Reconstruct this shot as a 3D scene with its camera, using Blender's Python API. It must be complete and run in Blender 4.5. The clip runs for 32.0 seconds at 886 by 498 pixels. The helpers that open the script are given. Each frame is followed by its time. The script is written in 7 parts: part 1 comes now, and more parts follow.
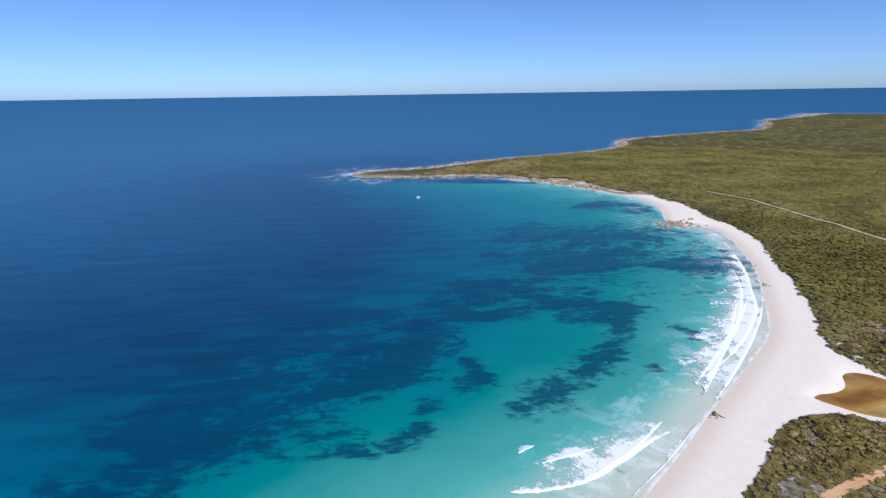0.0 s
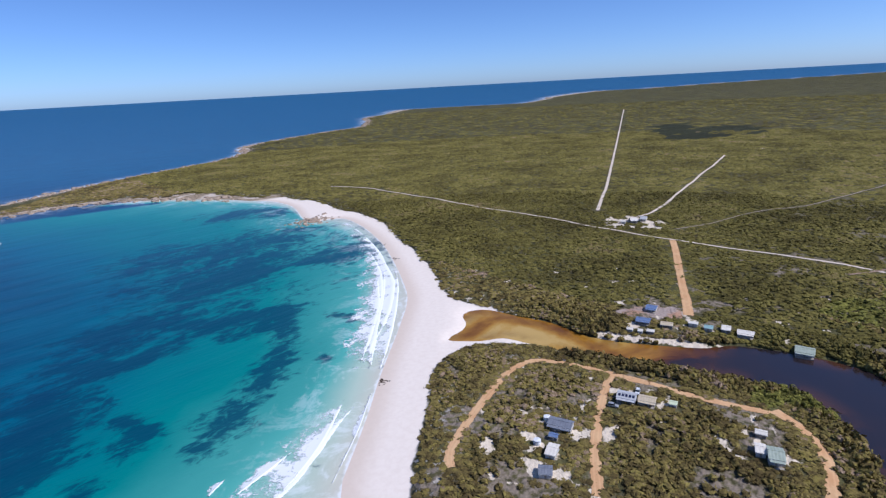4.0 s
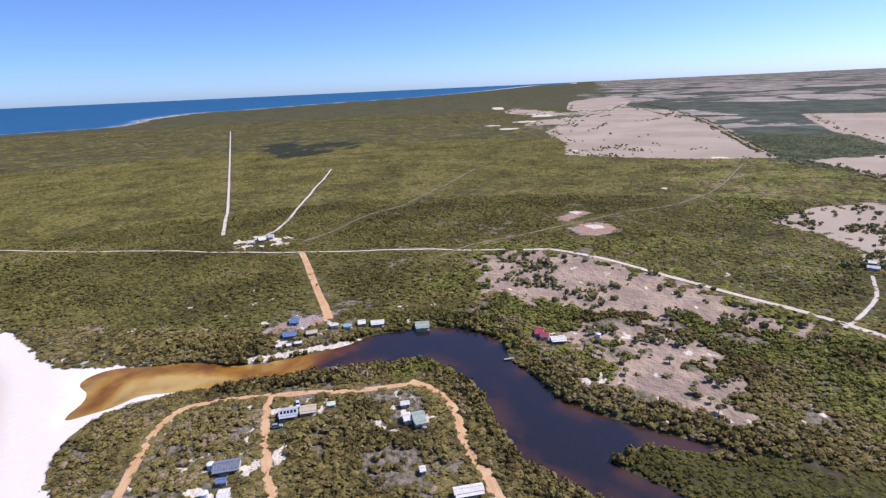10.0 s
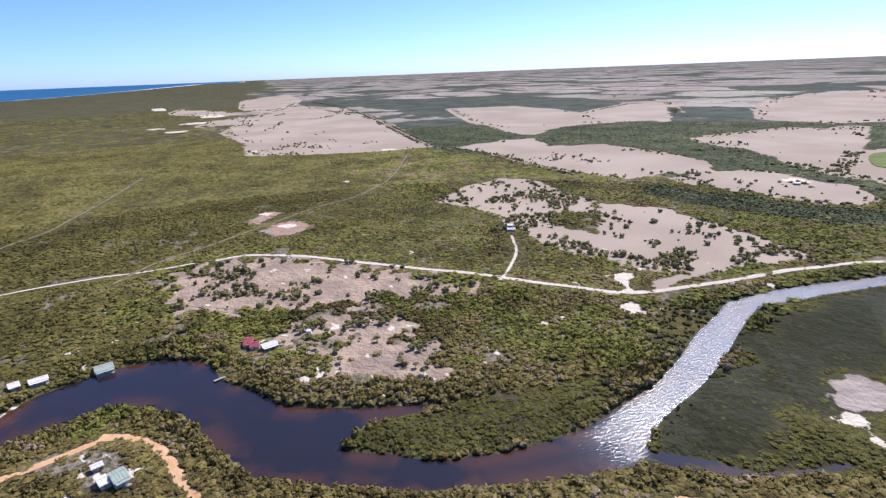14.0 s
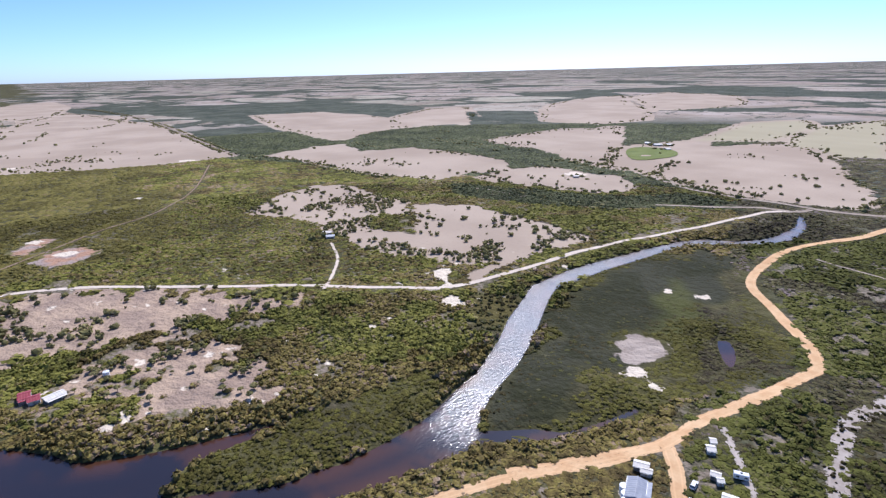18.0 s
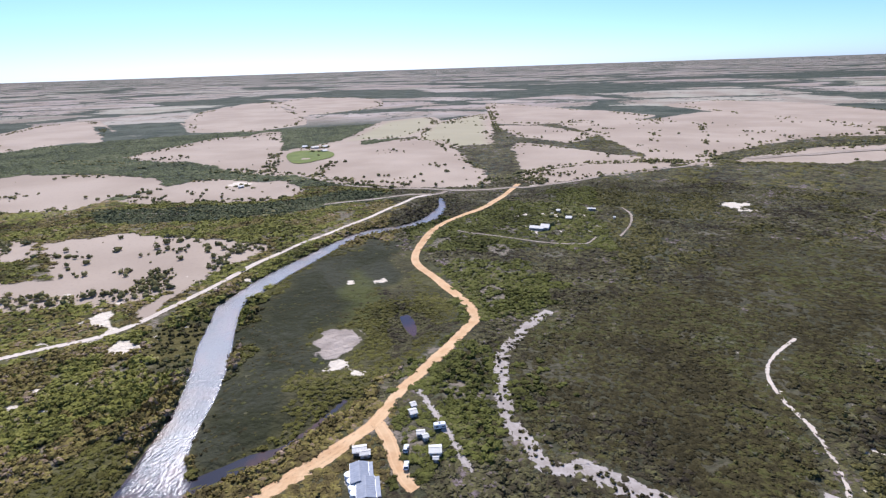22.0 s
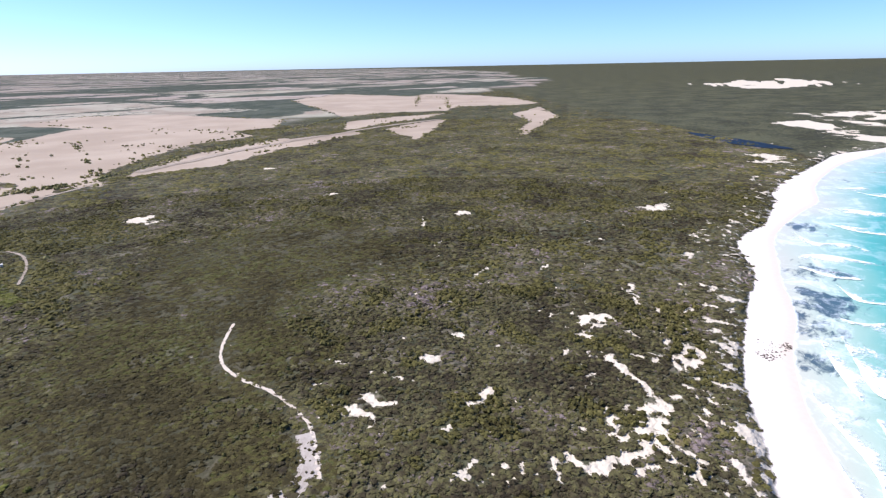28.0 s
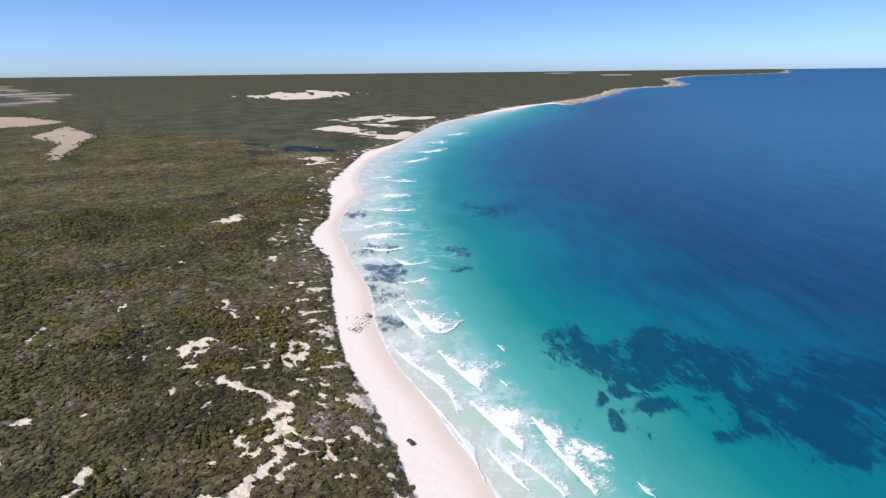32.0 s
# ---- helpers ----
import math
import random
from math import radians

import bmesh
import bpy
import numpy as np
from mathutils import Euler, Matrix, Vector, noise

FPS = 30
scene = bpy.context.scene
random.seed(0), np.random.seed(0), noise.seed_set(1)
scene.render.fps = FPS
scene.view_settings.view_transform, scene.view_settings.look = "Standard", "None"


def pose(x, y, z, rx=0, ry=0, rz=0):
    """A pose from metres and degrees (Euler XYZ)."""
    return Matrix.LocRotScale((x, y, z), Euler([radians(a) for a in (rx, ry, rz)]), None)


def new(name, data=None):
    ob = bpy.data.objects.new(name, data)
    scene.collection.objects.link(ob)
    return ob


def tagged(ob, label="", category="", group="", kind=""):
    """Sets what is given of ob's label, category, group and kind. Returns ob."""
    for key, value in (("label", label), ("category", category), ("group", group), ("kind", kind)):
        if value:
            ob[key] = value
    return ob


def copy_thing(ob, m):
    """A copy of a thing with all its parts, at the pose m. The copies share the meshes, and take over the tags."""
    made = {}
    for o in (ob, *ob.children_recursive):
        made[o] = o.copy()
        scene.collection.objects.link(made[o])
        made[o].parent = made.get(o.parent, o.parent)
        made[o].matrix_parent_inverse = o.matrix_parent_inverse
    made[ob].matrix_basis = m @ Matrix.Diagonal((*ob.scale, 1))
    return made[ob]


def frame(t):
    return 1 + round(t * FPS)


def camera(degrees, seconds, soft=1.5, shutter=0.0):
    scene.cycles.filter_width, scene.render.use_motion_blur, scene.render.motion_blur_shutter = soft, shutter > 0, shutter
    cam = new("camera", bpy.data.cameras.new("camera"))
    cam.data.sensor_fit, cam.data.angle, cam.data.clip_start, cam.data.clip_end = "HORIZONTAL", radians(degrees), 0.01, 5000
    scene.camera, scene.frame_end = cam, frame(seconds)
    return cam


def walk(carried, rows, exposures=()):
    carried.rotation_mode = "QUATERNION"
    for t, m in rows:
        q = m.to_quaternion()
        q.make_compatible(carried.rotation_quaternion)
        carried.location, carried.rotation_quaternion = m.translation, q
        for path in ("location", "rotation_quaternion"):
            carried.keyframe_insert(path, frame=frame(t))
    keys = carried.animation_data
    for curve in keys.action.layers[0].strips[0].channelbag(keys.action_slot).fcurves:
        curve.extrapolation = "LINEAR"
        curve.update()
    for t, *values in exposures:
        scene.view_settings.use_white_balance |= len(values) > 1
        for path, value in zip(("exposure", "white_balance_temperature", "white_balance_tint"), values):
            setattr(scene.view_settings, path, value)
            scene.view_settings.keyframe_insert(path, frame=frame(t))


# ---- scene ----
HEIGHT = 140.0          # the camera hangs at this height and only turns
cam = camera(78.39, 32.0, soft=1.3)
PATH = [
    (0.0, -6.50, -15.96, 0.83),
    (0.5, -10.61, -16.24, 0.75),
    (1.0, -15.22, -16.19, 1.29),
    (1.5, -18.23, -16.21, 1.52),
    (2.0, -22.21, -16.26, 1.74),
    (2.5, -27.10, -16.34, 2.03),
    (3.0, -32.55, -16.43, 2.47),
    (3.5, -37.99, -16.60, 2.63),
    (4.0, -44.62, -16.68, 2.98),
    (4.5, -50.06, -16.74, 3.21),
    (6.5, -60.90, -16.33, 2.88),
    (7.0, -63.22, -16.22, 2.79),
    (7.5, -66.61, -16.25, 2.69),
    (8.0, -70.60, -16.37, 2.75),
    (8.5, -73.71, -16.38, 2.68),
    (9.0, -76.30, -16.38, 2.54),
    (9.5, -79.24, -16.37, 2.48),
    (10.0, -83.49, -16.51, 2.53),
    (10.5, -88.28, -16.71, 2.61),
    (11.0, -92.05, -16.93, 2.64),
    (11.5, -95.90, -17.16, 2.53),
    (12.0, -101.22, -17.42, 2.60),
    (12.5, -107.29, -17.67, 2.66),
    (13.0, -111.10, -17.81, 2.52),
    (13.5, -113.61, -17.87, 2.32),
    (14.0, -116.00, -17.97, 2.14),
    (14.5, -118.05, -18.01, 1.93),
    (16.5, -125.47, -18.04, 1.42),
    (17.0, -128.23, -18.01, 1.33),
    (17.5, -131.56, -18.01, 1.38),
    (18.0, -135.45, -18.02, 1.44),
    (18.5, -138.52, -18.07, 1.43),
    (19.0, -140.88, -18.06, 1.34),
    (19.5, -143.37, -18.04, 1.37),
    (20.0, -146.21, -18.06, 1.40),
    (20.5, -150.19, -18.07, 1.41),
    (21.0, -156.35, -18.17, 1.58),
    (21.5, -163.18, -18.25, 1.66),
    (22.0, -170.07, -18.40, 1.81),
    (22.5, -175.77, -18.50, 1.88),
    (23.0, -181.02, -18.54, 1.90),
    (23.5, -186.18, -18.60, 1.89),
    (24.0, -191.13, -18.63, 1.95),
    (24.5, -195.49, -18.66, 1.84),
    (26.5, -211.35, -18.59, 1.25),
    (27.0, -215.47, -18.62, 1.04),
    (27.5, -221.06, -18.60, 1.04),
    (28.0, -228.83, -18.59, 1.06),
    (28.5, -236.16, -18.55, 1.03),
    (29.0, -242.92, -18.47, 1.12),
    (29.5, -250.03, -18.42, 1.28),
    (30.0, -255.51, -18.34, 1.15),
    (30.5, -260.61, -18.22, 0.94),
    (31.0, -264.71, -18.13, 0.80),
    (31.5, -268.83, -18.07, 0.64),
    (32.0, -272.67, -18.01, 0.62)]
walk(cam, [(t, pose(0, 0, HEIGHT, 90 + p, r, y)) for t, y, p, r in PATH],
     exposures=[(0, -0.03, 5600, 12), (4, -0.08, 5450, 16), (7, -0.05, 5500, 20), (9, 0.12, 5600, 20), (12.5, 0.43, 5600, 18), (19, 0.38, 5500, 16), (24, 0.5, 5550, 15), (27, 0.64, 5600, 15), (29, 0.48, 5750, 14), (30.5, 0.26, 5850, 14), (32, 0.16, 5900, 14)])

# ---- sky and sun ----
SUN_EL, SUN_YAW = 51.0, -153.0
world = bpy.data.worlds.new("sky")
scene.world = world
world.use_nodes = True
wn, wl = world.node_tree.nodes, world.node_tree.links
sky = wn.new("ShaderNodeTexSky")
sky.sky_type = "NISHITA"
sky.sun_disc = False
sky.sun_elevation = radians(SUN_EL)
sky.sun_rotation = radians(-SUN_YAW)
sky.altitude = 100
sky.air_density, sky.dust_density, sky.ozone_density = 0.6, 0.55, 7.0
wl.new(sky.outputs[0], wn["Background"].inputs[0])
wn["Background"].inputs[1].default_value = 0.134
sun = new("sun", bpy.data.lights.new("sun", "SUN"))
sun.data.energy, sun.data.angle, sun.data.color = 4.15, radians(0.53), (1.0, 0.925, 0.815)
sa, se = radians(SUN_YAW), radians(SUN_EL)
sun_dir = Vector((-math.sin(sa) * math.cos(se), math.cos(sa) * math.cos(se), math.sin(se)))
sun.matrix_world = sun_dir.to_track_quat("Z", "Y").to_matrix().to_4x4()

# ---- the plan: metres east and north of the middle, z up ----
LINES = {}
LINES['shore_w'] = [(87.8, 153.2), (118.6, 179.1), (146.9, 204.7), (191.6, 242.5), (225.0, 273.6), (250.4, 310.2), (279, 357), (304, 403), (329, 463), (342, 517), (327, 533), (307, 536), (316, 568), (343, 638), (345, 696), (328, 731), (307, 784), (258, 855), (214, 908), (171, 938), (82, 943), (23, 949), (-36, 962), (-56, 1009), (-17, 1046), (70, 1060), (142, 1105), (209, 1148), (348, 1202), (497, 1263), (605, 1349), (695, 1535), (810, 1629), (879, 1655), (1024, 1710), (1173, 1772), (1316, 1813), (1563, 2091), (1747, 2359), (2078, 2583), (2298, 2830), (2589, 2938), (2840, 2633), (3169, 2400), (3903, 2722), (4107, 2877), (5513, 3288), (6362, 2866), (7780, 2613), (9776, 1715), (15090, 988), (45279, -2151), (51700, -5702)]
LINES['shore_e'] = [(-150.8, 23.9), (-165.7, 20.1), (-186.1, 10.8), (-206.2, 3.4), (-225.1, -5.5), (-244.0, -14.1), (-272.2, -23.0), (-302.0, -29.9), (-337.8, -34.5), (-370.2, -43.2), (-395.1, -52.1), (-438, -63), (-491, -76), (-532, -80), (-606, -77), (-667, -71), (-743, -85), (-835, -87), (-950, -79), (-1097, -45), (-1296, -6), (-1545, 56), (-1765, 146), (-1918, 236), (-2101, 345), (-2395, 515), (-2501, 627), (-2401, 664), (-2916, 924), (-3532, 1245), (-4364, 1625), (-4731, 1931), (-5108, 2400), (-6189, 2950), (-8960, 4105), (-13315, 6917), (-18971, 12809)]
LINES['veg_w'] = [(111.1, 139.5), (124.1, 149.6), (144.9, 166.3), (160.2, 181.3), (171.1, 188.1), (183.3, 190.7), (197.1, 189.2), (211.9, 177.6), (221.6, 165.3), (239.7, 173.7), (246.2, 203.7), (247.5, 213.7), (241.7, 237.0), (246.6, 256.5), (263.4, 283.4), (283, 315), (304, 356), (320, 395), (345, 443), (358, 481), (366, 528), (363, 562), (374, 609), (375, 651), (368, 681), (368, 730), (342, 742), (322, 824), (276, 915), (235, 998), (212, 1044), (140, 1087), (89, 1030), (126, 1064), (217, 1126), (357, 1235), (511, 1301), (651, 1401), (917, 1692), (1096, 1798), (1265, 1864), (1881, 2300), (2230, 2655)]
LINES['veg_e'] = [(-152.4, -4.0), (-167.4, -8.8), (-184.1, -14.2), (-207.8, -22.8), (-231.8, -32.7), (-248.5, -39.7), (-280.7, -48.1), (-320.8, -56.4), (-371.9, -65.8), (-403.1, -70.4), (-457, -95), (-493, -99), (-544, -94), (-638, -105), (-689, -117), (-789, -116), (-921, -105), (-1022, -95), (-1142, -47), (-1358, 1), (-1615, 67), (-1830, 170), (-2233, 366), (-2516, 566)]
LINES['river_s'] = [(195.7, 205.0), (207.9, 190.2), (218.6, 182.7), (222.8, 166.1), (226.9, 150.0), (235.8, 123.1), (243.1, 103.1), (252.6, 75.2), (258.9, 53.3), (255.8, 38.8), (242.4, 23.9), (229.3, 14.1), (210.2, 7.9), (194.9, 0.8), (183.8, -3.1), (170.4, -17.9), (158.5, -36.2), (148.9, -52.2), (143.3, -62.8), (132.9, -86.3), (122.4, -118.8), (119.9, -129.1), (121.1, -136.5), (131.6, -152.8), (138.6, -171.4), (144.8, -194.8), (156.8, -225.9), (173.5, -261.2), (184.3, -287.9), (184.9, -301.2), (177.8, -348.9), (168, -393), (158, -434), (130, -462), (103, -491), (97, -544), (108, -593)]
LINES['river_n'] = [(201.9, 207.3), (210.8, 207.7), (219.9, 212.3), (226.7, 222.3), (235.0, 223.6), (244.0, 215.5), (247.6, 196.0), (252.4, 173.9), (250.3, 148.9), (255.5, 129.3), (261.3, 117.7), (271.0, 100.7), (282.9, 87.8), (289.7, 79.7), (298.2, 55.7), (300.5, 31.6), (291.9, 13.7), (277.7, 3.5), (261.4, 0.2), (253.3, -5.9), (236.6, -16.8), (226.3, -20.9), (215.0, -35.1), (205.9, -51.4), (198.4, -67.4), (190.9, -85.4), (188.4, -94.7), (188.2, -84.3), (190.0, -69.6), (191.8, -55.1), (188.6, -44.4), (182.6, -38.1), (175.8, -43.4), (169.8, -53.1), (160.5, -63.4), (154.6, -74.2), (148.7, -91.2), (154.9, -78.6), (148.5, -95.1), (146.0, -115.5), (146.1, -133.9), (150.9, -155.4), (156.5, -179.9), (168.7, -210.7), (180.5, -234.2), (190.4, -259.5), (201.8, -288.6), (200.7, -290.0), (198.1, -332.5), (188.5, -370.8), (177, -415), (161, -458), (134, -476), (114, -504), (108, -553), (114, -600)]
LINES['creek'] = [(121.4, -127.9), (122.6, -139.5), (114.1, -149.1), (106.9, -156.9), (98.2, -161.9)]
LINES['creek2'] = [(120.7, -136.0), (111.0, -146.0), (101.3, -157.2), (92.5, -173.1), (86.8, -187.2), (83.7, -198.2)]
LINES['loop_road'] = [(118.0, 125.3), (123.8, 131.8), (143.9, 140.5), (163.3, 146.9), (184.1, 152.9), (198.8, 153.1), (207.2, 148.3), (214.4, 132.1), (218.0, 114.3)]
LINES['mid_road'] = [(141.2, 77.2), (157.2, 87.7), (172.9, 96.6), (188.1, 103.7), (206.0, 110.7), (217.7, 113.5), (217.3, 107.6), (219.9, 96.5)]
LINES['east_road'] = [(233.1, 48.7), (226.9, 37.2), (216.5, 27.9), (200.5, 22.3), (184.6, 17.4), (171.4, 10.1)]
LINES['orange_road'] = [(98.4, -128.1), (89.6, -140.8), (82.0, -153.9), (73.2, -166.4), (65.5, -178.3), (62.4, -190.8), (59.3, -205.8), (51.5, -226.7), (44.8, -246.5), (37.8, -271.9), (35.1, -283.6), (43.2, -304.4), (57.6, -326.4), (71.3, -347.4), (89.0, -370.8), (95.2, -395.6), (95, -434), (88, -482), (68, -519), (52, -558), (35, -624), (27, -663)]
LINES['orange_w'] = [(172.0, 10.0), (151.5, 0.5), (132.7, -28.6), (111.0, -97.2), (102.8, -115.7), (95.2, -130.1), (85.4, -144.9), (76.1, -157.3), (68.2, -172.2)]
LINES['spur'] = [(63.6, -181.1), (55.4, -169.8), (49.5, -158.5), (43.7, -150.0), (39.7, -146.8)]
LINES['white_w'] = [(450, 711), (467, 651), (470, 545), (466, 455), (464, 386), (463, 317), (458, 253), (453, 190), (458, 138), (460, 75), (454, 44), (458, 3)]
LINES['white_e'] = [(455, -12), (453, -41), (418, -84), (378.2, -119.9), (344.4, -151.5), (312.7, -178.3), (284.8, -201.9), (266.3, -216.6), (244.4, -232.5), (233.9, -253.5), (225.2, -288.8), (217.2, -328.7), (212, -363), (198, -416), (191, -434), (171, -486), (152, -539), (136, -585), (117, -611)]
LINES['access'] = [(451, 186), (408, 164), (357.6, 139.3), (327.6, 123.6), (308.1, 114.4)]
LINES['firebreak'] = [(515, 295), (599, 336), (812, 442), (2235, 1170)]
LINES['track_n'] = [(488, 255), (516, 249), (558, 248), (694, 273), (983, 328)]
LINES['track_d'] = [(489, 199), (537, 181), (595, 164), (681, 120), (943, 57)]
LINES['path_lodge'] = [(71, -456), (39, -445), (5, -434), (-31, -428), (-40, -433), (-47, -449)]
LINES['path_lodge2'] = [(-67, -452), (-79, -485), (-85, -520), (-80, -546)]
LINES['sand_creek'] = [(-7.4, -297.8), (3.9, -280.0), (11.7, -258.8), (16.7, -237.2), (11.7, -194.8), (2.4, -176.2), (-3.7, -164.8), (-16.1, -163.2), (-27.7, -157.7), (-36.4, -150.9), (-15.1, -167.8), (-28.9, -161.1), (-49.8, -150.3), (-64.1, -143.3), (-78.0, -139.4), (-90.1, -147.1), (-99.3, -164.0)]
LINES['top_link'] = [(218.1, 112.0), (220.4, 101.5), (220.9, 92.2), (222.1, 78.7), (225.6, 63.9), (230.5, 46.7), (228.7, 39.2)]
LINES['thin_path'] = [(-131.1, -277.2), (-106.6, -245.4), (-102.3, -219.6), (-106.4, -198.1), (-105.8, -176.6), (-101.9, -162.3), (-86.4, -136.7)]
LINES['fence_track'] = [(51.6, -206.4), (39.5, -187.4), (29.0, -169.9), (21.6, -157.5)]
LINES['far_road'] = [(-293, -844), (-417, -893), (-599, -954), (-765, -980), (-964, -1011), (-1125, -995)]
LINES['belt3'] = [(865, -831), (741, -818), (599, -775), (474, -749), (372, -721), (268, -675), (171, -647)]
LINES['belt4'] = [(62, -677), (9, -749), (-58, -801), (-151, -831), (-233, -826), (-358, -907), (-579, -1036), (-1003, -1286)]
LINES['f1'] = [(1649, -133.7), (2024, -223), (2494, -377), (3001, -607), (2808, -639), (2274, -599), (1875, -611), (1442, -531), (1120, -461), (983, -439), (999, -359.7), (1027, -272.4), (1068, -194), (1115, -127.2), (1332, -156.7)]
LINES['f2'] = [(2004, -230.7), (2356, -408), (2701, -604), (2474, -706), (2080, -547), (1938, -449), (2035, -370.2), (1816, -293.1), (1683, -254.2), (1822, -216.4)]
LINES['f3'] = [(2926, 10.6), (3280, -45.5), (2970, -165.6), (2582, -279.3), (2493, -201.4), (2702, -78.9)]
LINES['f4'] = [(1946, -80.5), (2168, -118.7), (2316, -269.7), (2202, -296.4), (1972, -154.9)]
LINES['f5'] = [(2929, -324.8), (4143, -460), (4570, -636), (4931, -921), (3776, -775), (2946, -544), (2651, -385.7)]
LINES['f6'] = [(1998, -1004), (1891, -1209), (1591, -1201), (1295, -1105), (1275, -1229), (1039, -1050), (1074, -914), (1065, -800), (1017, -701), (1165, -739), (1408, -786)]
LINES['f7'] = [(931, -492), (960, -612), (927, -674), (786, -698), (662, -709), (565, -687), (504, -647), (498, -619), (519, -559), (522, -503), (610, -483), (767, -490)]
LINES['f8'] = [(1039, -754), (1091, -877), (1052, -967), (913, -955), (891, -852), (836, -742), (935, -679)]
LINES['f9'] = [(1331, -1110), (1464, -1292), (1594, -1542), (1536, -1683), (1189, -1341), (1046, -1171), (1033, -1060), (1191, -1053)]
LINES['f10'] = [(742, -877), (734, -1003), (725, -1149), (658, -1189), (656, -1267), (467, -908), (404, -762), (396, -723), (470, -749), (553, -806), (639, -820)]
LINES['f11'] = [(305, -692), (324, -788), (333, -917), (350, -1013), (316, -1053), (274, -1099), (237, -1088), (202, -1046), (152, -942), (115, -835), (81, -755), (61, -676), (83, -646), (130, -639), (175, -645), (245, -668)]
LINES['f12'] = [(393, -726), (473, -931), (392, -1101), (350, -1013), (324, -788), (310, -703)]
LINES['f13'] = [(396, -1098), (408, -1307), (423, -1513), (336, -1612), (284, -1478), (282, -1281), (287, -1148), (341, -1134)]
LINES['f14'] = [(237, -1088), (262, -1237), (267, -1445), (181, -1694), (95, -984), (109, -961), (147, -990), (196, -1090)]
LINES['f15'] = [(1086, -1577), (1313, -1986), (1409, -2419), (1383, -2710), (1038, -2085), (829, -1832), (679, -1470), (727, -1312), (889, -1320)]
LINES['f16'] = [(1289, -2614), (1295, -3052), (876, -2820), (649, -2224), (686, -1894), (797, -1846)]
LINES['f17'] = [(486, -556), (488, -627), (459, -671), (402, -701), (328, -660), (290, -613), (295, -569), (347, -556), (404, -555), (446, -537)]
LINES['f20'] = [(32, -705), (37, -855), (38, -1028), (-16, -984), (-77, -921), (-136, -874), (-174, -799), (-143, -754), (-76, -718), (-27, -687), (2, -657)]
LINES['f21'] = [(84, -1343), (18, -1329), (-75, -1189), (-92, -1148), (-51, -1047), (34, -1142)]
LINES['f22'] = [(111, -1447), (194, -2197), (71, -2045), (-91, -1809), (-196, -1718), (-274, -1562), (-214, -1460), (-76, -1442), (20, -1390)]
LINES['f23'] = [(-62, -1364), (-214, -1460), (-323, -1379), (-356, -1332), (-223, -794), (-191, -823), (-168, -906), (-151, -984), (-129, -1155)]
LINES['f24'] = [(-278, -1439), (-447, -1627), (-609, -1414), (-641, -1221), (-623, -1133), (-472, -1093), (-368, -1013), (-240, -876), (-165, -791), (-162, -848)]
LINES['f25'] = [(-282, -826), (-343, -885), (-453, -944), (-606, -990), (-735, -997), (-826, -981), (-803, -938), (-671, -907), (-542, -884), (-395, -821)]
LINES['f26'] = [(-406, -1925), (-606, -2119), (-797, -1956), (-864, -1579), (-914, -1417), (-762, -1227), (-619, -1235), (-531, -1464), (-476, -1731)]
LINES['f27'] = [(-1510, -2272), (-1978, -2507), (-1992, -2016), (-1971, -1705), (-1383, -1187), (-1218, -1311), (-1051, -1319), (-1197, -1612)]
LINES['f28'] = [(-878, -952), (-1006, -1003), (-1146, -988), (-909, -831), (-827, -785), (-817, -833)]
LINES['f29'] = [(-951, -1191), (-1101, -1183), (-1310, -1134), (-1143, -1067), (-987, -1057), (-818, -1021)]
LINES['w1'] = [(848, -796), (898, -890), (849, -937), (1014, -1136), (1371, -1504), (1341, -1523), (1041, -1217), (876, -1072), (906, -1225), (1039, -1447), (1144, -1643), (973, -1379), (825, -1118), (769, -944), (767, -879), (649, -827), (575, -827), (493, -774), (416, -725), (354, -685), (364, -671), (425, -694), (473, -686), (534, -685), (650, -722), (746, -742)]
LINES['w2'] = [(963, -678), (1065, -800), (1096, -933), (1085, -1024), (1074, -1122), (977, -1085), (788, -848), (803, -710), (827, -619)]
LINES['w3'] = [(141, -1006), (56, -1024), (31, -687), (2, -648), (42, -636), (69, -713), (123, -890)]
LINES['w4'] = [(777, -1718), (733, -1874), (636, -2063), (682, -2401), (854, -2825), (817, -3127), (616, -2877), (517, -2272), (462, -1746), (494, -1528), (571, -1364)]
LINES['w5'] = [(487, -506), (406, -523), (335, -537), (278, -563), (236, -615), (175, -610), (125, -618), (128, -587), (210, -550), (274, -493), (360, -463), (439, -456)]
LINES['pit_a'] = [(263.5, -256.4), (271.3, -273.7), (261, -268.9), (249, -254.2), (236.7, -246.6), (240.3, -233.5), (249.8, -247.1)]
LINES['pit_b'] = [(230.8, -230.7), (226.3, -240), (210.9, -226.5), (208.6, -216.8), (220.8, -221.8)]
LINES['clearing'] = [(526.6, -58.5), (551.4, -76.2), (554.8, -94.6), (516.6, -104.9), (499.2, -85.1), (498.4, -68.7)]
LINES['clearing2'] = [(573.1, -48.5), (605.7, -77.4), (597, -89.1), (560.2, -59.4)]
LINES['track_c'] = [(437.2, 59.3), (470.4, 32.4), (503.9, -11.6), (529.6, -44.5), (564.9, -84.2), (610.4, -156.7), (647.2, -207.6), (738, -275.3), (909, -366.6)]
LINES['farm_track'] = [(384.2, -248), (355.4, -233.8), (337.8, -221.8), (309.7, -196.2), (298.2, -183.4)]
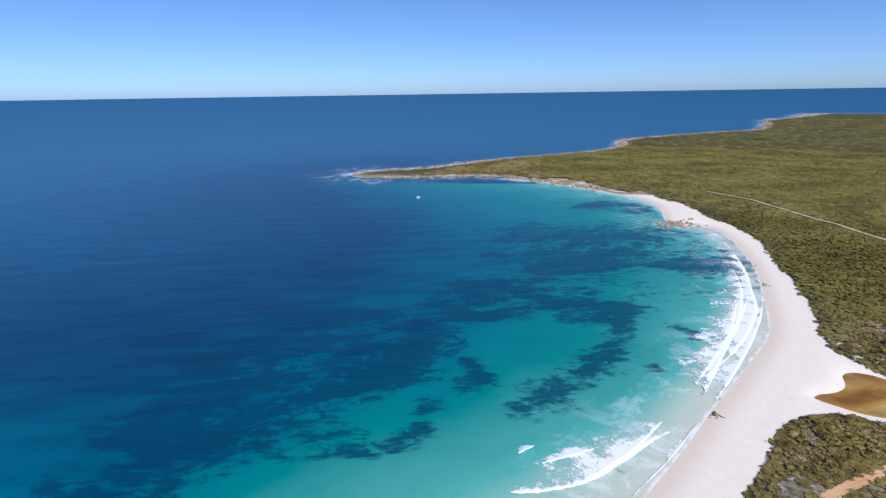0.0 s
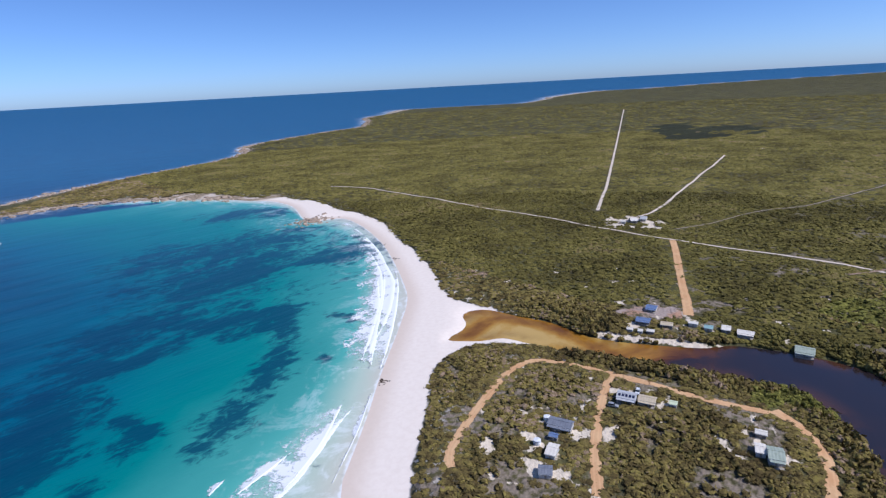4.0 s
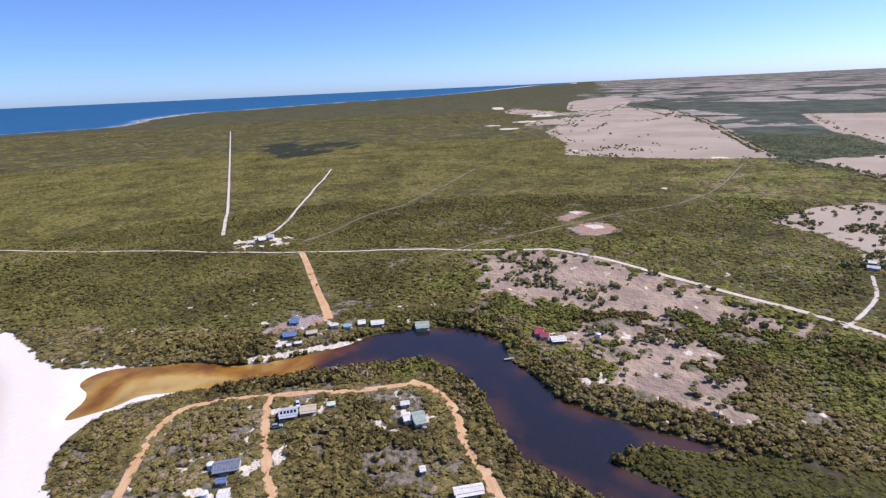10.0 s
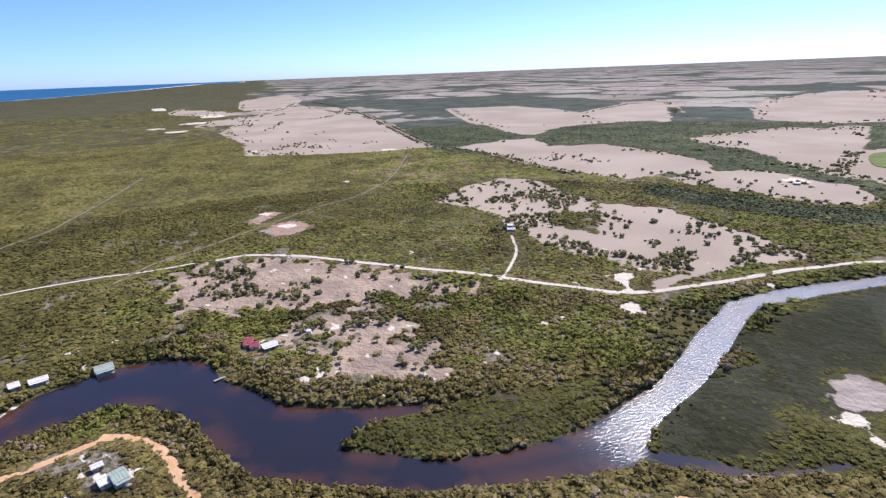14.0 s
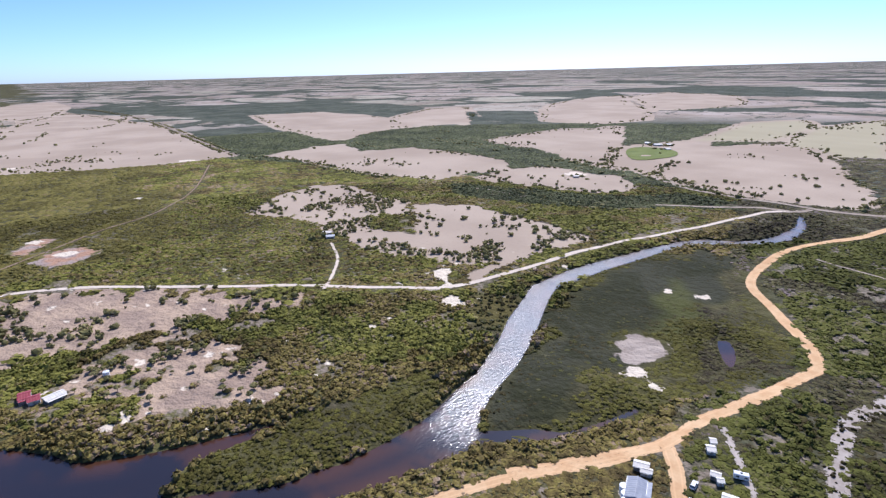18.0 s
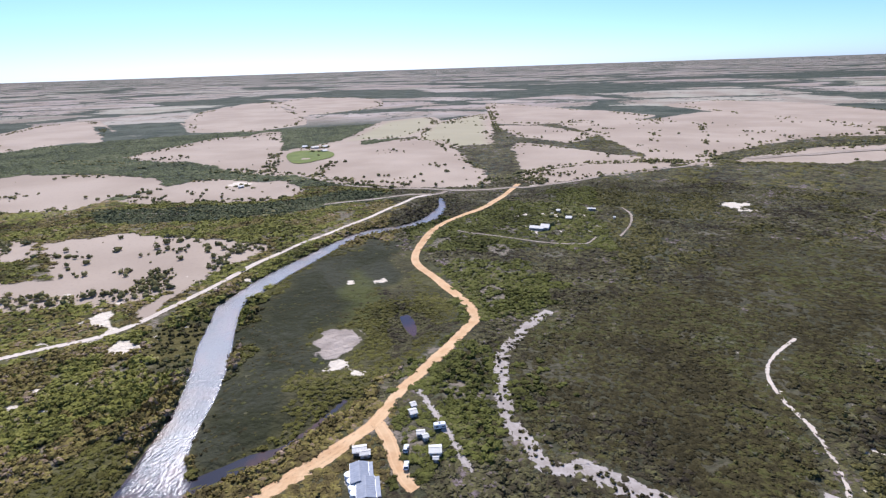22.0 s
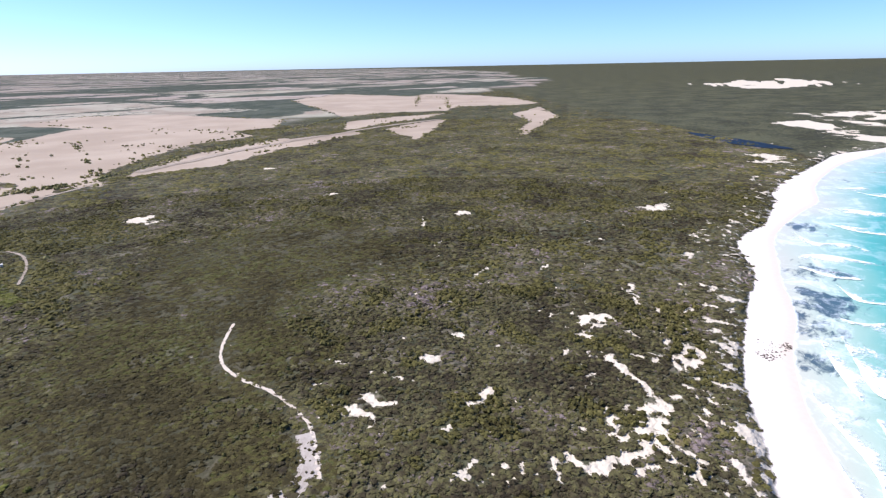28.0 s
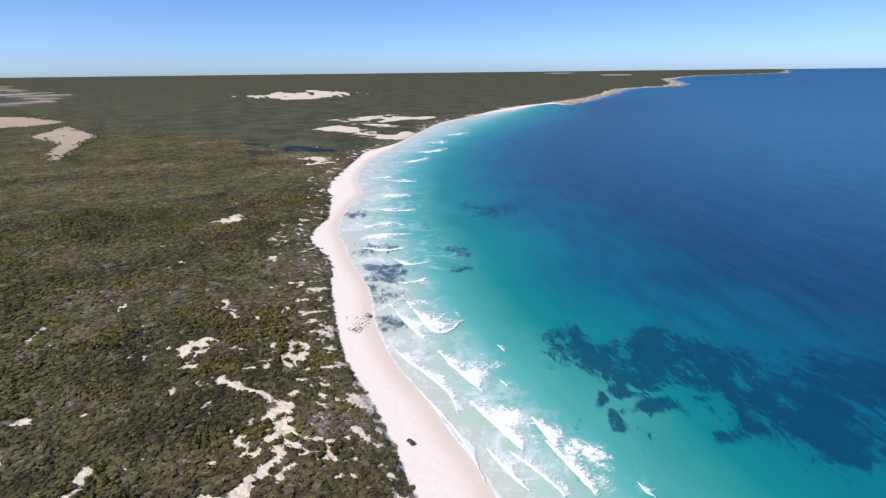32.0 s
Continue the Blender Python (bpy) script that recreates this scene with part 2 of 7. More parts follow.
LINES['farm_road'] = [(298, -683), (235, -647), (165, -632), (110, -625), (84, -623), (60, -630), (31, -645), (13, -644), (-57, -696), (-120, -748), (-181, -776), (-224, -802)]
LINES['farm_lane'] = [(233, -549), (177, -580), (119, -607), (109, -619)]
LINES['belt1'] = [(3776, -775), (3100, -759), (2519, -719), (1956, -640), (1462, -542), (1155, -481), (965, -454), (925, -464), (819, -477), (747, -477), (666, -474), (603, -478), (539, -481), (487, -489), (430, -501), (358, -499), (297, -496), (255, -507), (232, -512)]
LINES['belt2'] = [(199, -2046), (131, -1520), (104, -1292), (63, -1118)]
LINES['f30'] = [(-2134, -2036), (-2206, -1798), (-2069, -1403), (-1829, -1120), (-1677, -1143), (-1552, -1275), (-1346, -1206), (-1394, -1345)]
LINES['f31'] = [(-1377, -935), (-1668, -1024), (-1370, -776), (-1207, -720), (-1042, -649), (-943, -616), (-1043, -691), (-1209, -769)]
LINES['f32'] = [(-944, -923), (-1082, -977), (-1100, -960), (-943, -856), (-791, -763), (-791, -780)]
LINES['dune_h'] = [(-3653, -1069), (-4523, -1086), (-4879, -870), (-4311, -440), (-3595, -495), (-3230, -611)]
LINES['dune_i'] = [(-1478, -259.7), (-1576, -219.3), (-1398, -144.3), (-1331, -158.2)]
LINES['dune_j'] = [(-1730, -195.9), (-1888, -146), (-1802, 6.4), (-2060, 48.1), (-1939, 122.6), (-1599, -26.3), (-1644, -127.3)]
LINES['dune_k'] = [(-1244, -96.6), (-1392, -22.7), (-1264, -1.2), (-1169, -66.7)]
LINES['dune_l'] = [(-942, -187.5), (-991, -165.4), (-909, -133), (-885, -162.4)]
LINES['marsh_bush'] = [(122.3, -240.3), (94.1, -257.3), (86, -290.2), (60.9, -262.4), (45.3, -276.7), (46.3, -249), (58.3, -211.1), (67.3, -189.2), (80.4, -187.5), (83.3, -206.5), (102.7, -214.5)]
LINES['marsh_bright'] = [(121.6, -301.6), (131.1, -351.8), (99, -314.9), (84.1, -291.3), (88.1, -283), (95.8, -261.6), (106.6, -266.2)]
LINES['bar_a'] = [(255.7, 147.9), (263, 133.3), (270.3, 118.5), (276.4, 102.9), (285, 86.2), (277.8, 91.1), (269.6, 102.4), (263.4, 115.7), (256.9, 130.6), (251.7, 142.3)]
LINES['bar_b'] = [(203.7, 214.6), (208.3, 210.5), (215.5, 210.1), (220.6, 214.5), (223.7, 222), (221.7, 225.6), (211.1, 223.2)]
LINES['channel'] = [(208.1, 199.3), (223.8, 202.6), (234.9, 201.4), (243.6, 187.8), (246.4, 155.3), (241.8, 131.4)]
LINES['yard'] = [(282.2, 149.7), (296.5, 144.5), (309.7, 134.1), (316.1, 114.4), (302.1, 113.5), (294.9, 128.2), (284.2, 139.1)]
LINES['f18'] = [(544.7, -259.9), (575.5, -305.6), (606.4, -377.8), (586.9, -397.4), (482.7, -384.4), (452, -394.3), (411.1, -355.9), (433.8, -333), (379, -271.4), (466.8, -283.2), (511.6, -267.9)]
LINES['f19'] = [(423.4, -387.5), (387, -420), (317, -411), (226, -402), (177, -370.1), (189.8, -335), (196.8, -298.5), (214.6, -270.7), (235.5, -273.6), (241, -306.7), (273.7, -308.3), (298.2, -286.6), (324.7, -290.4), (361.2, -339.3)]
LINES['f33'] = [(381.2, -270.7), (377.1, -293.6), (325.9, -315.8), (291.9, -330.5), (257.2, -301), (269.4, -284.3), (299.2, -276.2), (325.7, -264.3), (351.4, -261.4)]
LINES['g1'] = [(435, 16), (442, -41), (407.9, -81.1), (363.7, -122.8), (304.8, -158.6), (296.9, -142.0), (309.4, -111.2), (309.8, -80.5), (326.5, -51.2), (345.7, -3.3), (362.9, 20.8)]
LINES['g2'] = [(291.2, -37.5), (305.4, -64.6), (276.9, -91.7), (251.3, -95.7), (261.8, -66.5)]
LINES['g3'] = [(267.8, -36.4), (256.8, -65.0), (239.5, -91.0), (209.2, -102.3), (222.3, -72.1), (243.4, -49.1)]
LINES['saltpan'] = [(118.0, -246.7), (113.2, -260.2), (97.2, -260.4), (92.9, -245.6), (98.8, -231.9), (106.9, -227.5)]
LINES['pond'] = [(80.5, -286.1), (76.8, -289.1), (69.0, -276.4), (66.1, -261.7), (73.6, -270.5)]
LINES['marsh'] = [(131.6, -156.2), (141.6, -194.9), (169.2, -260.5), (178.2, -302.8), (176.8, -346.8), (152, -405), (114, -421), (99.7, -354.1), (106.7, -300.0), (120.3, -262.6), (107.5, -219.1), (92.7, -185.2), (98.4, -163.7), (120.3, -140.4)]
LINES['heath'] = [(-84.6, -359.4), (-163, -454), (-272, -435), (-323, -362), (-267.7, -273.6), (-195.7, -259.7), (-138.6, -224.0), (-103.8, -183.1), (-78.4, -140.1), (-29.9, -164.6), (10.4, -204.5), (9.1, -257.1), (-40.5, -323.9)]
LINES['redmarsh'] = [(219.3, -233.4), (202.0, -259.6), (188.2, -260.1), (177.6, -219.6), (196.8, -215.1)]
LINES['burnt'] = [(1341, 639), (1623, 618), (1439, 362), (1304, 341), (1214, 505)]
LINES['spit'] = [(184.0, -36.1), (185.7, -40.4), (189.6, -52.0), (184.4, -74.6), (187.6, -97.1), (181.9, -113.7), (173.9, -133.1), (170.0, -158.3), (155.3, -155.0), (147.6, -131.6), (147.4, -105.5), (152.9, -83.2), (163.0, -59.3), (167.7, -51.2)]
LINES['lowland'] = [(122.7, -141.2), (127.0, -151.6), (137.0, -178.1), (151.3, -226.3), (169.0, -283.0), (181.4, -340.7), (177, -395), (132, -412), (97.1, -398.3), (67.4, -349.5), (49.9, -300.3), (48.7, -275.1), (55.0, -246.3), (66.7, -217.9), (79.9, -192.2), (98.1, -165.2)]
LINES['sand_a_0'] = [(-227.8, -100.0), (-224.8, -91.3), (-221.0, -82.6), (-216.2, -75.2)]
LINES['sand_a_1'] = [(-215.8, -75.6), (-210.8, -68.0), (-206.6, -60.3)]
LINES['sand_a_2'] = [(-193.4, -73.1), (-199.4, -65.9), (-203.9, -60.5)]
LINES['sand_a_3'] = [(-187.6, -74.2), (-177.4, -69.5), (-176.3, -65.5)]
LINES['sand_a_4'] = [(-176.3, -65.5), (-185.4, -62.6), (-193.9, -57.9), (-188.4, -53.6), (-185.5, -49.4)]
LINES['sand_a_5'] = [(-180.5, -60.5), (-178.5, -55.3), (-184.6, -48.0)]
LINES['sand_a_6'] = [(-170.0, -60.5), (-171.9, -55.9), (-168.0, -51.2)]
LINES['sand_a_7'] = [(-173.2, -64.1), (-162.8, -57.4), (-162.7, -53.2)]
LINES['sand_a_8'] = [(-217.2, -57.0), (-213.4, -61.6)]
LINES['sand_a_9'] = [(-255.9, -123.9), (-264.3, -124.8), (-268.0, -117.9), (-253.6, -115.9)]
LINES['sand_a_10'] = [(-241.0, -121.1), (-243.3, -112.4)]
LINES['sand_a_11'] = [(-262.1, -80.7), (-254.3, -76.4)]
LINES['sand_a_12'] = [(-247.0, -72.4), (-247.8, -67.3), (-260.5, -68.8), (-259.3, -61.7), (-246.0, -61.5)]
LINES['sand_a_13'] = [(-327.0, -126.5), (-306.6, -116.0), (-296.9, -108.5)]
LINES['sand_a_14'] = [(-358.0, -95.5), (-350.2, -82.7)]
LINES['sand_a_15'] = [(-319.7, -86.7), (-324.9, -73.8)]
LINES['sand_a_16'] = [(-304.7, -86.6), (-308.8, -81.6)]
LINES['sand_a_17'] = [(-259.0, -99.0), (-255.8, -93.1)]
LINES['sand_a_18'] = [(-238.4, -87.2), (-238.4, -83.0)]
LINES['sand_a_19'] = [(-532, -200), (-530, -184), (-555, -188)]
LINES['sand_a_20'] = [(-405, -120), (-423, -114)]
LINES['sand_a_21'] = [(-165.5, -126.1), (-171.4, -125.9), (-174.0, -126.2)]
LINES['sand_a_22'] = [(-155.7, -127.9), (-159.5, -124.7)]
LINES['sand_a_23'] = [(-153.8, -75.2), (-152.4, -69.9), (-152.4, -63.3), (-161.7, -63.4), (-155.0, -66.8)]
LINES['sand_a_24'] = [(-149.8, -80.0), (-142.8, -74.7), (-139.3, -70.5)]
LINES['sand_a_25'] = [(-139.9, -87.1), (-133.4, -81.7)]
LINES['sand_a_26'] = [(-119.2, -100.8), (-120.7, -96.8)]
LINES['sand_a_27'] = [(-285.2, -57.1), (-281.6, -52.1)]
LINES['sand_a_28'] = [(-262.3, -49.7), (-253.4, -48.6)]
LINES['sand_a_29'] = [(-237.8, -49.1), (-240.9, -41.7)]
LINES['sand_a_30'] = [(-338.5, -69.7), (-322.9, -64.1)]
LINES['sand_a_31'] = [(-214.7, -33.0), (-211.3, -26.1), (-201.4, -23.0)]
LINES['sand_a_32'] = [(-212.3, -30.3), (-206.3, -27.0)]
LINES['sand_a_33'] = [(-189.0, -28.5), (-182.4, -23.2), (-182.0, -19.6)]
LINES['sand_a_34'] = [(-176.1, -37.2), (-170.3, -33.6)]
LINES['sand_a_35'] = [(-173.3, -88.4), (-172.8, -80.5), (-176.9, -71.7)]
LINES['sand_a_36'] = [(-183.0, -54.9), (-177.7, -46.6), (-176.5, -41.2)]
LINES['sand_a_37'] = [(-207.7, -47.0), (-204.9, -41.9)]
LINES['sand_a_38'] = [(-243.6, -80.8), (-238.4, -74.7)]
LINES['sand_g_0'] = [(-182, -569), (-190, -546), (-200, -548)]
LINES['sand_b_0'] = [(-132.1, -164.9), (-132.6, -156.3), (-135.6, -150.1)]
LINES['sand_b_1'] = [(-119.4, -162.2), (-122.4, -159.1), (-122.6, -154.4)]
LINES['sand_b_2'] = [(-165.4, -127.0), (-162.6, -122.6), (-156.3, -126.3)]
LINES['sand_b_3'] = [(-141.9, -204.2), (-144.0, -192.0)]
LINES['sand_b_4'] = [(-149.4, -171.8), (-151.8, -161.5)]
LINES['sand_b_5'] = [(-299.1, -276.7), (-320, -287)]
LINES['sand_b_6'] = [(-370, -353), (-345, -329)]
LINES['sand_f_0'] = [(-3788, -1108), (-4006, -1000), (-4029, -842), (-3620, -616), (-3877, -604), (-4089, -437)]
LINES['sand_f_1'] = [(-4020, -905), (-3335, -565)]
LINES['sand_f_2'] = [(-1465, -258), (-1469, -204), (-1305, -114), (-1243, -58)]
LINES['sand_f_3'] = [(-940, -188), (-945, -162)]
LINES['sand_f_4'] = [(-1738, -220), (-1905, -93)]
LINES['sand_f_5'] = [(-876, -174), (-883, -147)]
LINES['sand_f_6'] = [(-1601, -156), (-1509, -68)]
LINES['pale_w'] = [(-12.7, 166.4), (33.2, 179.8), (74.8, 201.0), (116.6, 223.9), (160.1, 260.5), (199.3, 303.4), (244, 362), (292, 449), (300, 512), (325, 623), (312, 711), (252, 833), (166, 912)]
LINES['deep_w'] = [(-123.5, 180.9), (-105.9, 185.2), (-90.7, 199.8), (-70.3, 225.2), (-53.9, 247.6), (-27.7, 267.2), (3.4, 297.9), (26.5, 329.0), (58.3, 391.3), (83, 484), (79, 619), (33, 757), (-25, 914)]
LINES['pale_e'] = [(-147.4, 82.4), (-186.1, 71.3), (-221.1, 55.7), (-274.6, 41.9), (-333.3, 27.6), (-417.0, 16.1), (-504, 1), (-628, -2), (-825, 3), (-1007, 26), (-1280, 106), (-1829, 300), (-2655, 603)]
LINES['deep_e'] = [(-186.2, 193.4), (-223.4, 177.5), (-265.6, 173.6), (-306.6, 142.5), (-336.5, 119.9), (-394.2, 129.7), (-456, 128), (-562, 113), (-685, 100), (-867, 108), (-1113, 167), (-1411, 291), (-1866, 499), (-2527, 711)]
LINES['wave_a'] = [(39.3, 161.6), (52.7, 160.7), (70.7, 163.4), (87.9, 172.5), (104.7, 182.8), (119.6, 189.9)]
LINES['wave_b'] = [(147.3, 214.4), (164.4, 234.0), (188.8, 252.9), (212.9, 275.4), (240.6, 306.7), (261, 341), (285, 383), (309, 437), (330, 495)]
LINES['wave_e'] = [(84.0, 154.3), (109.2, 173.1), (131.9, 193.2)]
LINES['wave_f'] = [(49.5, 183.2), (57.7, 187.4)]
LINES['wave_g'] = [(66.3, 163.6), (81.8, 170.0), (100.7, 180.9)]
LINES['wave_h'] = [(-265.2, -18.0), (-246.4, -8.5), (-232.2, 1.3), (-214.5, 11.3), (-197.3, 14.4)]
LINES['wave_i'] = [(-256.0, 7.7), (-239.3, 14.2), (-225.8, 21.4), (-214.9, 26.9)]
LINES['wave_j'] = [(-208.6, 20.3), (-196.6, 25.9), (-182.9, 33.4), (-174.1, 37.5)]
LINES['wave_k'] = [(-179.6, 47.6), (-166.8, 52.1), (-157.7, 55.9), (-149.3, 58.4)]
LINES['wave_l'] = [(-174.4, 32.0), (-164.6, 38.9), (-152.7, 46.4), (-149.4, 47.6)]
LINES['wave_m'] = [(-331.4, -12.9), (-300.1, -2.6), (-277.0, 6.9), (-279.9, 16.7), (-290.6, 22.4)]
LINES['wave_n'] = [(-260.1, 39.8), (-250.0, 43.4)]
LINES['wave_o'] = [(-227.4, 35.2), (-218.3, 39.2)]
LINES['wave_p'] = [(-155.1, 75.1), (-149.6, 76.3), (-147.6, 78.5)]
LINES['wave_q'] = [(-413.1, -24.8), (-392.0, -10.9), (-397.1, 6.5)]
LINES['wave_r'] = [(-462, -57), (-478, -38), (-476, -7)]
LINES['wave_s'] = [(-739, -48), (-728, -24), (-726, -1)]
LINES['wave_t'] = [(-634, -62), (-647, -36), (-645, -8)]
LINES['wave_u'] = [(-884, -47), (-910, -10), (-951, 24)]
LINES['wave_v'] = [(-1012, -16), (-1023, 21), (-1067, 55)]
LINES['wave_w'] = [(-1289, 40), (-1308, 81), (-1353, 125)]
LINES['wave_x'] = [(-531, -70), (-508, -51), (-517, -30), (-505, -13)]
LINES['wave_y'] = [(-357.2, -18.3), (-356.3, -6.3), (-366.5, 5.8)]
LINES['wave_z'] = [(-749, -64), (-772, -41)]
LINES['weed_la'] = [(156.2, 321.4), (141.4, 294.1), (124.3, 269.2), (104.7, 248.5), (81.3, 228.8), (58.3, 215.9)]
LINES['weed_lb'] = [(15.7, 223.6), (12.9, 211.6), (7.8, 201.8), (0.4, 195.0), (-11.1, 192.1), (-25.2, 197.6)]
LINES['weed_lc'] = [(41.6, 263.8), (46.1, 250.7), (43.5, 239.5), (34.8, 235.2)]
LINES['weed_ld'] = [(88.3, 367.8), (107.9, 347.5), (128.5, 325.5), (157.5, 324.2)]
LINES['weed_le'] = [(-90.1, 282.5), (-65.2, 316.0), (-25.1, 336.7), (27.8, 343.6), (70.9, 364.5)]
LINES['weed_lf'] = [(-110.2, 185.7), (-87.4, 203.0), (-63.1, 215.5), (-36.6, 239.9), (-3.6, 263.8), (23.5, 295.0)]
LINES['weed_lg'] = [(-265.1, 81.1), (-240.2, 85.9), (-228.7, 96.2), (-222.2, 115.7), (-211.0, 139.8), (-181.3, 149.1)]
LINES['weed_lh'] = [(306, 454), (291, 409), (268, 361), (245.7, 324.5)]
LINES['lagoon'] = [(-1176, -369), (-1127, -275), (-1074, -198), (-1030, -156), (-1029, -211), (-1077, -285)]
LINES['lawn_ring'] = [(445, -906), (433, -955), (384, -949), (353, -898), (357, -844), (389, -812)]
LINES['block'] = [(494, 14), (497, -63), (670, -181), (648, -230), (495, -286), (336, -292), (266.4, -250.3), (323.5, -183.8), (416, -110), (472, -46)]
LINES['wave_aa'] = [(-220.1, -2.8), (-195.6, 9.0), (-175.4, 16.8), (-156.9, 21.1)]
LINES['wave_ab'] = [(-176.6, 23.5), (-162.1, 30.0), (-150.0, 37.9)]
LINES['wave_ac'] = [(-195.4, 45.1), (-176.7, 50.2)]
LINES['wave_ad'] = [(-437, -50), (-428, -30), (-434, -12)]
LINES['wave_ae'] = [(-318.2, -20.4), (-289.0, -9.2), (-263.8, 3.4)]
LINES['wave_af'] = [(-577, -51), (-562, -26), (-567, -2)]
LINES['wave_ag'] = [(-1135, 6), (-1176, 61)]
LINES['wave_ah'] = [(120.7, 199.1), (95.4, 178.5), (71.3, 164.9)]
LINES['wave_ai'] = [(196.7, 269.9), (224.0, 299.7), (251, 337), (277, 385)]
LINES['wave_aj'] = [(148.8, 223.8), (174.5, 247.4), (205.0, 279.4), (240.1, 326.9)]
LINES['wave_ak'] = [(56.9, 175.8), (69.6, 178.8), (84.2, 182.7)]
LINES['wave_al'] = [(148, 214.5), (166.3, 234.6), (188.2, 258.6), (222.6, 296.1), (250.6, 331.2)]
LINES['wave_am'] = [(147.9, 206.8), (172.8, 229.6), (202.3, 259.1), (234.2, 294.2), (262, 331)]
SPOTS = {}
SPOTS['dune_a'] = [(-530, -192, 6.7), (-404, -330, 8.0), (-376, -504, 4.5), (-312.2, -114.0, 2.2), (-320.3, -122.8, 1.9), (-412, -119, 2.8)]
SPOTS['litter'] = [(-173.0, -166.3, 4.5), (-184.0, -190.9, 4.8), (-164.2, -176.6, 3.8), (-211.0, -193.2, 3.0), (-203.4, -200.8, 3.0), (-202.5, -166.8, 2.9), (-173.2, -250.1, 2.8), (-144.6, -79.0, 2.0), (-174.0, -152.4, 2.5)]
SPOTS['dune_b'] = [(-4507, -124, 48.5), (-37267, 9424, 1574.8), (-18099, 6420, 541.8)]
SPOTS['dune_c'] = [(-173.9, -162.7, 3.4), (-199.7, -168.6, 3.6), (-180.4, -208.0, 2.2), (-121.5, -160.4, 3.9), (-168.9, -126.5, 2.4), (-157.9, -125.9, 2.3), (-194, -570, 11.5), (-378, -504, 5.3), (-425, -718, 10.9), (-406, -330, 10.3), (-551, -209, 3.3), (-549, -199, 2.8), (-216.6, -214.6, 2.3), (-111.0, -135.5, 1.6), (11, -677, 4.5)]
SPOTS['clear_a'] = [(1103, 309, 16.9), (507, 251, 12.2), (499, 261, 6.1), (163.6, 116.7, 6.1), (146.7, 102.0, 5.5), (154.2, 92.4, 3.3), (152.0, 114.8, 3.5), (150.0, 127.5, 2.4), (217.0, 68.3, 4.5), (179.9, 68.3, 5.7), (172.0, 72.5, 3.4), (196.1, 38.1, 4.5), (305.9, 137.2, 9.3), (299.6, 152.8, 7.5), (308.5, 118.4, 4.5), (284.6, 118.5, 3.6), (280.6, 97.2, 2.8), (305.0, 63.7, 4.1), (290.1, -24.6, 5.3), (391.3, 36.3, 5.7), (166.4, 120.0, 4.9), (153.2, 138.9, 1.9), (203.4, 98.1, 5.3), (214.7, 91.4, 5.4)]
SPOTS['clear_b'] = [(260.9, -263.0, 5.0), (222.9, -229.5, 3.9), (127.8, -327.2, 3.5), (107.6, -334.4, 3.5), (-15, -480, 3.2), (-36, -463, 3.6), (-53, -476, 2.6), (59.0, -148.4, 5.1), (48.4, -189.9, 2.6), (37.8, -271.9, 2.1), (97.1, -223.5, 4.3), (86.1, -218.9, 4.2), (-82, -413, 2.2), (-91.4, -375.7, 2.0), (164.2, -191.9, 4.3), (11, -652, 4.6), (393, -652, 12.2), (-48, -540, 4.9)]
SPOTS['weed_w'] = [(217, 462, 51.2), (149, 420, 37.4), (151, 514, 33.7), (237, 399, 24.9), (271, 651, 28.1), (312, 626, 20.4), (66.8, 365.1, 24.5), (34.9, 337.5, 22.7), (3.9, 314.3, 19.4), (-29.3, 291.3, 19.7), (133.3, 327.8, 16.9), (171.4, 294.0, 6.9), (178.4, 280.4, 5.0), (142.6, 240.1, 4.4), (-59.0, 278.1, 25.0), (-80.6, 246.0, 22.3), (-44.7, 221.7, 20.5), (-97.9, 220.2, 20.1), (-65.1, 203.8, 14.2), (-97.9, 190.5, 17.7), (-116.6, 186.6, 12.9), (70.3, 322.5, 11.0), (-3.6, 257.7, 13.3), (-26.0, 243.7, 11.2), (20.9, 266.8, 6.2)]
SPOTS['weed_s'] = [(319, 465, 4.2), (296, 413, 4.2), (279, 370, 4.3), (279, 357, 4.6), (144.6, 212.3, 3.3), (141.6, 196.3, 2.5), (144.0, 236.9, 2.9), (243.8, 311.2, 2.2)]
SPOTS['weed_e'] = [(-262.2, 124.1, 13.8), (-232.1, 125.8, 15.2), (-235.8, 153.6, 18.3), (-196.4, 159.3, 18.2), (-176.8, 162.4, 15.7), (-202.4, 202.5, 17.5), (-234.2, 92.5, 7.0), (-257.7, 94.4, 9.0), (-199.8, 105.7, 3.7), (-336.8, -21.3, 9.4), (-293.4, -19.3, 5.9), (-565, 83, 24.1), (-388.6, 32.1, 6.4), (-380.4, -23.3, 8.4), (-436, -40, 9.5), (-553, -61, 8.9), (-424, 26, 9.3), (-205.0, 77.4, 3.7), (-192.7, 87.9, 3.6), (-178.6, 133.3, 7.9), (-211.6, 129.5, 10.3), (-227.0, 202.8, 13.7), (-214.1, 90.9, 3.9)]
SPOTS['lush'] = [(233.0, -156.3, 26.1), (270.2, -140.5, 22.0), (214.2, -179.5, 17.7), (311.7, -246.7, 22.2), (341, -309, 26.6), (393.3, 74.9, 40.6), (328.4, -5.5, 16.4), (271.1, -297.3, 16.9), (333.3, 96.3, 20.5), (482, -131, 43.6)]
SPOTS['lush_b'] = [(-16, -568, 52.2), (14.1, -391.0, 31.2), (-52, -603, 42.7), (47, -434, 17.8), (475, -344, 46.2), (321, -416, 33.8)]
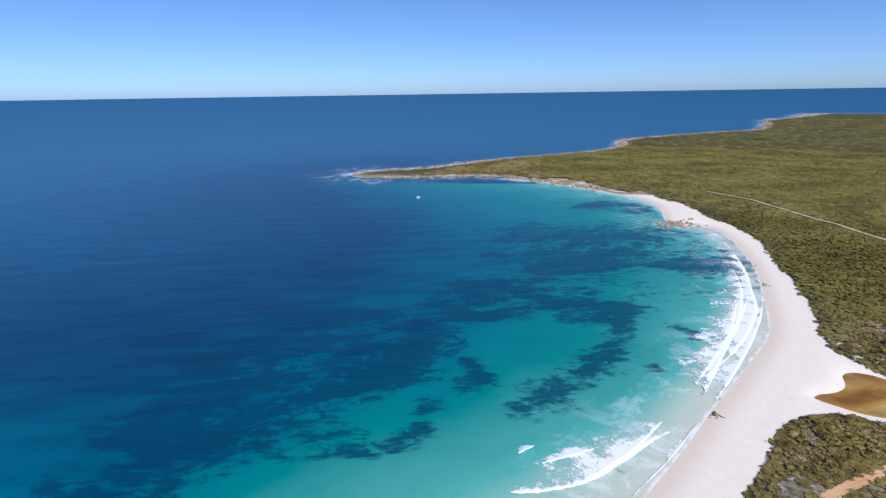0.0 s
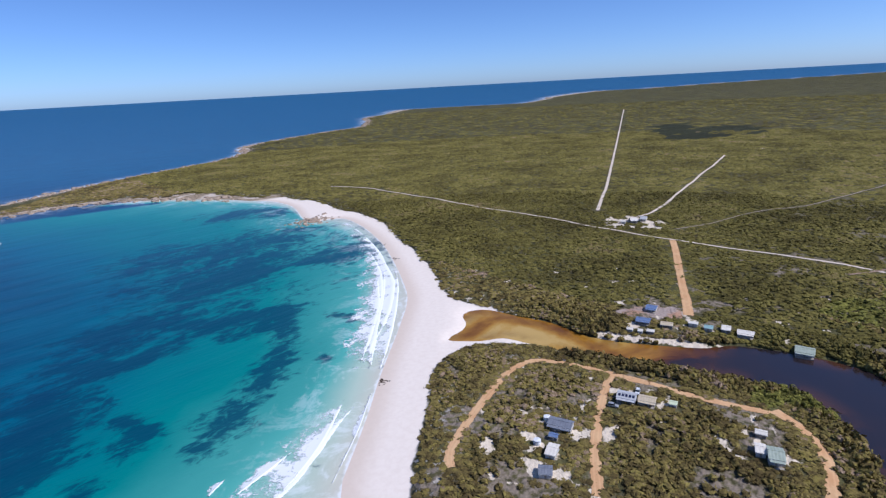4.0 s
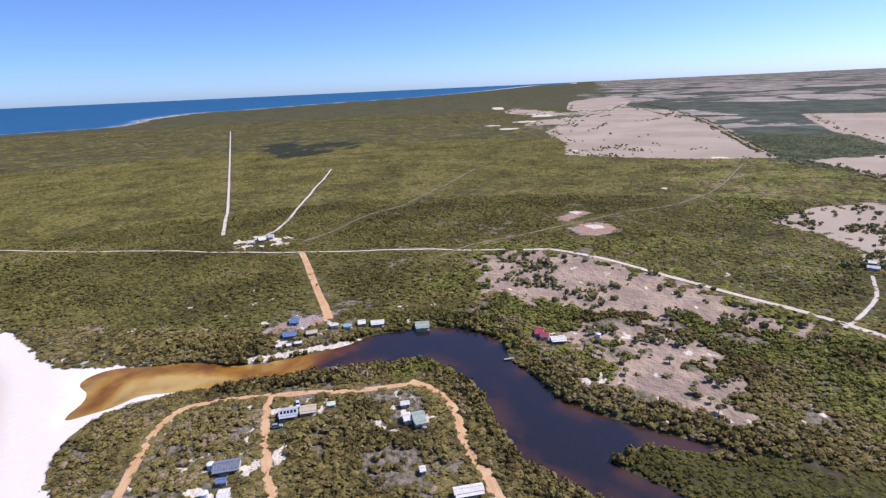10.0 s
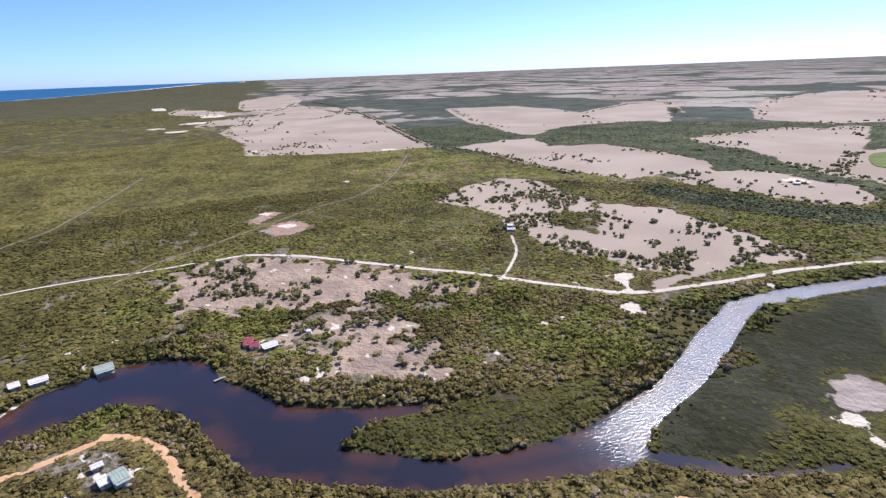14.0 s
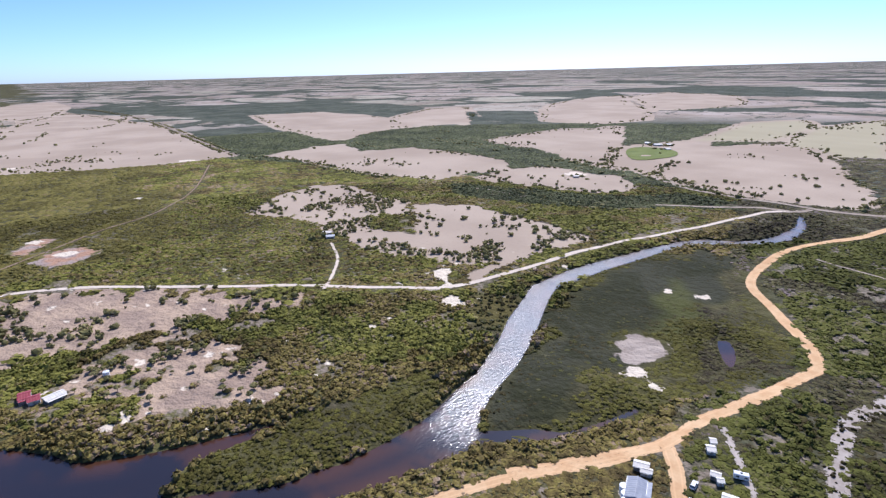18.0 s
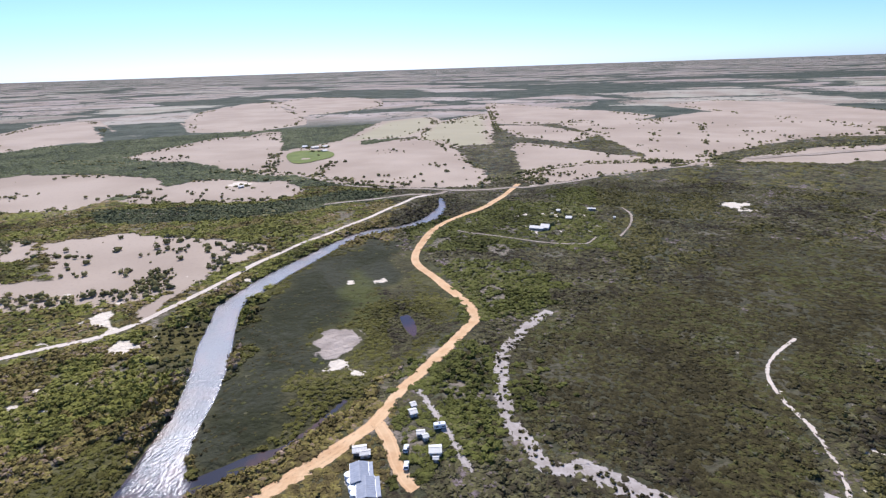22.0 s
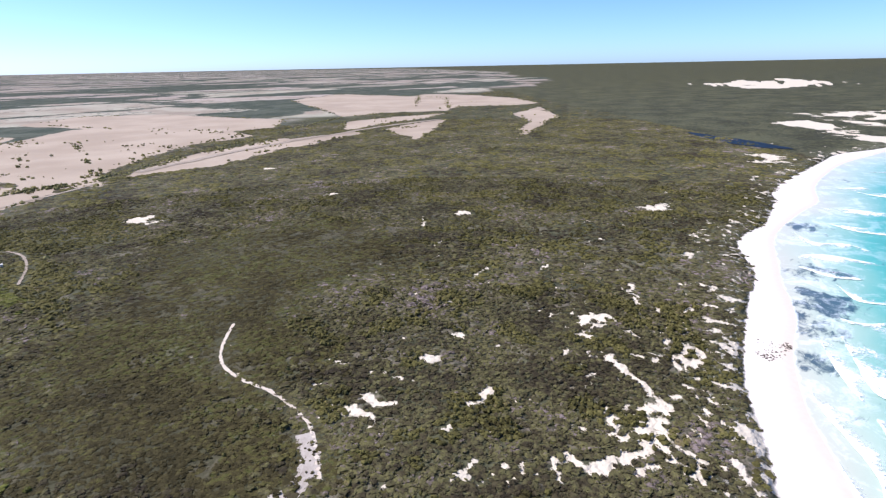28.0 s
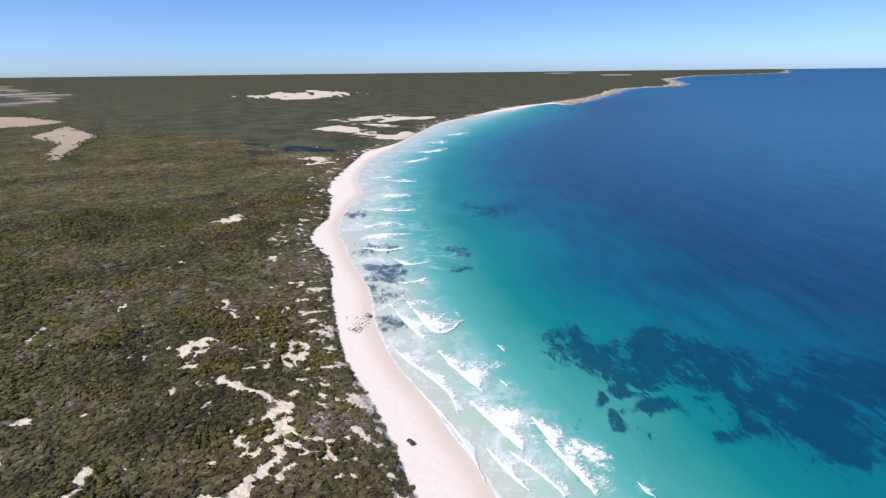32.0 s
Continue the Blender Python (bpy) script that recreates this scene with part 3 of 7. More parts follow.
SPOTS['lush_c'] = [(5, -520, 62), (-60, -455, 50), (-120, -560, 55), (-60, -600, 50), (43.2, -228.5, 32.0), (35.8, -329.5, 51.6), (46.7, -175.8, 23.6), (51, -453, 56.1), (8.6, -215.1, 23.4), (25.2, -195.8, 19.5)]
SPOTS['pans'] = [(1996, 52, 31.3), (1824, -6, 36.6), (2151, -67, 54.2), (2480, -146, 50.8), (3529, 59, 45.4), (2912, 147, 35.2), (4428, -92, 63.6), (1168, -137, 10.6), (997, -364, 15.6), (720, -198, 7.8), (534, -82, 10.1), (597, -74, 7.1)]
SPOTS['wrack'] = [(-293.1, -35.9, 8.4), (-283.6, -38.2, 4.9), (-302.2, -31.6, 3.4)]
SPOTS['wrack_w'] = [(142.2, 198.4, 3.7), (145.8, 209.6, 2.6), (277, 351, 4.1), (255.8, 325.1, 3.1), (299, 396, 3.2)]
HOUSES = [
    (166.1, 109.1, -72, 10.2, 6, 2.60, 'slate'),
    (157.4, 106.6, -72, 3.8, 3, 2.40, 'blue'),
    (149.5, 101.8, -71, 4.3, 7.5, 2.60, 'white'),
    (138.3, 97.1, -55, 5.2, 5.3, 2.60, 'slate'),
    (201.5, 98.3, -71, 8.4, 6.7, 2.60, 'solar'),
    (204.6, 90.4, -73, 7.5, 5.1, 2.60, 'beige'),
    (209.1, 80.9, -72, 3.4, 3.5, 2.20, 'lime'),
    (210.4, 47.3, -74, 4.3, 3.5, 2.40, 'white'),
    (200, 44.5, -68, 3.9, 6.4, 2.60, 'white'),
    (199.8, 39.4, -68, 5.6, 8.1, 3.20, 'green'),
    (169.5, 33.2, -72, 2.5, 3.5, 2.20, 'white'),
    (159.3, 15.2, -73, 10.9, 4, 2.80, 'white'),
    (300.9, 133.9, -76, 6.4, 6.3, 2.60, 'bluewhite'),
    (280.9, 129.4, -73, 8.1, 5.2, 2.60, 'blue'),
    (294.1, 106.3, -73, 5.2, 3.5, 2.60, 'white'),
    (294.7, 98.1, -74, 4.7, 5, 2.60, 'teal'),
    (299.6, 90.7, -72, 4.9, 6.8, 2.60, 'white'),
    (301, 81.1, -76, 8.4, 5.1, 2.60, 'white'),
    (300.6, 53.3, -77, 8.8, 8.2, 2.60, 'green'),
    (283.9, 117, -68, 6.8, 5.2, 2.60, 'beige'),
    (267.8, 130.8, -70, 3.6, 3.5, 2.00, 'white'),
    (269.4, 125.5, -67, 2.9, 3.5, 2.00, 'white'),
    (272.4, 120.9, -71, 4.3, 3.5, 2.00, 'white'),
    (291.5, -16.9, -101, 5.2, 8.2, 2.60, 'red'),
    (284.9, -19.4, -101, 5.2, 6.5, 2.60, 'red'),
    (278.9, -26.2, -79, 8.7, 5.3, 3.00, 'white'),
    (-5.2, -473.7, 173, 7.9, 10.9, 2.88, 'white'),
    (1.9, -470.4, 166, 13, 6.4, 2.52, 'white'),
    (-27.1, -504.8, 172, 5.9, 6.8, 2.34, 'white'),
    (-11.9, -517.6, 172, 3, 3.8, 2.34, 'white'),
    (-18.1, -531.2, 172, 4, 5.8, 2.34, 'white'),
    (-50.4, -534.5, 172, 7.1, 4.1, 2.34, 'white'),
    (-68.3, -506.2, 172, 2.5, 3, 1.98, 'white'),
    (427.3, -989.4, -141, 14.3, 10.9, 3.15, 'white'),
    (413.2, -1005.9, -169, 11.5, 10.9, 3.15, 'white'),
    (450.7, -998.5, -169, 9, 10.9, 3.15, 'grey'),
    (392.7, -950.3, -129, 9.4, 10.9, 2.70, 'white'),
    (410.4, -261.8, -122, 8.1, 5.4, 2.88, 'white'),
    (397.8, -256.6, -123, 7.9, 5.1, 2.88, 'grey'),
    (379.6, -633.1, -137, 7.5, 5.5, 2.60, 'white'),
    (493.7, 243.5, -53, 7.1, 11.6, 3.00, 'white'),
    (504.2, 237.9, -73, 5.9, 10.8, 3.00, 'grey'),
    (483.9, 248.7, -72, 4.7, 5.5, 2.80, 'white'),
    (64.8, -162.3, -160, 5.6, 4.2, 2.5, 'white'),
    (62.2, -160.8, -160, 4.2, 3.2, 2.2, 'white'),
    (60.8, -149.9, -70, 10.5, 6.6, 2.9, 'zinc'),
    (56.2, -143, -70, 10.5, 6.6, 2.9, 'zinc'),
    (50.9, -192.4, -150, 2.6, 3.4, 2.2, 'white'),
    (49.8, -187.1, -150, 3.4, 4.2, 2.3, 'white'),
    (43.7, -174.3, -165, 3.6, 3, 2.3, 'white'),
    (41.5, -172.5, -150, 2.6, 2.8, 2.2, 'cream'),
    (36.2, -165.4, -168, 5, 4.8, 2.6, 'cream'),
    (35.2, -161.1, -168, 2.4, 1.8, 2, 'white'),
]
PLACES = {'car': [-180.8, -5.8], 'car_head': [-178.6, -4.3], 'boat': [48.3, 749.4], 'jetty_a': [262.7, -2.0], 'jetty_b': [260.9, 3.4], 'jetty2_a': [223.6, 926.7], 'jetty2_b': [158.0, 894.6], 'rocks': [313.9, 543.1], 'caravan': [37.2, -179.9], 'tank': [150.4, 109.5], 'tank2': [166.0, 115.7], 'tank3': [285.6, -49.0], 'tank4': [64.7, -149.1], 'tank5': [62.7, -146.3], 'tank6': [61.2, -143.3], 'tank7': [59.7, -140.8], 'dinghy': [268.5, 131], 'dinghy2': [270.9, 126.6], 'dinghy3': [273.4, 121.8], 'lawn': [387.3, -889.9], 'car2': [279.2, -29.1], 'car3': [208.9, 96.9], 'car4': [47.6, -165.6], 'car5': [45.4, -157.0], 'car6': [193.0, 100.3]}
SAND_W = {'sand_g_0': 5.0, 'sand_a_0': 3.4, 'sand_a_1': 2.7, 'sand_a_2': 3.2, 'sand_a_3': 2.2, 'sand_a_4': 3.1, 'sand_a_5': 1.7, 'sand_a_6': 2.9, 'sand_a_7': 1.8, 'sand_a_8': 1.4, 'sand_a_9': 3.7, 'sand_a_10': 1.9, 'sand_a_11': 1.9, 'sand_a_12': 2.5, 'sand_a_13': 1.9, 'sand_a_14': 2.4, 'sand_a_15': 1.9, 'sand_a_16': 1.8, 'sand_a_17': 1.9, 'sand_a_18': 1.5, 'sand_a_19': 5.4, 'sand_a_20': 2.4, 'sand_a_21': 2.1, 'sand_a_22': 1.0, 'sand_a_23': 2.0, 'sand_a_24': 1.3, 'sand_a_25': 1.3, 'sand_a_26': 1.7, 'sand_a_27': 2.7, 'sand_a_28': 1.8, 'sand_a_29': 1.5, 'sand_a_30': 1.9, 'sand_a_31': 1.6, 'sand_a_32': 1.8, 'sand_a_33': 1.9, 'sand_a_34': 1.2, 'sand_a_35': 0.7, 'sand_a_36': 0.7, 'sand_a_37': 1.3, 'sand_a_38': 1.5, 'sand_b_0': 2.1, 'sand_b_1': 3.1, 'sand_b_2': 1.5, 'sand_b_3': 0.9, 'sand_b_4': 0.8, 'sand_b_5': 1.9, 'sand_b_6': 1.5, 'sand_f_0': 53.5, 'sand_f_1': 42.3, 'sand_f_2': 19.2, 'sand_f_3': 14.1, 'sand_f_4': 27.8, 'sand_f_5': 11.3, 'sand_f_6': 22.1}
ROADS = {'loop_road': 3.3, 'mid_road': 3.4, 'east_road': 3.6, 'orange_road': 5.6, 'orange_w': 4.0, 'spur': 4.5, 'white_w': 1.9, 'white_e': 4.0, 'access': 4.6, 'firebreak': 2.8, 'track_n': 2.4, 'track_c': 1.4, 'track_d': 0.7, 'farm_track': 1.6, 'path_lodge': 1.2, 'path_lodge2': 1.2, 'sand_creek': 6.2, 'top_link': 3.2, 'thin_path': 0.9, 'fence_track': 2, 'farm_road': 6, 'farm_lane': 5, 'belt_road': 3, 'far_road': 14, 'belt1': 26, 'belt2': 12, 'belt3': 40, 'belt4': 20}
WAVES = {'wave_al': 15, 'wave_am': 9, 'wave_a': 15, 'wave_b': 17, 'wave_e': 2, 'wave_f': 2.5, 'wave_g': 5, 'wave_h': 6, 'wave_i': 17, 'wave_j': 16, 'wave_k': 16, 'wave_l': 5, 'wave_m': 18, 'wave_n': 3, 'wave_o': 3, 'wave_p': 4, 'wave_q': 12, 'wave_r': 16, 'wave_s': 16, 'wave_t': 16, 'wave_u': 18, 'wave_v': 20, 'wave_w': 24, 'wave_x': 8, 'wave_y': 10, 'wave_z': 14, 'wave_aa': 3, 'wave_ab': 9, 'wave_ac': 10, 'wave_ad': 14, 'wave_ae': 10, 'wave_af': 14, 'wave_ag': 20, 'wave_ah': 8, 'wave_ai': 13, 'wave_aj': 14, 'wave_ak': 5}
WEED_LINES = {'weed_la': 9, 'weed_lb': 7, 'weed_lc': 6, 'weed_ld': 14, 'weed_le': 22, 'weed_lf': 20, 'weed_lg': 12, 'weed_lh': 4}

# ---- helpers for the build ----
RNG = np.random.default_rng(7)
R_FLAT, R_END = 1800.0, 4850.0


def lay(X, Y, Z=0.0):
    """Country beyond R_FLAT draws together and climbs gently to the skyline."""
    X, Y = np.asarray(X, float), np.asarray(Y, float)
    D = np.hypot(X, Y) + 1e-9
    span = R_END - R_FLAT
    r = np.where(D > R_FLAT, R_FLAT + span * (1 - 1 / (1 + (np.maximum(D, R_FLAT) - R_FLAT) / span)), D)
    k = r / D
    return np.stack([X * k, Y * k, np.where(D > R_FLAT, HEIGHT * (1 - k), 0) + Z * np.ones_like(D)], -1)


def smooth(pts, step=6.0, closed=False):
    """A Catmull-Rom curve through the points."""
    p = np.array(pts, float)
    q = np.vstack([p[-1], p, p[0], p[1]]) if closed else np.vstack([2 * p[0] - p[1], p, 2 * p[-1] - p[-2]])
    out = []
    for i in range(1, len(q) - 2):
        a, b, c, d = q[i - 1], q[i], q[i + 1], q[i + 2]
        n = int(max(1, min(4 if np.hypot(*b) > 600 else 6, np.linalg.norm(c - b) / step)))
        t = (np.arange(n) / n)[:, None]
        out.append(0.5 * (2 * b + (c - a) * t + (2 * a - 5 * b + 4 * c - d) * t ** 2 + (3 * b - a - 3 * c + d) * t ** 3))
    if not closed:
        out.append(q[-2:-1])
    return np.vstack(out)


def dist(P, line, closed=False, cap=300.0):
    """Distance of the points P to a polyline, up to a cap."""
    L = np.asarray(line, np.float32)
    if closed:
        L = np.vstack([L, L[:1]])
    P = np.asarray(P, np.float32)
    R = np.hypot(P[:, 0], P[:, 1])
    order = np.argsort(R, kind="stable")
    R, Q = R[order], P[order]
    best = np.full(len(P), cap * cap, np.float32)
    for a, b in zip(L[:-1], L[1:]):
        d = b - a
        ln = float(np.hypot(*d))
        ra, rb = float(np.hypot(*a)), float(np.hypot(*b))
        lo, hi = np.searchsorted(R, (max(0.0, min(ra, rb, (ra + rb - ln) / 2) - cap), max(ra, rb) + cap))
        if hi <= lo:
            continue
        x, y = Q[lo:hi, 0] - a[0], Q[lo:hi, 1] - a[1]
        t = np.clip((x * d[0] + y * d[1]) / max(ln * ln, 1e-9), 0, 1)
        np.minimum(best[lo:hi], (x - t * d[0]) ** 2 + (y - t * d[1]) ** 2, out=best[lo:hi])
    out = np.empty(len(P))
    out[order] = np.sqrt(best)
    return out


def inside(P, ring):
    L = np.asarray(ring, float)
    hit = np.zeros(len(P), bool)
    for (x1, y1), (x2, y2) in zip(L, np.roll(L, -1, 0)):
        if y1 == y2:
            continue
        c = (y1 > P[:, 1]) != (y2 > P[:, 1])
        hit ^= c & (P[:, 0] < (x2 - x1) * (P[:, 1] - y1) / (y2 - y1) + x1)
    return hit


def signed(P, ring, line=None, cap=300.0):
    """Distance inside a ring: positive within, negative without."""
    d = dist(P, ring if line is None else line, line is None, cap)
    return np.where(inside(P, ring), d, -d)


def mesh_from(name, verts, faces, mat, smooth_shade=False):
    me = bpy.data.meshes.new(name)
    faces = np.asarray(faces, np.int32)
    n, k = faces.shape
    me.vertices.add(len(verts))
    me.vertices.foreach_set("co", np.asarray(verts, np.float32).ravel())
    me.loops.add(n * k)
    me.loops.foreach_set("vertex_index", faces.ravel())
    me.polygons.add(n)
    me.polygons.foreach_set("loop_start", np.arange(0, n * k, k, dtype=np.int32))
    me.polygons.foreach_set("loop_total", np.full(n, k, np.int32))
    me.update(calc_edges=True)
    me.polygons.foreach_set("use_smooth", np.full(n, smooth_shade))
    me.materials.append(mat)
    return me


def attr(me, name, values):
    me.attributes.new(name, "FLOAT", "POINT").data.foreach_set("value", np.asarray(values, np.float32))


def vattr(me, name, values):
    me.attributes.new(name, "FLOAT_VECTOR", "POINT").data.foreach_set("vector", np.asarray(values, np.float32).ravel())


_TAB = np.random.default_rng(3).random((256, 256))


def vnoise(P, size, octaves=3):
    """Smooth noise of 0 to 1 over the plan, with lumps about size metres wide."""
    out, amp, tot = np.zeros(len(P)), 1.0, 0.0
    for o in range(octaves):
        q = P / size + 17.3 * o
        i = np.floor(q).astype(int)
        f = q - i
        f = f * f * (3 - 2 * f)
        a, b = i[:, 0] % 256, i[:, 1] % 256
        a2, b2 = (a + 1) % 256, (b + 1) % 256
        v = (_TAB[a, b] * (1 - f[:, 0]) + _TAB[a2, b] * f[:, 0]) * (1 - f[:, 1]) + (_TAB[a, b2] * (1 - f[:, 0]) + _TAB[a2, b2] * f[:, 0]) * f[:, 1]
        out += amp * v
        tot += amp
        amp, size = amp * 0.5, size * 0.5
    return out / tot


# ---- materials ----
class Net:
    """Short hand for a node material."""

    def __init__(self, name, rough=0.9, spec=0.2):
        self.m = bpy.data.materials.new(name)
        self.m.use_nodes = True
        self.t = self.m.node_tree
        self.b = self.t.nodes["Principled BSDF"]
        self.b.inputs["Roughness"].default_value = rough
        self.b.inputs["Specular IOR Level"].default_value = spec

    def n(self, kind, **sets):
        nd = self.t.nodes.new("ShaderNode" + kind)
        for k, v in sets.items():
            setattr(nd, k, v)
        return nd

    def put(self, sock, v):
        if isinstance(v, bpy.types.NodeSocket):
            self.t.links.new(v, sock)
        elif isinstance(v, (tuple, list)) and len(v) == 3 and sock.type == "RGBA":
            sock.default_value = (*v, 1)
        else:
            sock.default_value = v

    def at(self, name, out="Fac"):
        return self.n("Attribute", attribute_name=name).outputs[out]

    def math(self, op, a, b=0.0, c=0.0, clamp=False):
        nd = self.n("Math", operation=op, use_clamp=clamp)
        for s, v in zip(nd.inputs, (a, b, c)):
            self.put(s, v)
        return nd.outputs[0]

    def mix(self, f, a, b):
        nd = self.n("Mix", data_type="RGBA")
        self.put(nd.inputs[0], f)
        self.put(nd.inputs[6], a)
        self.put(nd.inputs[7], b)
        return nd.outputs[2]

    def step(self, v, lo, hi):
        nd = self.n("MapRange", interpolation_type="SMOOTHSTEP")
        self.put(nd.inputs[0], v)
        self.put(nd.inputs[1], lo)
        self.put(nd.inputs[2], hi)
        return nd.outputs[0]

    def noise(self, co, scale, detail=3.0, rough=0.55, dist_=0.0):
        nd = self.n("TexNoise")
        self.put(nd.inputs["Vector"], co)
        for k, v in (("Scale", scale), ("Detail", detail), ("Roughness", rough), ("Distortion", dist_)):
            nd.inputs[k].default_value = v
        return nd.outputs[0]

    def ramp(self, v, stops):
        nd = self.n("ValToRGB")
        e = nd.color_ramp.elements
        while len(e) < len(stops):
            e.new(0.5)
        for el, (p, c) in zip(e, stops):
            el.position, el.color = p, (*c, 1)
        self.put(nd.inputs[0], v)
        return nd.outputs[0]

    def bump(self, h, dist_, strength=1.0):
        nd = self.n("Bump")
        self.put(nd.inputs["Height"], h)
        nd.inputs["Distance"].default_value = dist_
        nd.inputs["Strength"].default_value = strength
        self.t.links.new(nd.outputs[0], self.b.inputs["Normal"])

    def colour(self, c):
        self.put(self.b.inputs["Base Color"], c)
        return self.m


def ground_material():
    k = Net("country", 0.95, 0.1)
    co = k.at("plan", "Vector")
    fine, mid, big = k.noise(co, 0.35, 4), k.noise(co, 0.045, 4), k.noise(co, 0.006, 4)
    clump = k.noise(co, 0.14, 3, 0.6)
    green = k.ramp(big, [(0.35, (0.076, 0.066, 0.030)), (0.5, (0.106, 0.097, 0.038)), (0.68, (0.140, 0.128, 0.046))])
    c = k.mix(k.step(mid, 0.45, 0.65), green, (0.090, 0.076, 0.038))
    # shade between bushes painted in: darker where the clump relief dips
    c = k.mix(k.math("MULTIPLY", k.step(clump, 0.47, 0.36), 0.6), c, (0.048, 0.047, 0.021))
    c = k.mix(k.math("MULTIPLY", k.step(k.math("ADD", clump, k.math("MULTIPLY", fine, 0.3)), 0.72, 0.82), 0.35), c, (0.16, 0.13, 0.085))
    patch = k.noise(co, 0.022, 4, 0.65)
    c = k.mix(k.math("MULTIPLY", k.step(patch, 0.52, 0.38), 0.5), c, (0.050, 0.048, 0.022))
    c = k.mix(k.math("MULTIPLY", k.step(patch, 0.58, 0.72), 0.5), c, (0.165, 0.150, 0.060))
    c = k.mix(k.math("MULTIPLY", k.at("east"), 0.75), c, k.mix(k.step(k.math("ADD", k.math("MULTIPLY", clump, 0.4), k.math("MULTIPLY", k.noise(co, 0.010, 6, 0.75), 0.6)), 0.42, 0.58), (0.030, 0.031, 0.021), (0.098, 0.097, 0.056)))
    c = k.mix(k.math("MULTIPLY", k.at("thin"), k.step(fine, 0.35, 0.6)), c, (0.25, 0.20, 0.15))
    c = k.mix(k.math("MULTIPLY", k.at("heath"), 0.7), c, (0.066, 0.059, 0.031))
    c = k.mix(k.math("MULTIPLY", k.at("low"), 0.9), c, k.mix(k.step(k.noise(co, 0.025, 5, 0.7), 0.38, 0.62), (0.058, 0.051, 0.024), (0.092, 0.083, 0.030)))
    c = k.mix(k.math("MULTIPLY", k.at("marsh"), 0.92), c, k.mix(k.step(k.math("ADD", k.math("MULTIPLY", k.noise(co, 0.022, 5, 0.7, 0.8), 0.75), k.math("MULTIPLY", fine, 0.25)), 0.42, 0.58), (0.050, 0.049, 0.030), (0.030, 0.031, 0.014)))
    c = k.mix(k.math("MULTIPLY", k.at("bright"), 0.75), c, (0.090, 0.092, 0.026))
    c = k.mix(k.math("MULTIPLY", k.at("redmarsh"), 0.8), c, (0.105, 0.085, 0.026))
    c = k.mix(k.math("MULTIPLY", k.at("burnt"), 0.8), c, (0.022, 0.026, 0.014))
    # paddocks far off: cells with hedges between them
    vor = k.n("TexVoronoi", feature="F1")
    mp = k.n("Mapping")
    mp.inputs["Scale"].default_value = (0.0012, 0.0022, 1)
    mp.inputs["Rotation"].default_value = (0, 0, 0.5)
    k.put(mp.inputs[0], co)
    warp = k.n("VectorMath", operation="ADD")
    k.put(warp.inputs[0], mp.outputs[0])
    nz = k.n("TexNoise")
    k.put(nz.inputs["Vector"], co)
    nz.inputs["Scale"].default_value = 0.0016
    sc = k.n("VectorMath", operation="SCALE")
    k.put(sc.inputs[0], nz.outputs["Color"])
    sc.inputs["Scale"].default_value = 0.5
    k.put(warp.inputs[1], sc.outputs[0])
    k.put(vor.inputs["Vector"], warp.outputs[0])
    vor.inputs["Scale"].default_value = 1.0
    ved = k.n("TexVoronoi", feature="DISTANCE_TO_EDGE")
    k.put(ved.inputs["Vector"], warp.outputs[0])
    ved.inputs["Scale"].default_value = 1.0
    sep = k.n("SeparateColor")
    k.put(sep.inputs[0], vor.outputs["Color"])
    open_ = k.math("MULTIPLY", k.step(sep.outputs[0], 0.28, 0.32), k.step(k.math("ADD", ved.outputs[0], k.math("MULTIPLY", k.math("SUBTRACT", k.noise(co, 0.006, 6, 0.7), 0.5), 0.42)), 0.05, 0.075))
    open_ = k.math("MULTIPLY", open_, k.at("farmopen"))
    straw = k.ramp(sep.outputs[1], [(0.0, (0.36, 0.285, 0.235)), (0.5, (0.43, 0.355, 0.29)), (1.0, (0.40, 0.36, 0.265))])
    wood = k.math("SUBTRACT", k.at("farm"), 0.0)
    # far woodland: haze is painted in, its colour lightened and turned bluish grey
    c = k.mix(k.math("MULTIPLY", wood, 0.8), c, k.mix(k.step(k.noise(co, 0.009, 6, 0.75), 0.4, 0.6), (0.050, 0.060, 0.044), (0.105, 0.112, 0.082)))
    straw = k.mix(k.step(k.noise(co, 0.004, 5, 0.65), 0.42, 0.62), straw, (0.30, 0.235, 0.175))
    dots = k.step(k.math("ADD", k.noise(co, 0.03, 2, 0.5), k.math("MULTIPLY", k.math("SUBTRACT", k.noise(co, 0.003, 3), 0.5), 0.7)), 0.64, 0.68)
    open_ = k.math("MULTIPLY", open_, k.math("SUBTRACT", 1.0, dots))
    c = k.mix(open_, c, straw)
    # the near paddocks and the bare grey flats
    fe = k.math("ADD", k.at("field"), k.math("MULTIPLY", k.math("SUBTRACT", k.noise(co, 0.06, 4, 0.65), 0.5), 14.0))
    fcol = k.mix(k.step(big, 0.35, 0.65), (0.365, 0.28, 0.203), (0.44, 0.345, 0.255))
    fcol = k.mix(k.math("MULTIPLY", k.step(fine, 0.5, 0.7), 0.25), fcol, (0.28, 0.22, 0.17))
    c = k.mix(k.step(fe, -2.0, 2.0), c, fcol)
    c = k.mix(k.math("MULTIPLY", k.step(fe, -2.0, 2.0), k.math("MULTIPLY", k.at("pale_field"), 0.8)), c, (0.38, 0.335, 0.205))
    ge = k.math("ADD", k.at("grey"), k.math("MULTIPLY", k.math("SUBTRACT", k.noise(co, 0.3, 4), 0.5), 5.0))
    gcol = k.mix(k.step(mid, 0.4, 0.62), (0.310, 0.225, 0.165), (0.43, 0.312, 0.215))
    c = k.mix(k.step(ge, -2.0, 2.0), c, gcol)
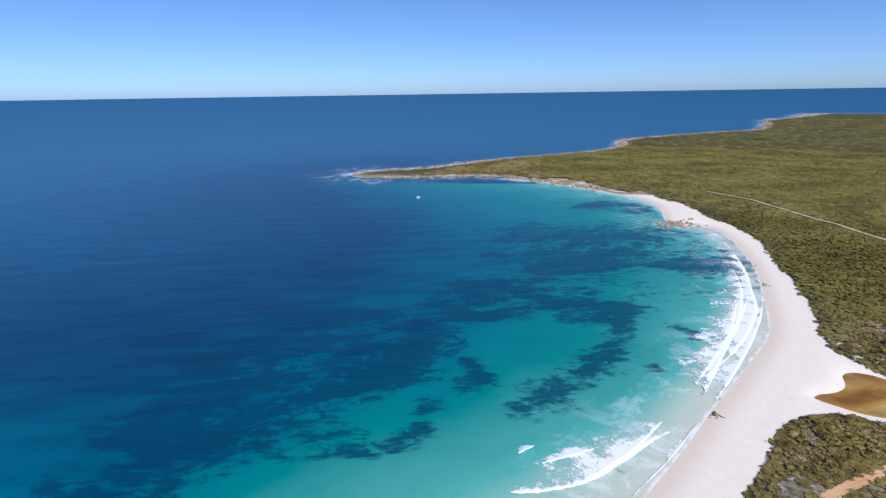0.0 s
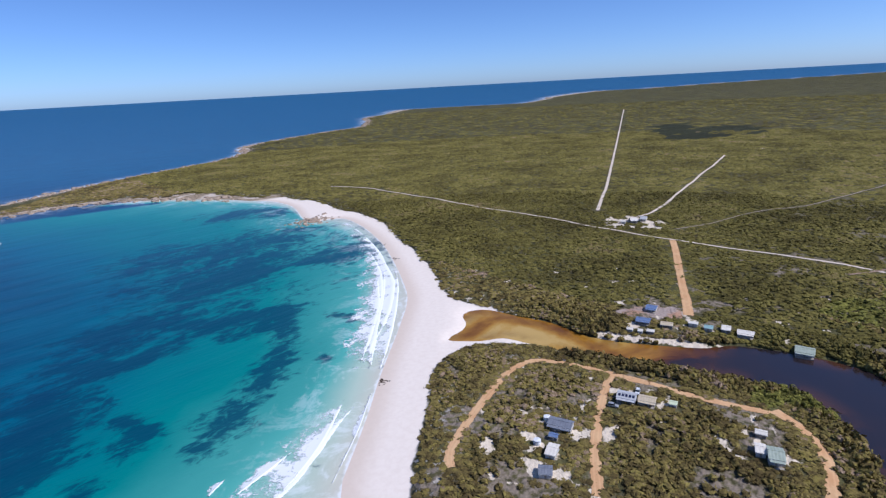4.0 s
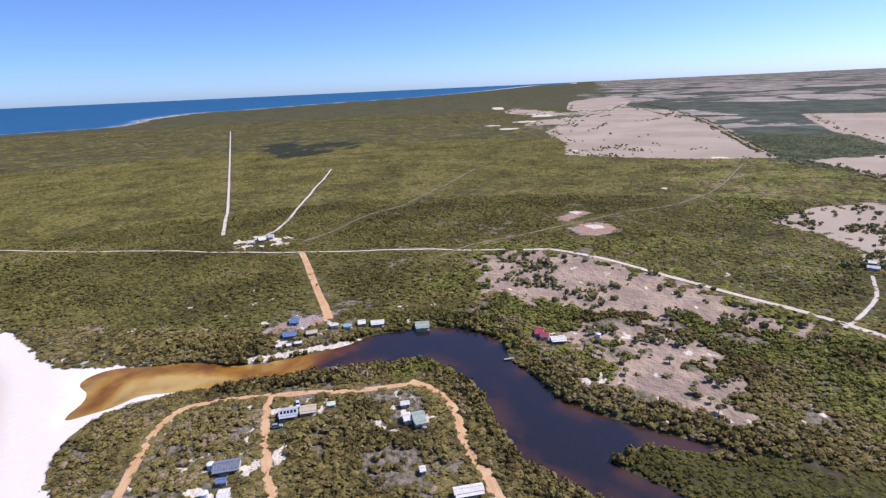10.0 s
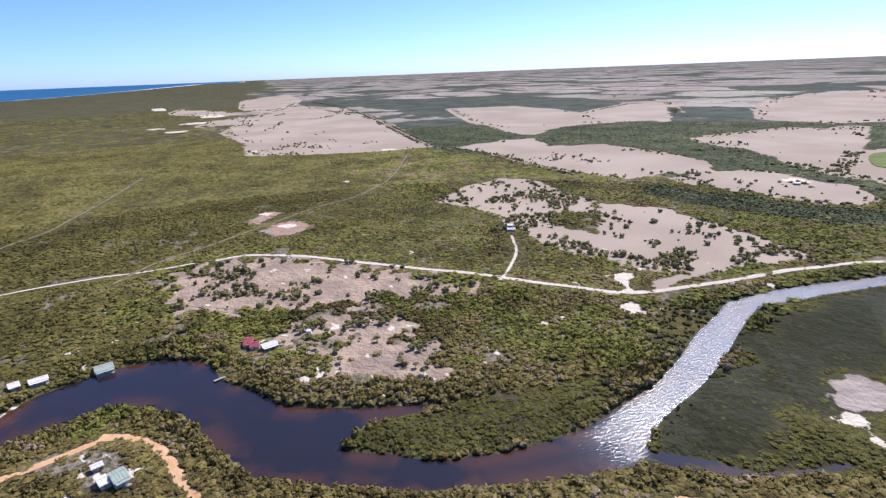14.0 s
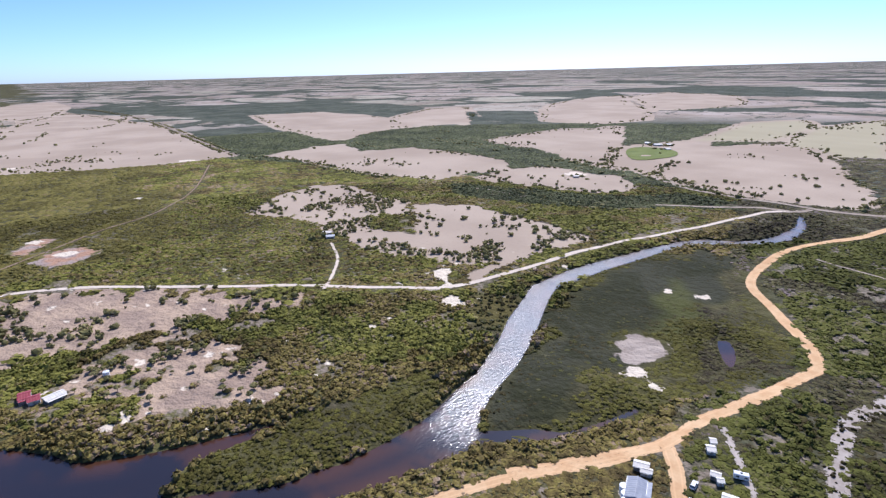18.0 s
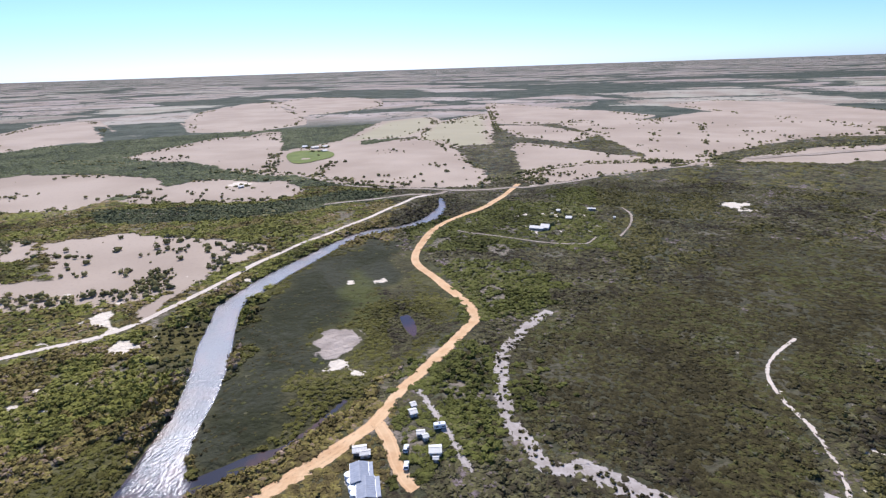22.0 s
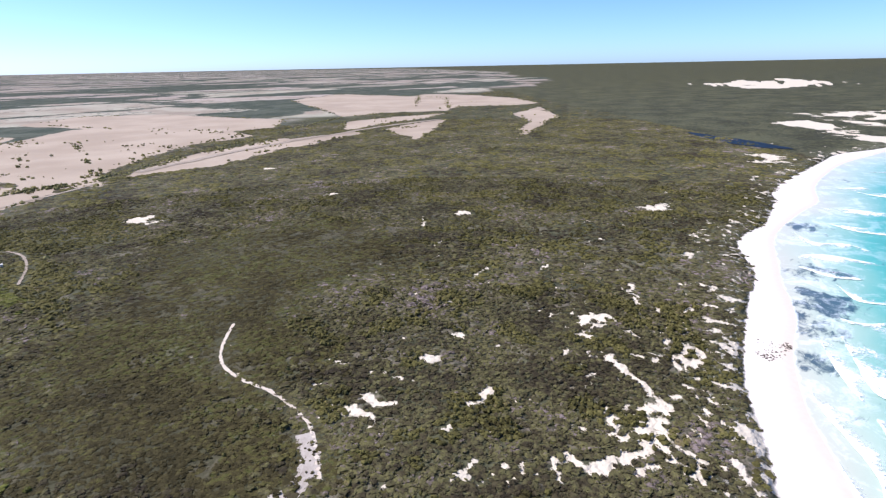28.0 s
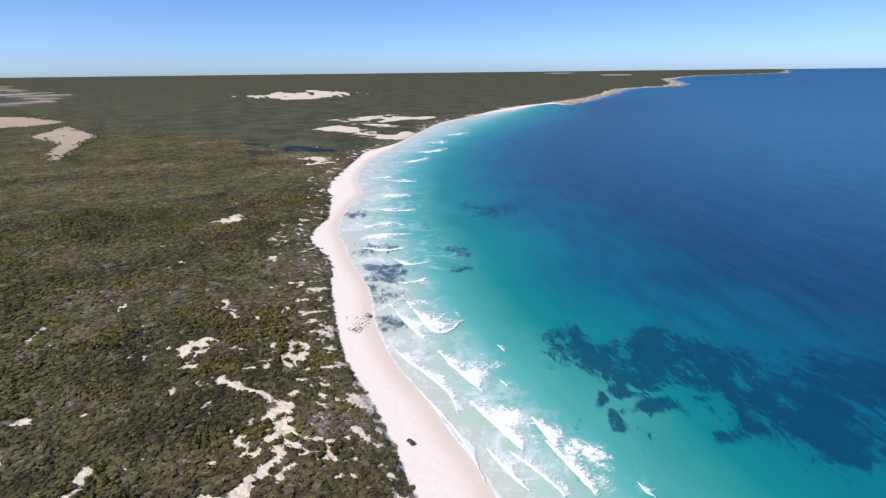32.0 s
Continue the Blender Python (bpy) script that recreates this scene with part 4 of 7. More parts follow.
    ea = k.math("ADD", k.at("earth"), k.math("MULTIPLY", k.math("SUBTRACT", k.noise(co, 0.09, 5, 0.75), 0.5), 34.0))
    c = k.mix(k.step(ea, -1.0, 1.0), c, k.mix(k.step(mid, 0.42, 0.58), (0.40, 0.235, 0.15), (0.34, 0.27, 0.23)))
    pe = k.math("ADD", k.at("pan"), k.math("MULTIPLY", k.math("SUBTRACT", k.noise(co, 0.4, 4, 0.7), 0.5), 4.0))
    c = k.mix(k.step(pe, -0.8, 0.8), c, k.mix(k.step(mid, 0.4, 0.6), (0.33, 0.265, 0.21), (0.41, 0.335, 0.27)))
    # sand of the beach, the blowouts and the clearings
    sand = k.mix(k.step(fine, 0.35, 0.7), (0.83, 0.725, 0.615), (0.79, 0.68, 0.57))
    rag = k.math("ADD", k.math("MULTIPLY", k.math("SUBTRACT", k.noise(co, 0.7, 4, 0.7), 0.5), 4.0), k.math("MULTIPLY", k.math("SUBTRACT", k.noise(co, 0.16, 4, 0.7, 0.6), 0.5), 7.0))
    se_ = k.math("ADD", k.at("spot"), rag)
    c = k.mix(k.step(se_, -0.6, 0.8), c, (0.68, 0.575, 0.44))
    ve = k.math("ADD", k.at("veg"), k.math("MULTIPLY", k.math("SUBTRACT", k.noise(co, 0.2, 3), 0.5), 5.0))
    strip = k.math("MULTIPLY", k.step(k.at("veg"), 30.0, 4.0), k.step(k.noise(co, 0.22, 4, 0.65), 0.55, 0.62))
    c = k.mix(k.math("MULTIPLY", strip, 0.9), c, (0.50, 0.45, 0.38))
    wet = k.step(k.at("shore"), 14.0, 1.0)
    sand = k.mix(k.math("MULTIPLY", wet, 0.6), sand, (0.60, 0.47, 0.36))
    c = k.mix(k.step(ve, 0.8, -0.8), c, sand)
    rock = k.mix(k.step(fine, 0.4, 0.6), (0.19, 0.15, 0.095), (0.38, 0.29, 0.20))
    c = k.mix(k.math("MULTIPLY", k.at("rock"), k.math("ADD", k.math("MULTIPLY", k.step(k.noise(co, 0.03, 4), 0.38, 0.5), 0.5), 0.5)), c, rock)
    rough_ = k.math("MULTIPLY", k.step(ve, -0.8, 4.0), k.step(fe, 2.0, -2.0))
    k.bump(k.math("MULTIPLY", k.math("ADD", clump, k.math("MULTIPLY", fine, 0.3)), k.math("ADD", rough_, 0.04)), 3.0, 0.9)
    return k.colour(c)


def sea_material():
    k = Net("sea", 0.3, 0.12)
    co = k.at("plan", "Vector")
    wide = k.noise(co, 0.012, 4)
    s = k.math("ADD", k.at("depth"), k.math("MULTIPLY", k.math("SUBTRACT", wide, 0.5), 0.5))
    # water colour by depth; the paler last stops paint in reflected sky far offshore
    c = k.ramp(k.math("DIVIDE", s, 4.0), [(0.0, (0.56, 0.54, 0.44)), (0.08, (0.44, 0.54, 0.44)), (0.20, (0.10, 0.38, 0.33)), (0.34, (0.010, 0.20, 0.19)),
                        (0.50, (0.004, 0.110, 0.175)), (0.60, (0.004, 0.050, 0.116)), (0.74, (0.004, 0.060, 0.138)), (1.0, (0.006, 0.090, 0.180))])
    wmap = k.n("Mapping")
    wmap.inputs["Scale"].default_value = (1.0, 1.9, 1)
    wmap.inputs["Rotation"].default_value = (0, 0, radians(-35))
    k.put(wmap.inputs[0], co)
    wn_ = k.math("ADD", k.math("MULTIPLY", k.noise(wmap.outputs[0], 0.012, 6, 0.66, 1.2), 0.6), k.math("MULTIPLY", k.noise(wmap.outputs[0], 0.10, 5, 0.7, 0.8), 0.5))
    wd = k.math("ADD", k.math("MULTIPLY", k.at("weed"), 0.55), k.math("MULTIPLY", k.math("SUBTRACT", wn_, 0.54), 5.2))
    c = k.mix(k.math("MULTIPLY", k.step(wd, -0.02, 0.62), 0.85), c, (0.003, 0.044, 0.090))
    surf = k.math("MULTIPLY", k.at("surf"), k.step(k.noise(co, 0.02, 5, 0.7), 0.47, 0.57))
    c = k.mix(surf, c, (0.8, 0.82, 0.82))
    lace = k.math("MULTIPLY", k.at("wash"), k.step(k.math("ADD", k.noise(co, 0.035, 5, 0.72, 1.5), k.math("MULTIPLY", k.noise(co, 0.3, 3, 0.7), 0.25)), 0.60, 0.78))
    c = k.mix(k.math("MULTIPLY", lace, 0.6), c, (0.80, 0.83, 0.82))
    foam = k.step(k.math("ADD", k.at("shore"), k.math("MULTIPLY", k.math("SUBTRACT", k.noise(co, 0.12, 4), 0.5), 7.0)), -1.6, 0.0)
    c = k.mix(k.math("MULTIPLY", foam, 0.75), c, (0.8, 0.8, 0.78))
    mp = k.n("Mapping")
    mp.inputs["Scale"].default_value = (0.035, 0.16, 1)
    mp.inputs["Rotation"].default_value = (0, 0, radians(-38))
    k.put(mp.inputs[0], co)
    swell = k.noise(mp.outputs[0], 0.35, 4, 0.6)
    rip = k.noise(co, 0.5, 3, 0.6)
    k.bump(k.math("ADD", swell, k.math("MULTIPLY", rip, 0.12)), 2.2, 0.24)
    # swell shading painted into the colour: dark streaks from the bump's own noise
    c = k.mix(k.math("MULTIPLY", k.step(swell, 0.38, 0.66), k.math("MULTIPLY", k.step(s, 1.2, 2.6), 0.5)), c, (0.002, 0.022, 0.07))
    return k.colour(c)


def river_material():
    k = Net("river_water", 0.12, 0.5)
    co = k.at("plan", "Vector")
    s = k.math("ADD", k.at("mouth"), k.math("MULTIPLY", k.math("SUBTRACT", k.noise(co, 0.022, 5, 0.6, 0.8), 0.5), 1.0))
    s = k.math("SUBTRACT", s, k.math("MULTIPLY", k.at("channel"), 0.2))
    c = k.ramp(s, [(0.0, (0.020, 0.016, 0.019)), (0.42, (0.030, 0.019, 0.018)), (0.55, (0.085, 0.028, 0.006)), (0.68, (0.20, 0.080, 0.009)), (0.82, (0.36, 0.175, 0.020)), (0.92, (0.43, 0.25, 0.048)), (1.0, (0.50, 0.33, 0.10))])
    edge = k.math("MULTIPLY", k.step(k.at("bank"), 14.0, 0.0), k.step(k.noise(co, 0.04, 3), 0.42, 0.6))
    c = k.mix(k.math("MULTIPLY", edge, 0.5), c, (0.12, 0.045, 0.015))
    mp = k.n("Mapping")
    mp.inputs["Scale"].default_value = (1.0, 0.45, 1)
    mp.inputs["Rotation"].default_value = (0, 0, radians(35))
    k.put(mp.inputs[0], co)
    chop = k.noise(mp.outputs[0], 0.9, 3, 0.6)
    k.bump(k.math("MULTIPLY", chop, k.at("chop")), 0.85, 1.0)
    k.put(k.b.inputs["Roughness"], k.math("ADD", k.math("MULTIPLY", k.at("chop"), 0.30), 0.12))
    k.put(k.b.inputs["Specular IOR Level"], k.math("ADD", k.math("SUBTRACT", 0.5, k.math("MULTIPLY", k.at("mouth"), 0.35)), k.math("MULTIPLY", k.at("chop"), 0.4)))
    k.put(k.b.inputs["Coat Weight"], k.math("MULTIPLY", k.at("chop"), 0.55))
    k.b.inputs["Coat Roughness"].default_value = 0.42
    return k.colour(c)


def plain(name, a, b, scale=0.3, rough=0.9, spec=0.2, rel=0.0, ragged=0.0):
    k = Net(name, rough, spec)
    co = k.n("NewGeometry").outputs["Position"]
    n1, n2 = k.noise(co, scale, 4), k.noise(co, scale * 7, 3)
    c = k.mix(k.step(k.math("ADD", k.math("MULTIPLY", n1, 0.7), k.math("MULTIPLY", n2, 0.3)), 0.35, 0.65), a, b)
    if rel:
        k.bump(n2, rel, 0.6)
    if ragged:
        e = k.at("edge")
        rut = k.math("MULTIPLY", k.step(k.math("ABSOLUTE", k.math("SUBTRACT", e, 1.9)), 0.5, 0.1), 0.25)
        c = k.mix(rut, c, [q * 1.25 for q in b])
        v = k.math("ADD", e, k.math("MULTIPLY", k.math("SUBTRACT", k.noise(co, 0.45, 4, 0.65), 0.5), ragged))
        k.put(k.b.inputs["Alpha"], k.step(v, 0.45, 0.75))
    return k.colour(c)


def leaf_material(name, stops, rough=0.75, vary=1.0):
    k = Net(name, rough, 0.04)
    isl = k.n("NewGeometry").outputs["Random Per Island"]
    co = k.n("NewGeometry").outputs["Position"]
    big = k.noise(co, 0.012, 3)
    tone = k.noise(co, 0.28, 1)
    v = k.math("ADD", 0.47, k.math("MULTIPLY", k.math("SUBTRACT", isl, 0.5), 0.42 * vary))
    v = k.math("ADD", v, k.math("MULTIPLY", k.math("SUBTRACT", big, 0.5), 1.5))
    v = k.math("ADD", v, k.math("MULTIPLY", k.math("SUBTRACT", tone, 0.5), 1.15 * vary))
    v = k.math("ADD", v, k.math("MULTIPLY", k.math("SUBTRACT", k.noise(co, 0.06, 2), 0.5), 0.9))
    c = k.ramp(v, stops)
    fine = k.noise(co, 1.7, 3, 0.65)
    dark = k.n("Mix", data_type="RGBA", blend_type="MULTIPLY")
    dark.inputs[0].default_value = 1.0
    k.put(dark.inputs[6], c)
    k.put(dark.inputs[7], k.ramp(fine, [(0.3, (0.72, 0.72, 0.72)), (0.7, (1.28, 1.28, 1.22))]))
    k.bump(fine, 0.4, 0.6)
    return k.colour(dark.outputs[2])


GROUND, SEA, RIVER = ground_material(), sea_material(), river_material()
ORANGE = plain("orange_gravel", (0.56, 0.335, 0.165), (0.66, 0.445, 0.245), 0.12, 0.95, 0.1, 0.0, 1.7)
RED_GRAVEL = plain("reddish_gravel", (0.54, 0.300, 0.142), (0.63, 0.400, 0.210), 0.12, 0.95, 0.1, 0.0, 1.7)
WHITE_ROAD = plain("limestone_track", (0.55, 0.45, 0.345), (0.66, 0.555, 0.44), 0.1, 0.95, 0.1, 0.0, 2.2)
GREY_SAND = plain("grey_sand", (0.33, 0.275, 0.225), (0.45, 0.385, 0.325), 0.15, 0.95, 0.1, 0.0, 6.0)
DULL_TRACK = plain("dull_track", (0.28, 0.22, 0.16), (0.38, 0.31, 0.24), 0.1, 0.95, 0.1, 0.0, 3.0)
EARTH_TRACK = plain("brown_earth_track", (0.22, 0.15, 0.10), (0.31, 0.22, 0.15), 0.1, 0.95, 0.1, 0.0, 2.5)
SCRUB = leaf_material("scrub_leaves", [(0.0, (0.066, 0.048, 0.021)), (0.25, (0.118, 0.088, 0.033)), (0.48, (0.173, 0.133, 0.043)), (0.66, (0.235, 0.190, 0.053)), (0.78, (0.217, 0.152, 0.090)), (0.97, (0.344, 0.247, 0.168))])
LUSH = leaf_material("lush_leaves", [(0.0, (0.064, 0.053, 0.018)), (0.3, (0.120, 0.112, 0.029)), (0.55, (0.178, 0.170, 0.038)), (0.8, (0.240, 0.218, 0.051)), (1.0, (0.229, 0.176, 0.101))])
DUNE = leaf_material("dune_scrub_leaves", [(0.0, (0.036, 0.028, 0.018)), (0.3, (0.065, 0.053, 0.029)), (0.52, (0.093, 0.082, 0.038)), (0.70, (0.133, 0.118, 0.048)), (0.82, (0.126, 0.099, 0.077)), (0.97, (0.222, 0.171, 0.158))])
HEATH = leaf_material("heath_leaves", [(0.0, (0.033, 0.027, 0.012)), (0.45, (0.063, 0.051, 0.022)), (0.66, (0.085, 0.075, 0.026)), (0.82, (0.073, 0.075, 0.022)), (1.0, (0.121, 0.110, 0.064))])
SEDGE = leaf_material("sedge_leaves", [(0.0, (0.053, 0.046, 0.014)), (0.4, (0.088, 0.077, 0.020)), (0.7, (0.121, 0.111, 0.026)), (1.0, (0.133, 0.109, 0.047))])
GREEN = leaf_material("thicket_leaves", [(0.0, (0.046, 0.043, 0.013)), (0.4, (0.089, 0.088, 0.022)), (0.7, (0.127, 0.127, 0.030)), (1.0, (0.155, 0.130, 0.060))])
HEADLAND = leaf_material("headland_leaves", [(0.0, (0.066, 0.054, 0.019)), (0.4, (0.130, 0.109, 0.031)), (0.7, (0.185, 0.157, 0.043)), (1.0, (0.225, 0.161, 0.086))], 0.75, 0.6)
TREE = leaf_material("tree_leaves", [(0.0, (0.097, 0.088, 0.039)), (0.5, (0.189, 0.168, 0.066)), (0.9, (0.313, 0.260, 0.114))])
DUNE_GREEN = leaf_material("dune_thicket_leaves", [(0.0, (0.047, 0.039, 0.016)), (0.4, (0.093, 0.081, 0.028)), (0.7, (0.134, 0.116, 0.038)), (1.0, (0.165, 0.127, 0.067))])
WOODLAND = leaf_material("woodland_leaves", [(0.0, (0.048, 0.052, 0.028)), (0.4, (0.084, 0.090, 0.043)), (0.7, (0.118, 0.124, 0.056)), (1.0, (0.160, 0.150, 0.082))])
FOAM_N = Net("surf_foam", 0.8, 0.2)
FOAM_N.put(FOAM_N.b.inputs["Base Color"], (0.85, 0.86, 0.86))
_co = FOAM_N.at("plan", "Vector")
_f = FOAM_N.math("ADD", FOAM_N.at("foam"), FOAM_N.math("MULTIPLY", FOAM_N.math("SUBTRACT", FOAM_N.noise(_co, 0.07, 2), 0.52), 2.4))
_a = FOAM_N.math("ADD", _f, FOAM_N.math("MULTIPLY", FOAM_N.math("SUBTRACT", FOAM_N.noise(_co, 0.5, 5, 0.7, 0.5), 0.5), 1.9))
FOAM_N.put(FOAM_N.b.inputs["Alpha"], FOAM_N.math("MULTIPLY", FOAM_N.step(_a, 0.25, 0.75), 0.95))
FOAM = FOAM_N.m

# ---- shore, rivers and cover, as rings ----
far_ring = [(-60000, 40000), (-250000, 160000), (-400000, -100000), (-200000, -400000), (200000, -400000), (400000, -45000)]
gap_shore = [(58, 118), (10, 88), (-50, 68), (-110, 48)]
gap_veg = [(92, 120), (50, 82), (10, 60), (-40, 42), (-95, 22)]
shore_line = np.vstack([smooth(LINES['shore_w'])[::-1], smooth([LINES['shore_w'][0]] + gap_shore + [LINES['shore_e'][0]]), smooth(LINES['shore_e'])])
LAND = np.vstack([shore_line, far_ring])
inland = [(x, y - 0.012 * math.hypot(x, y)) for x, y in LINES['shore_w'][40:]]
inland_e = [(x + 0.004 * abs(x), y - 0.02 * math.hypot(x, y)) for x, y in LINES['shore_e'][28:]]
veg_line = np.vstack([np.array(inland[::-1]), smooth(LINES['veg_w'])[::-1], smooth([LINES['veg_w'][0]] + gap_veg + [LINES['veg_e'][0]]), smooth(LINES['veg_e']), np.array(inland_e)])
VEG = np.vstack([veg_line, far_ring])
river_ring = np.vstack([smooth(LINES['river_s'], 4), smooth(LINES['river_n'], 4)[::-1]])
creek_lines = [(smooth(LINES['creek'], 4), 1.6), (smooth(LINES['creek2'], 4), 1.0)]
FIELDS = [np.array(LINES['f%d' % i], float) for i in range(1, 34)]
WOODS = [np.array(LINES['w%d' % i], float) for i in range(1, 6)]
GREYS = [smooth(LINES[n], 6, True) for n in ('g1', 'g2', 'g3', 'clearing', 'saltpan')]
LINES['belt_road'] = LINES['belt1']
ROAD_LINES = {n: smooth(LINES[n], 4) for n in ROADS}


def best_of(P, rings, cap=60.0):
    out = np.full(len(P), -cap)
    for r in rings:
        c = r.mean(0)
        reach = np.hypot(*(r - c).T).max() + cap
        near = np.hypot(*(P - c).T) < reach
        if near.any():
            out[near] = np.maximum(out[near], signed(P[near], r, None, cap + 5))
    return np.clip(out, -cap, cap)


def spot_field(P, names, cap=20.0, grow=1.0):
    out = np.full(len(P), -cap)
    for n in names:
        for x, y, r in SPOTS[n]:
            near = np.hypot(P[:, 0] - x, P[:, 1] - y) < r * grow + cap
            if near.any():
                out[near] = np.maximum(out[near], r * grow - np.hypot(P[near, 0] - x, P[near, 1] - y))
    return out


SAND_RINGS = [smooth(LINES[n], 4, True) for n in ('pit_a', 'pit_b')]
FAR_DUNES = [np.array(LINES[n], float) for n in ('dune_h', 'dune_i', 'dune_j', 'dune_k', 'dune_l')]


def sandy(P):
    """Bare sand: above zero in blowouts, clearings and among the eastern dunes."""
    v = np.maximum(spot_field(P, ['dune_a', 'dune_b', 'dune_c', 'pans'], 20, 0.95), spot_field(P, ['clear_a'], 20, 0.5) - 0.6)
    v = np.maximum(v, spot_field(P, ['clear_b'], 20, 1.2))
    v = np.maximum(v, best_of(P, SAND_RINGS, 20) * 1.5 + 1.5)
    far = np.clip(best_of(P, FAR_DUNES, 60), -60, 12)
    v = v + (vnoise(P * (1.0, 1.0), 7.0, 4) - 0.55) * np.clip(14 + v * 1.6, 0, 24)
    v = np.maximum(v, far + (0.47 - vnoise(P * (0.6, 1.6) + 15, 95.0, 4)) * 110)
    v = np.maximum(v, best_of(P, BARS, 20) * 2 + (vnoise(P + 12, 5.0, 2) - 0.5) * 4)
    for n, w in SAND_W.items():
        c = np.mean(LINES[n], 0)
        reach = np.hypot(*(np.array(LINES[n]) - c).T).max() + 3 * w
        near = np.hypot(*(P - c).T) < reach
        if near.any():
            Q = P[near]
            q = 1.1 - dist(Q, smooth(LINES[n], max(1.5, w * 0.5)), False, 4 * w) / w + (vnoise(Q * (1.0, 1.0 if w < 9 else 0.6), max(3.5, w * (0.8 if w < 9 else 0.55)), 4) - (0.52 if w < 9 else 0.54)) * (3.4 if w < 9 else 6.5)
            v[near] = np.maximum(v[near], q * 2.6)
    x, y = P[:, 0], P[:, 1]
    edge_ = np.clip(1.3 - veg_d(P) / 48, 0, 1) * np.clip((-x - 40) / 60, 0, 1)
    v = np.maximum(v, (vnoise(P * (1.5, 0.7), 4.5, 4) - 0.62) * 26 * edge_ - 3 * (1 - edge_))
    dunes = np.clip((-x - 60) / 60, 0, 1) * np.clip((y + 330) / 120, 0, 1) * np.clip(1 - (np.hypot(x, y) - 700) / 900, 0, 1)
    v = np.maximum(v, (vnoise(P * (0.7, 1.5), 6.0, 4) - 0.75) * 34 * dunes - 3 * (1 - dunes))
    for hx_, hy_, hr, th in ((152, 103, 40, 0.66), (285, 118, 46, 0.70), (205, 46, 20, 0.66), (203, 92, 20, 0.66), (-12, -490, 60, 0.64), (495, 240, 40, 0.5), (230, -20, 40, 0.68)):
        zone = np.clip((1 - np.hypot(x - hx_, y - hy_) / hr) * 3, 0, 1)
        v = np.maximum(v, (vnoise(P + 91, 8.0, 4) - th) * 30 * zone - 4 * (1 - zone))
    north = np.clip((x - 150) / 40, 0, 1) * np.clip(1 - (np.hypot(x, y) - 420) / 100, 0, 1)
    v = np.maximum(v, (vnoise(P + 51, 7.0) - 0.76) * 22 * north - 4 * (1 - north))
    return v


def field_d(P):
    v = np.maximum(best_of(P, FIELDS), best_of(P, [FIELDS[i] for i in (17, 18, 32)]) + 7) + np.clip(np.hypot(P[:, 0], P[:, 1]) / 35 - 14, 1, 26) * (P[:, 0] > -650) + (vnoise(P + 210, 18.0, 4) - 0.5) * 16
    return np.minimum(v, np.minimum(-river_d(P) - 34, -best_of(P, WOODS) + (vnoise(P + 330, 25.0, 3) - 0.5) * 30))


def grey_d(P):
    return best_of(P, GREYS[:3], 40) + (vnoise(P, 9.0, 3) - 0.50) * 50 + 2


def burnt_d(P):
    """Old fire scars in the far heath, in ragged streaks."""
    d = best_of(P, [smooth(LINES['burnt'], 8, True)], 60)
    return np.where(d > -55, np.minimum(d, 30) + (vnoise(P * (0.6, 1.5) + 71, 75.0, 4) - 0.56) * 300, -60)


PALE_LITTER = [(x, y) for x, y, r in SPOTS['litter']]


def thin(P):
    """Where the scrub opens and pale litter shows: 0 to 1."""
    D = np.hypot(P[:, 0], P[:, 1])
    v = vnoise(P + 33, 16.0, 4)
    for hx_, hy_, hr in ((152, 103, 48), (285, 118, 60), (200, 60, 40), (250, -60, 60)) + tuple((*q, 22) for q in PALE_LITTER):
        v = v + (0.16 if hr > 22 else 0.05) * np.clip(1.3 - np.hypot(P[:, 0] - hx_, P[:, 1] - hy_) / hr, 0, 1)
    return np.clip((v - 0.60) / 0.09, 0, 1) * np.where(P[:, 0] < 20, 0.55, 1.0) * np.clip(2 - D / 450, 0, 1) * np.clip(-river_d(P) / 14 - 0.6, 0, 1) * ~((P[:, 0] > 205) & (P[:, 1] > 150))


def shore_d(P):
    return signed(P, LAND, shore_line, 260)


def veg_d(P):
    v = signed(P, VEG, veg_line, 220)
    d = np.hypot(P[:, 0], P[:, 1])
    head = (P[:, 1] > 880) & (d > 900) & (d < 3500) & (P[:, 0] > -100)
    if head.any():
        v[head] = np.maximum(v[head], signed(P[head], LAND, shore_line, 260) - 10 - 14 * vnoise(P[head], 40.0, 3))
    return v


BARS = [smooth(LINES[n], 4, True) for n in ('bar_a', 'bar_b')]


def river_d(P):
    out = np.full(len(P), -80.0)
    near = np.hypot(P[:, 0], P[:, 1]) < 760
    d = signed(P[near], river_ring, None, 85)
    for ln, w in creek_lines:
        d = np.maximum(d, w - dist(P[near], ln, False, 85))
    d = np.maximum(d, signed(P[near], smooth(LINES['pond'], 3, True), None, 85))
    for ring in BARS:
        d = np.minimum(d, -signed(P[near], ring, None, 85))
    out[near] = np.maximum(d, -80)
    return out


def soft(d, w):
    return np.clip(d / w + 0.5, 0, 1)


def relief(P):
    """Low dunes along the eastern shore, gentle swells elsewhere."""
    x, y = P[:, 0], P[:, 1]
    h = 0.8 * np.sin(x / 37 + 1.3 * np.sin(y / 53)) * np.sin(y / 41 + 0.9 * np.sin(x / 61)) + 0.5 * np.sin(x / 17 + y / 23) * np.sin(y / 19 - x / 29)
    dune = np.clip((-x - 40) / 80, 0, 1) * np.clip((y + 420) / 150, 0, 1) * np.clip(1.6 - np.hypot(x, y) / 900, 0, 1)
    return h + dune * (5.0 * (vnoise(P, 55.0, 3) - 0.5))


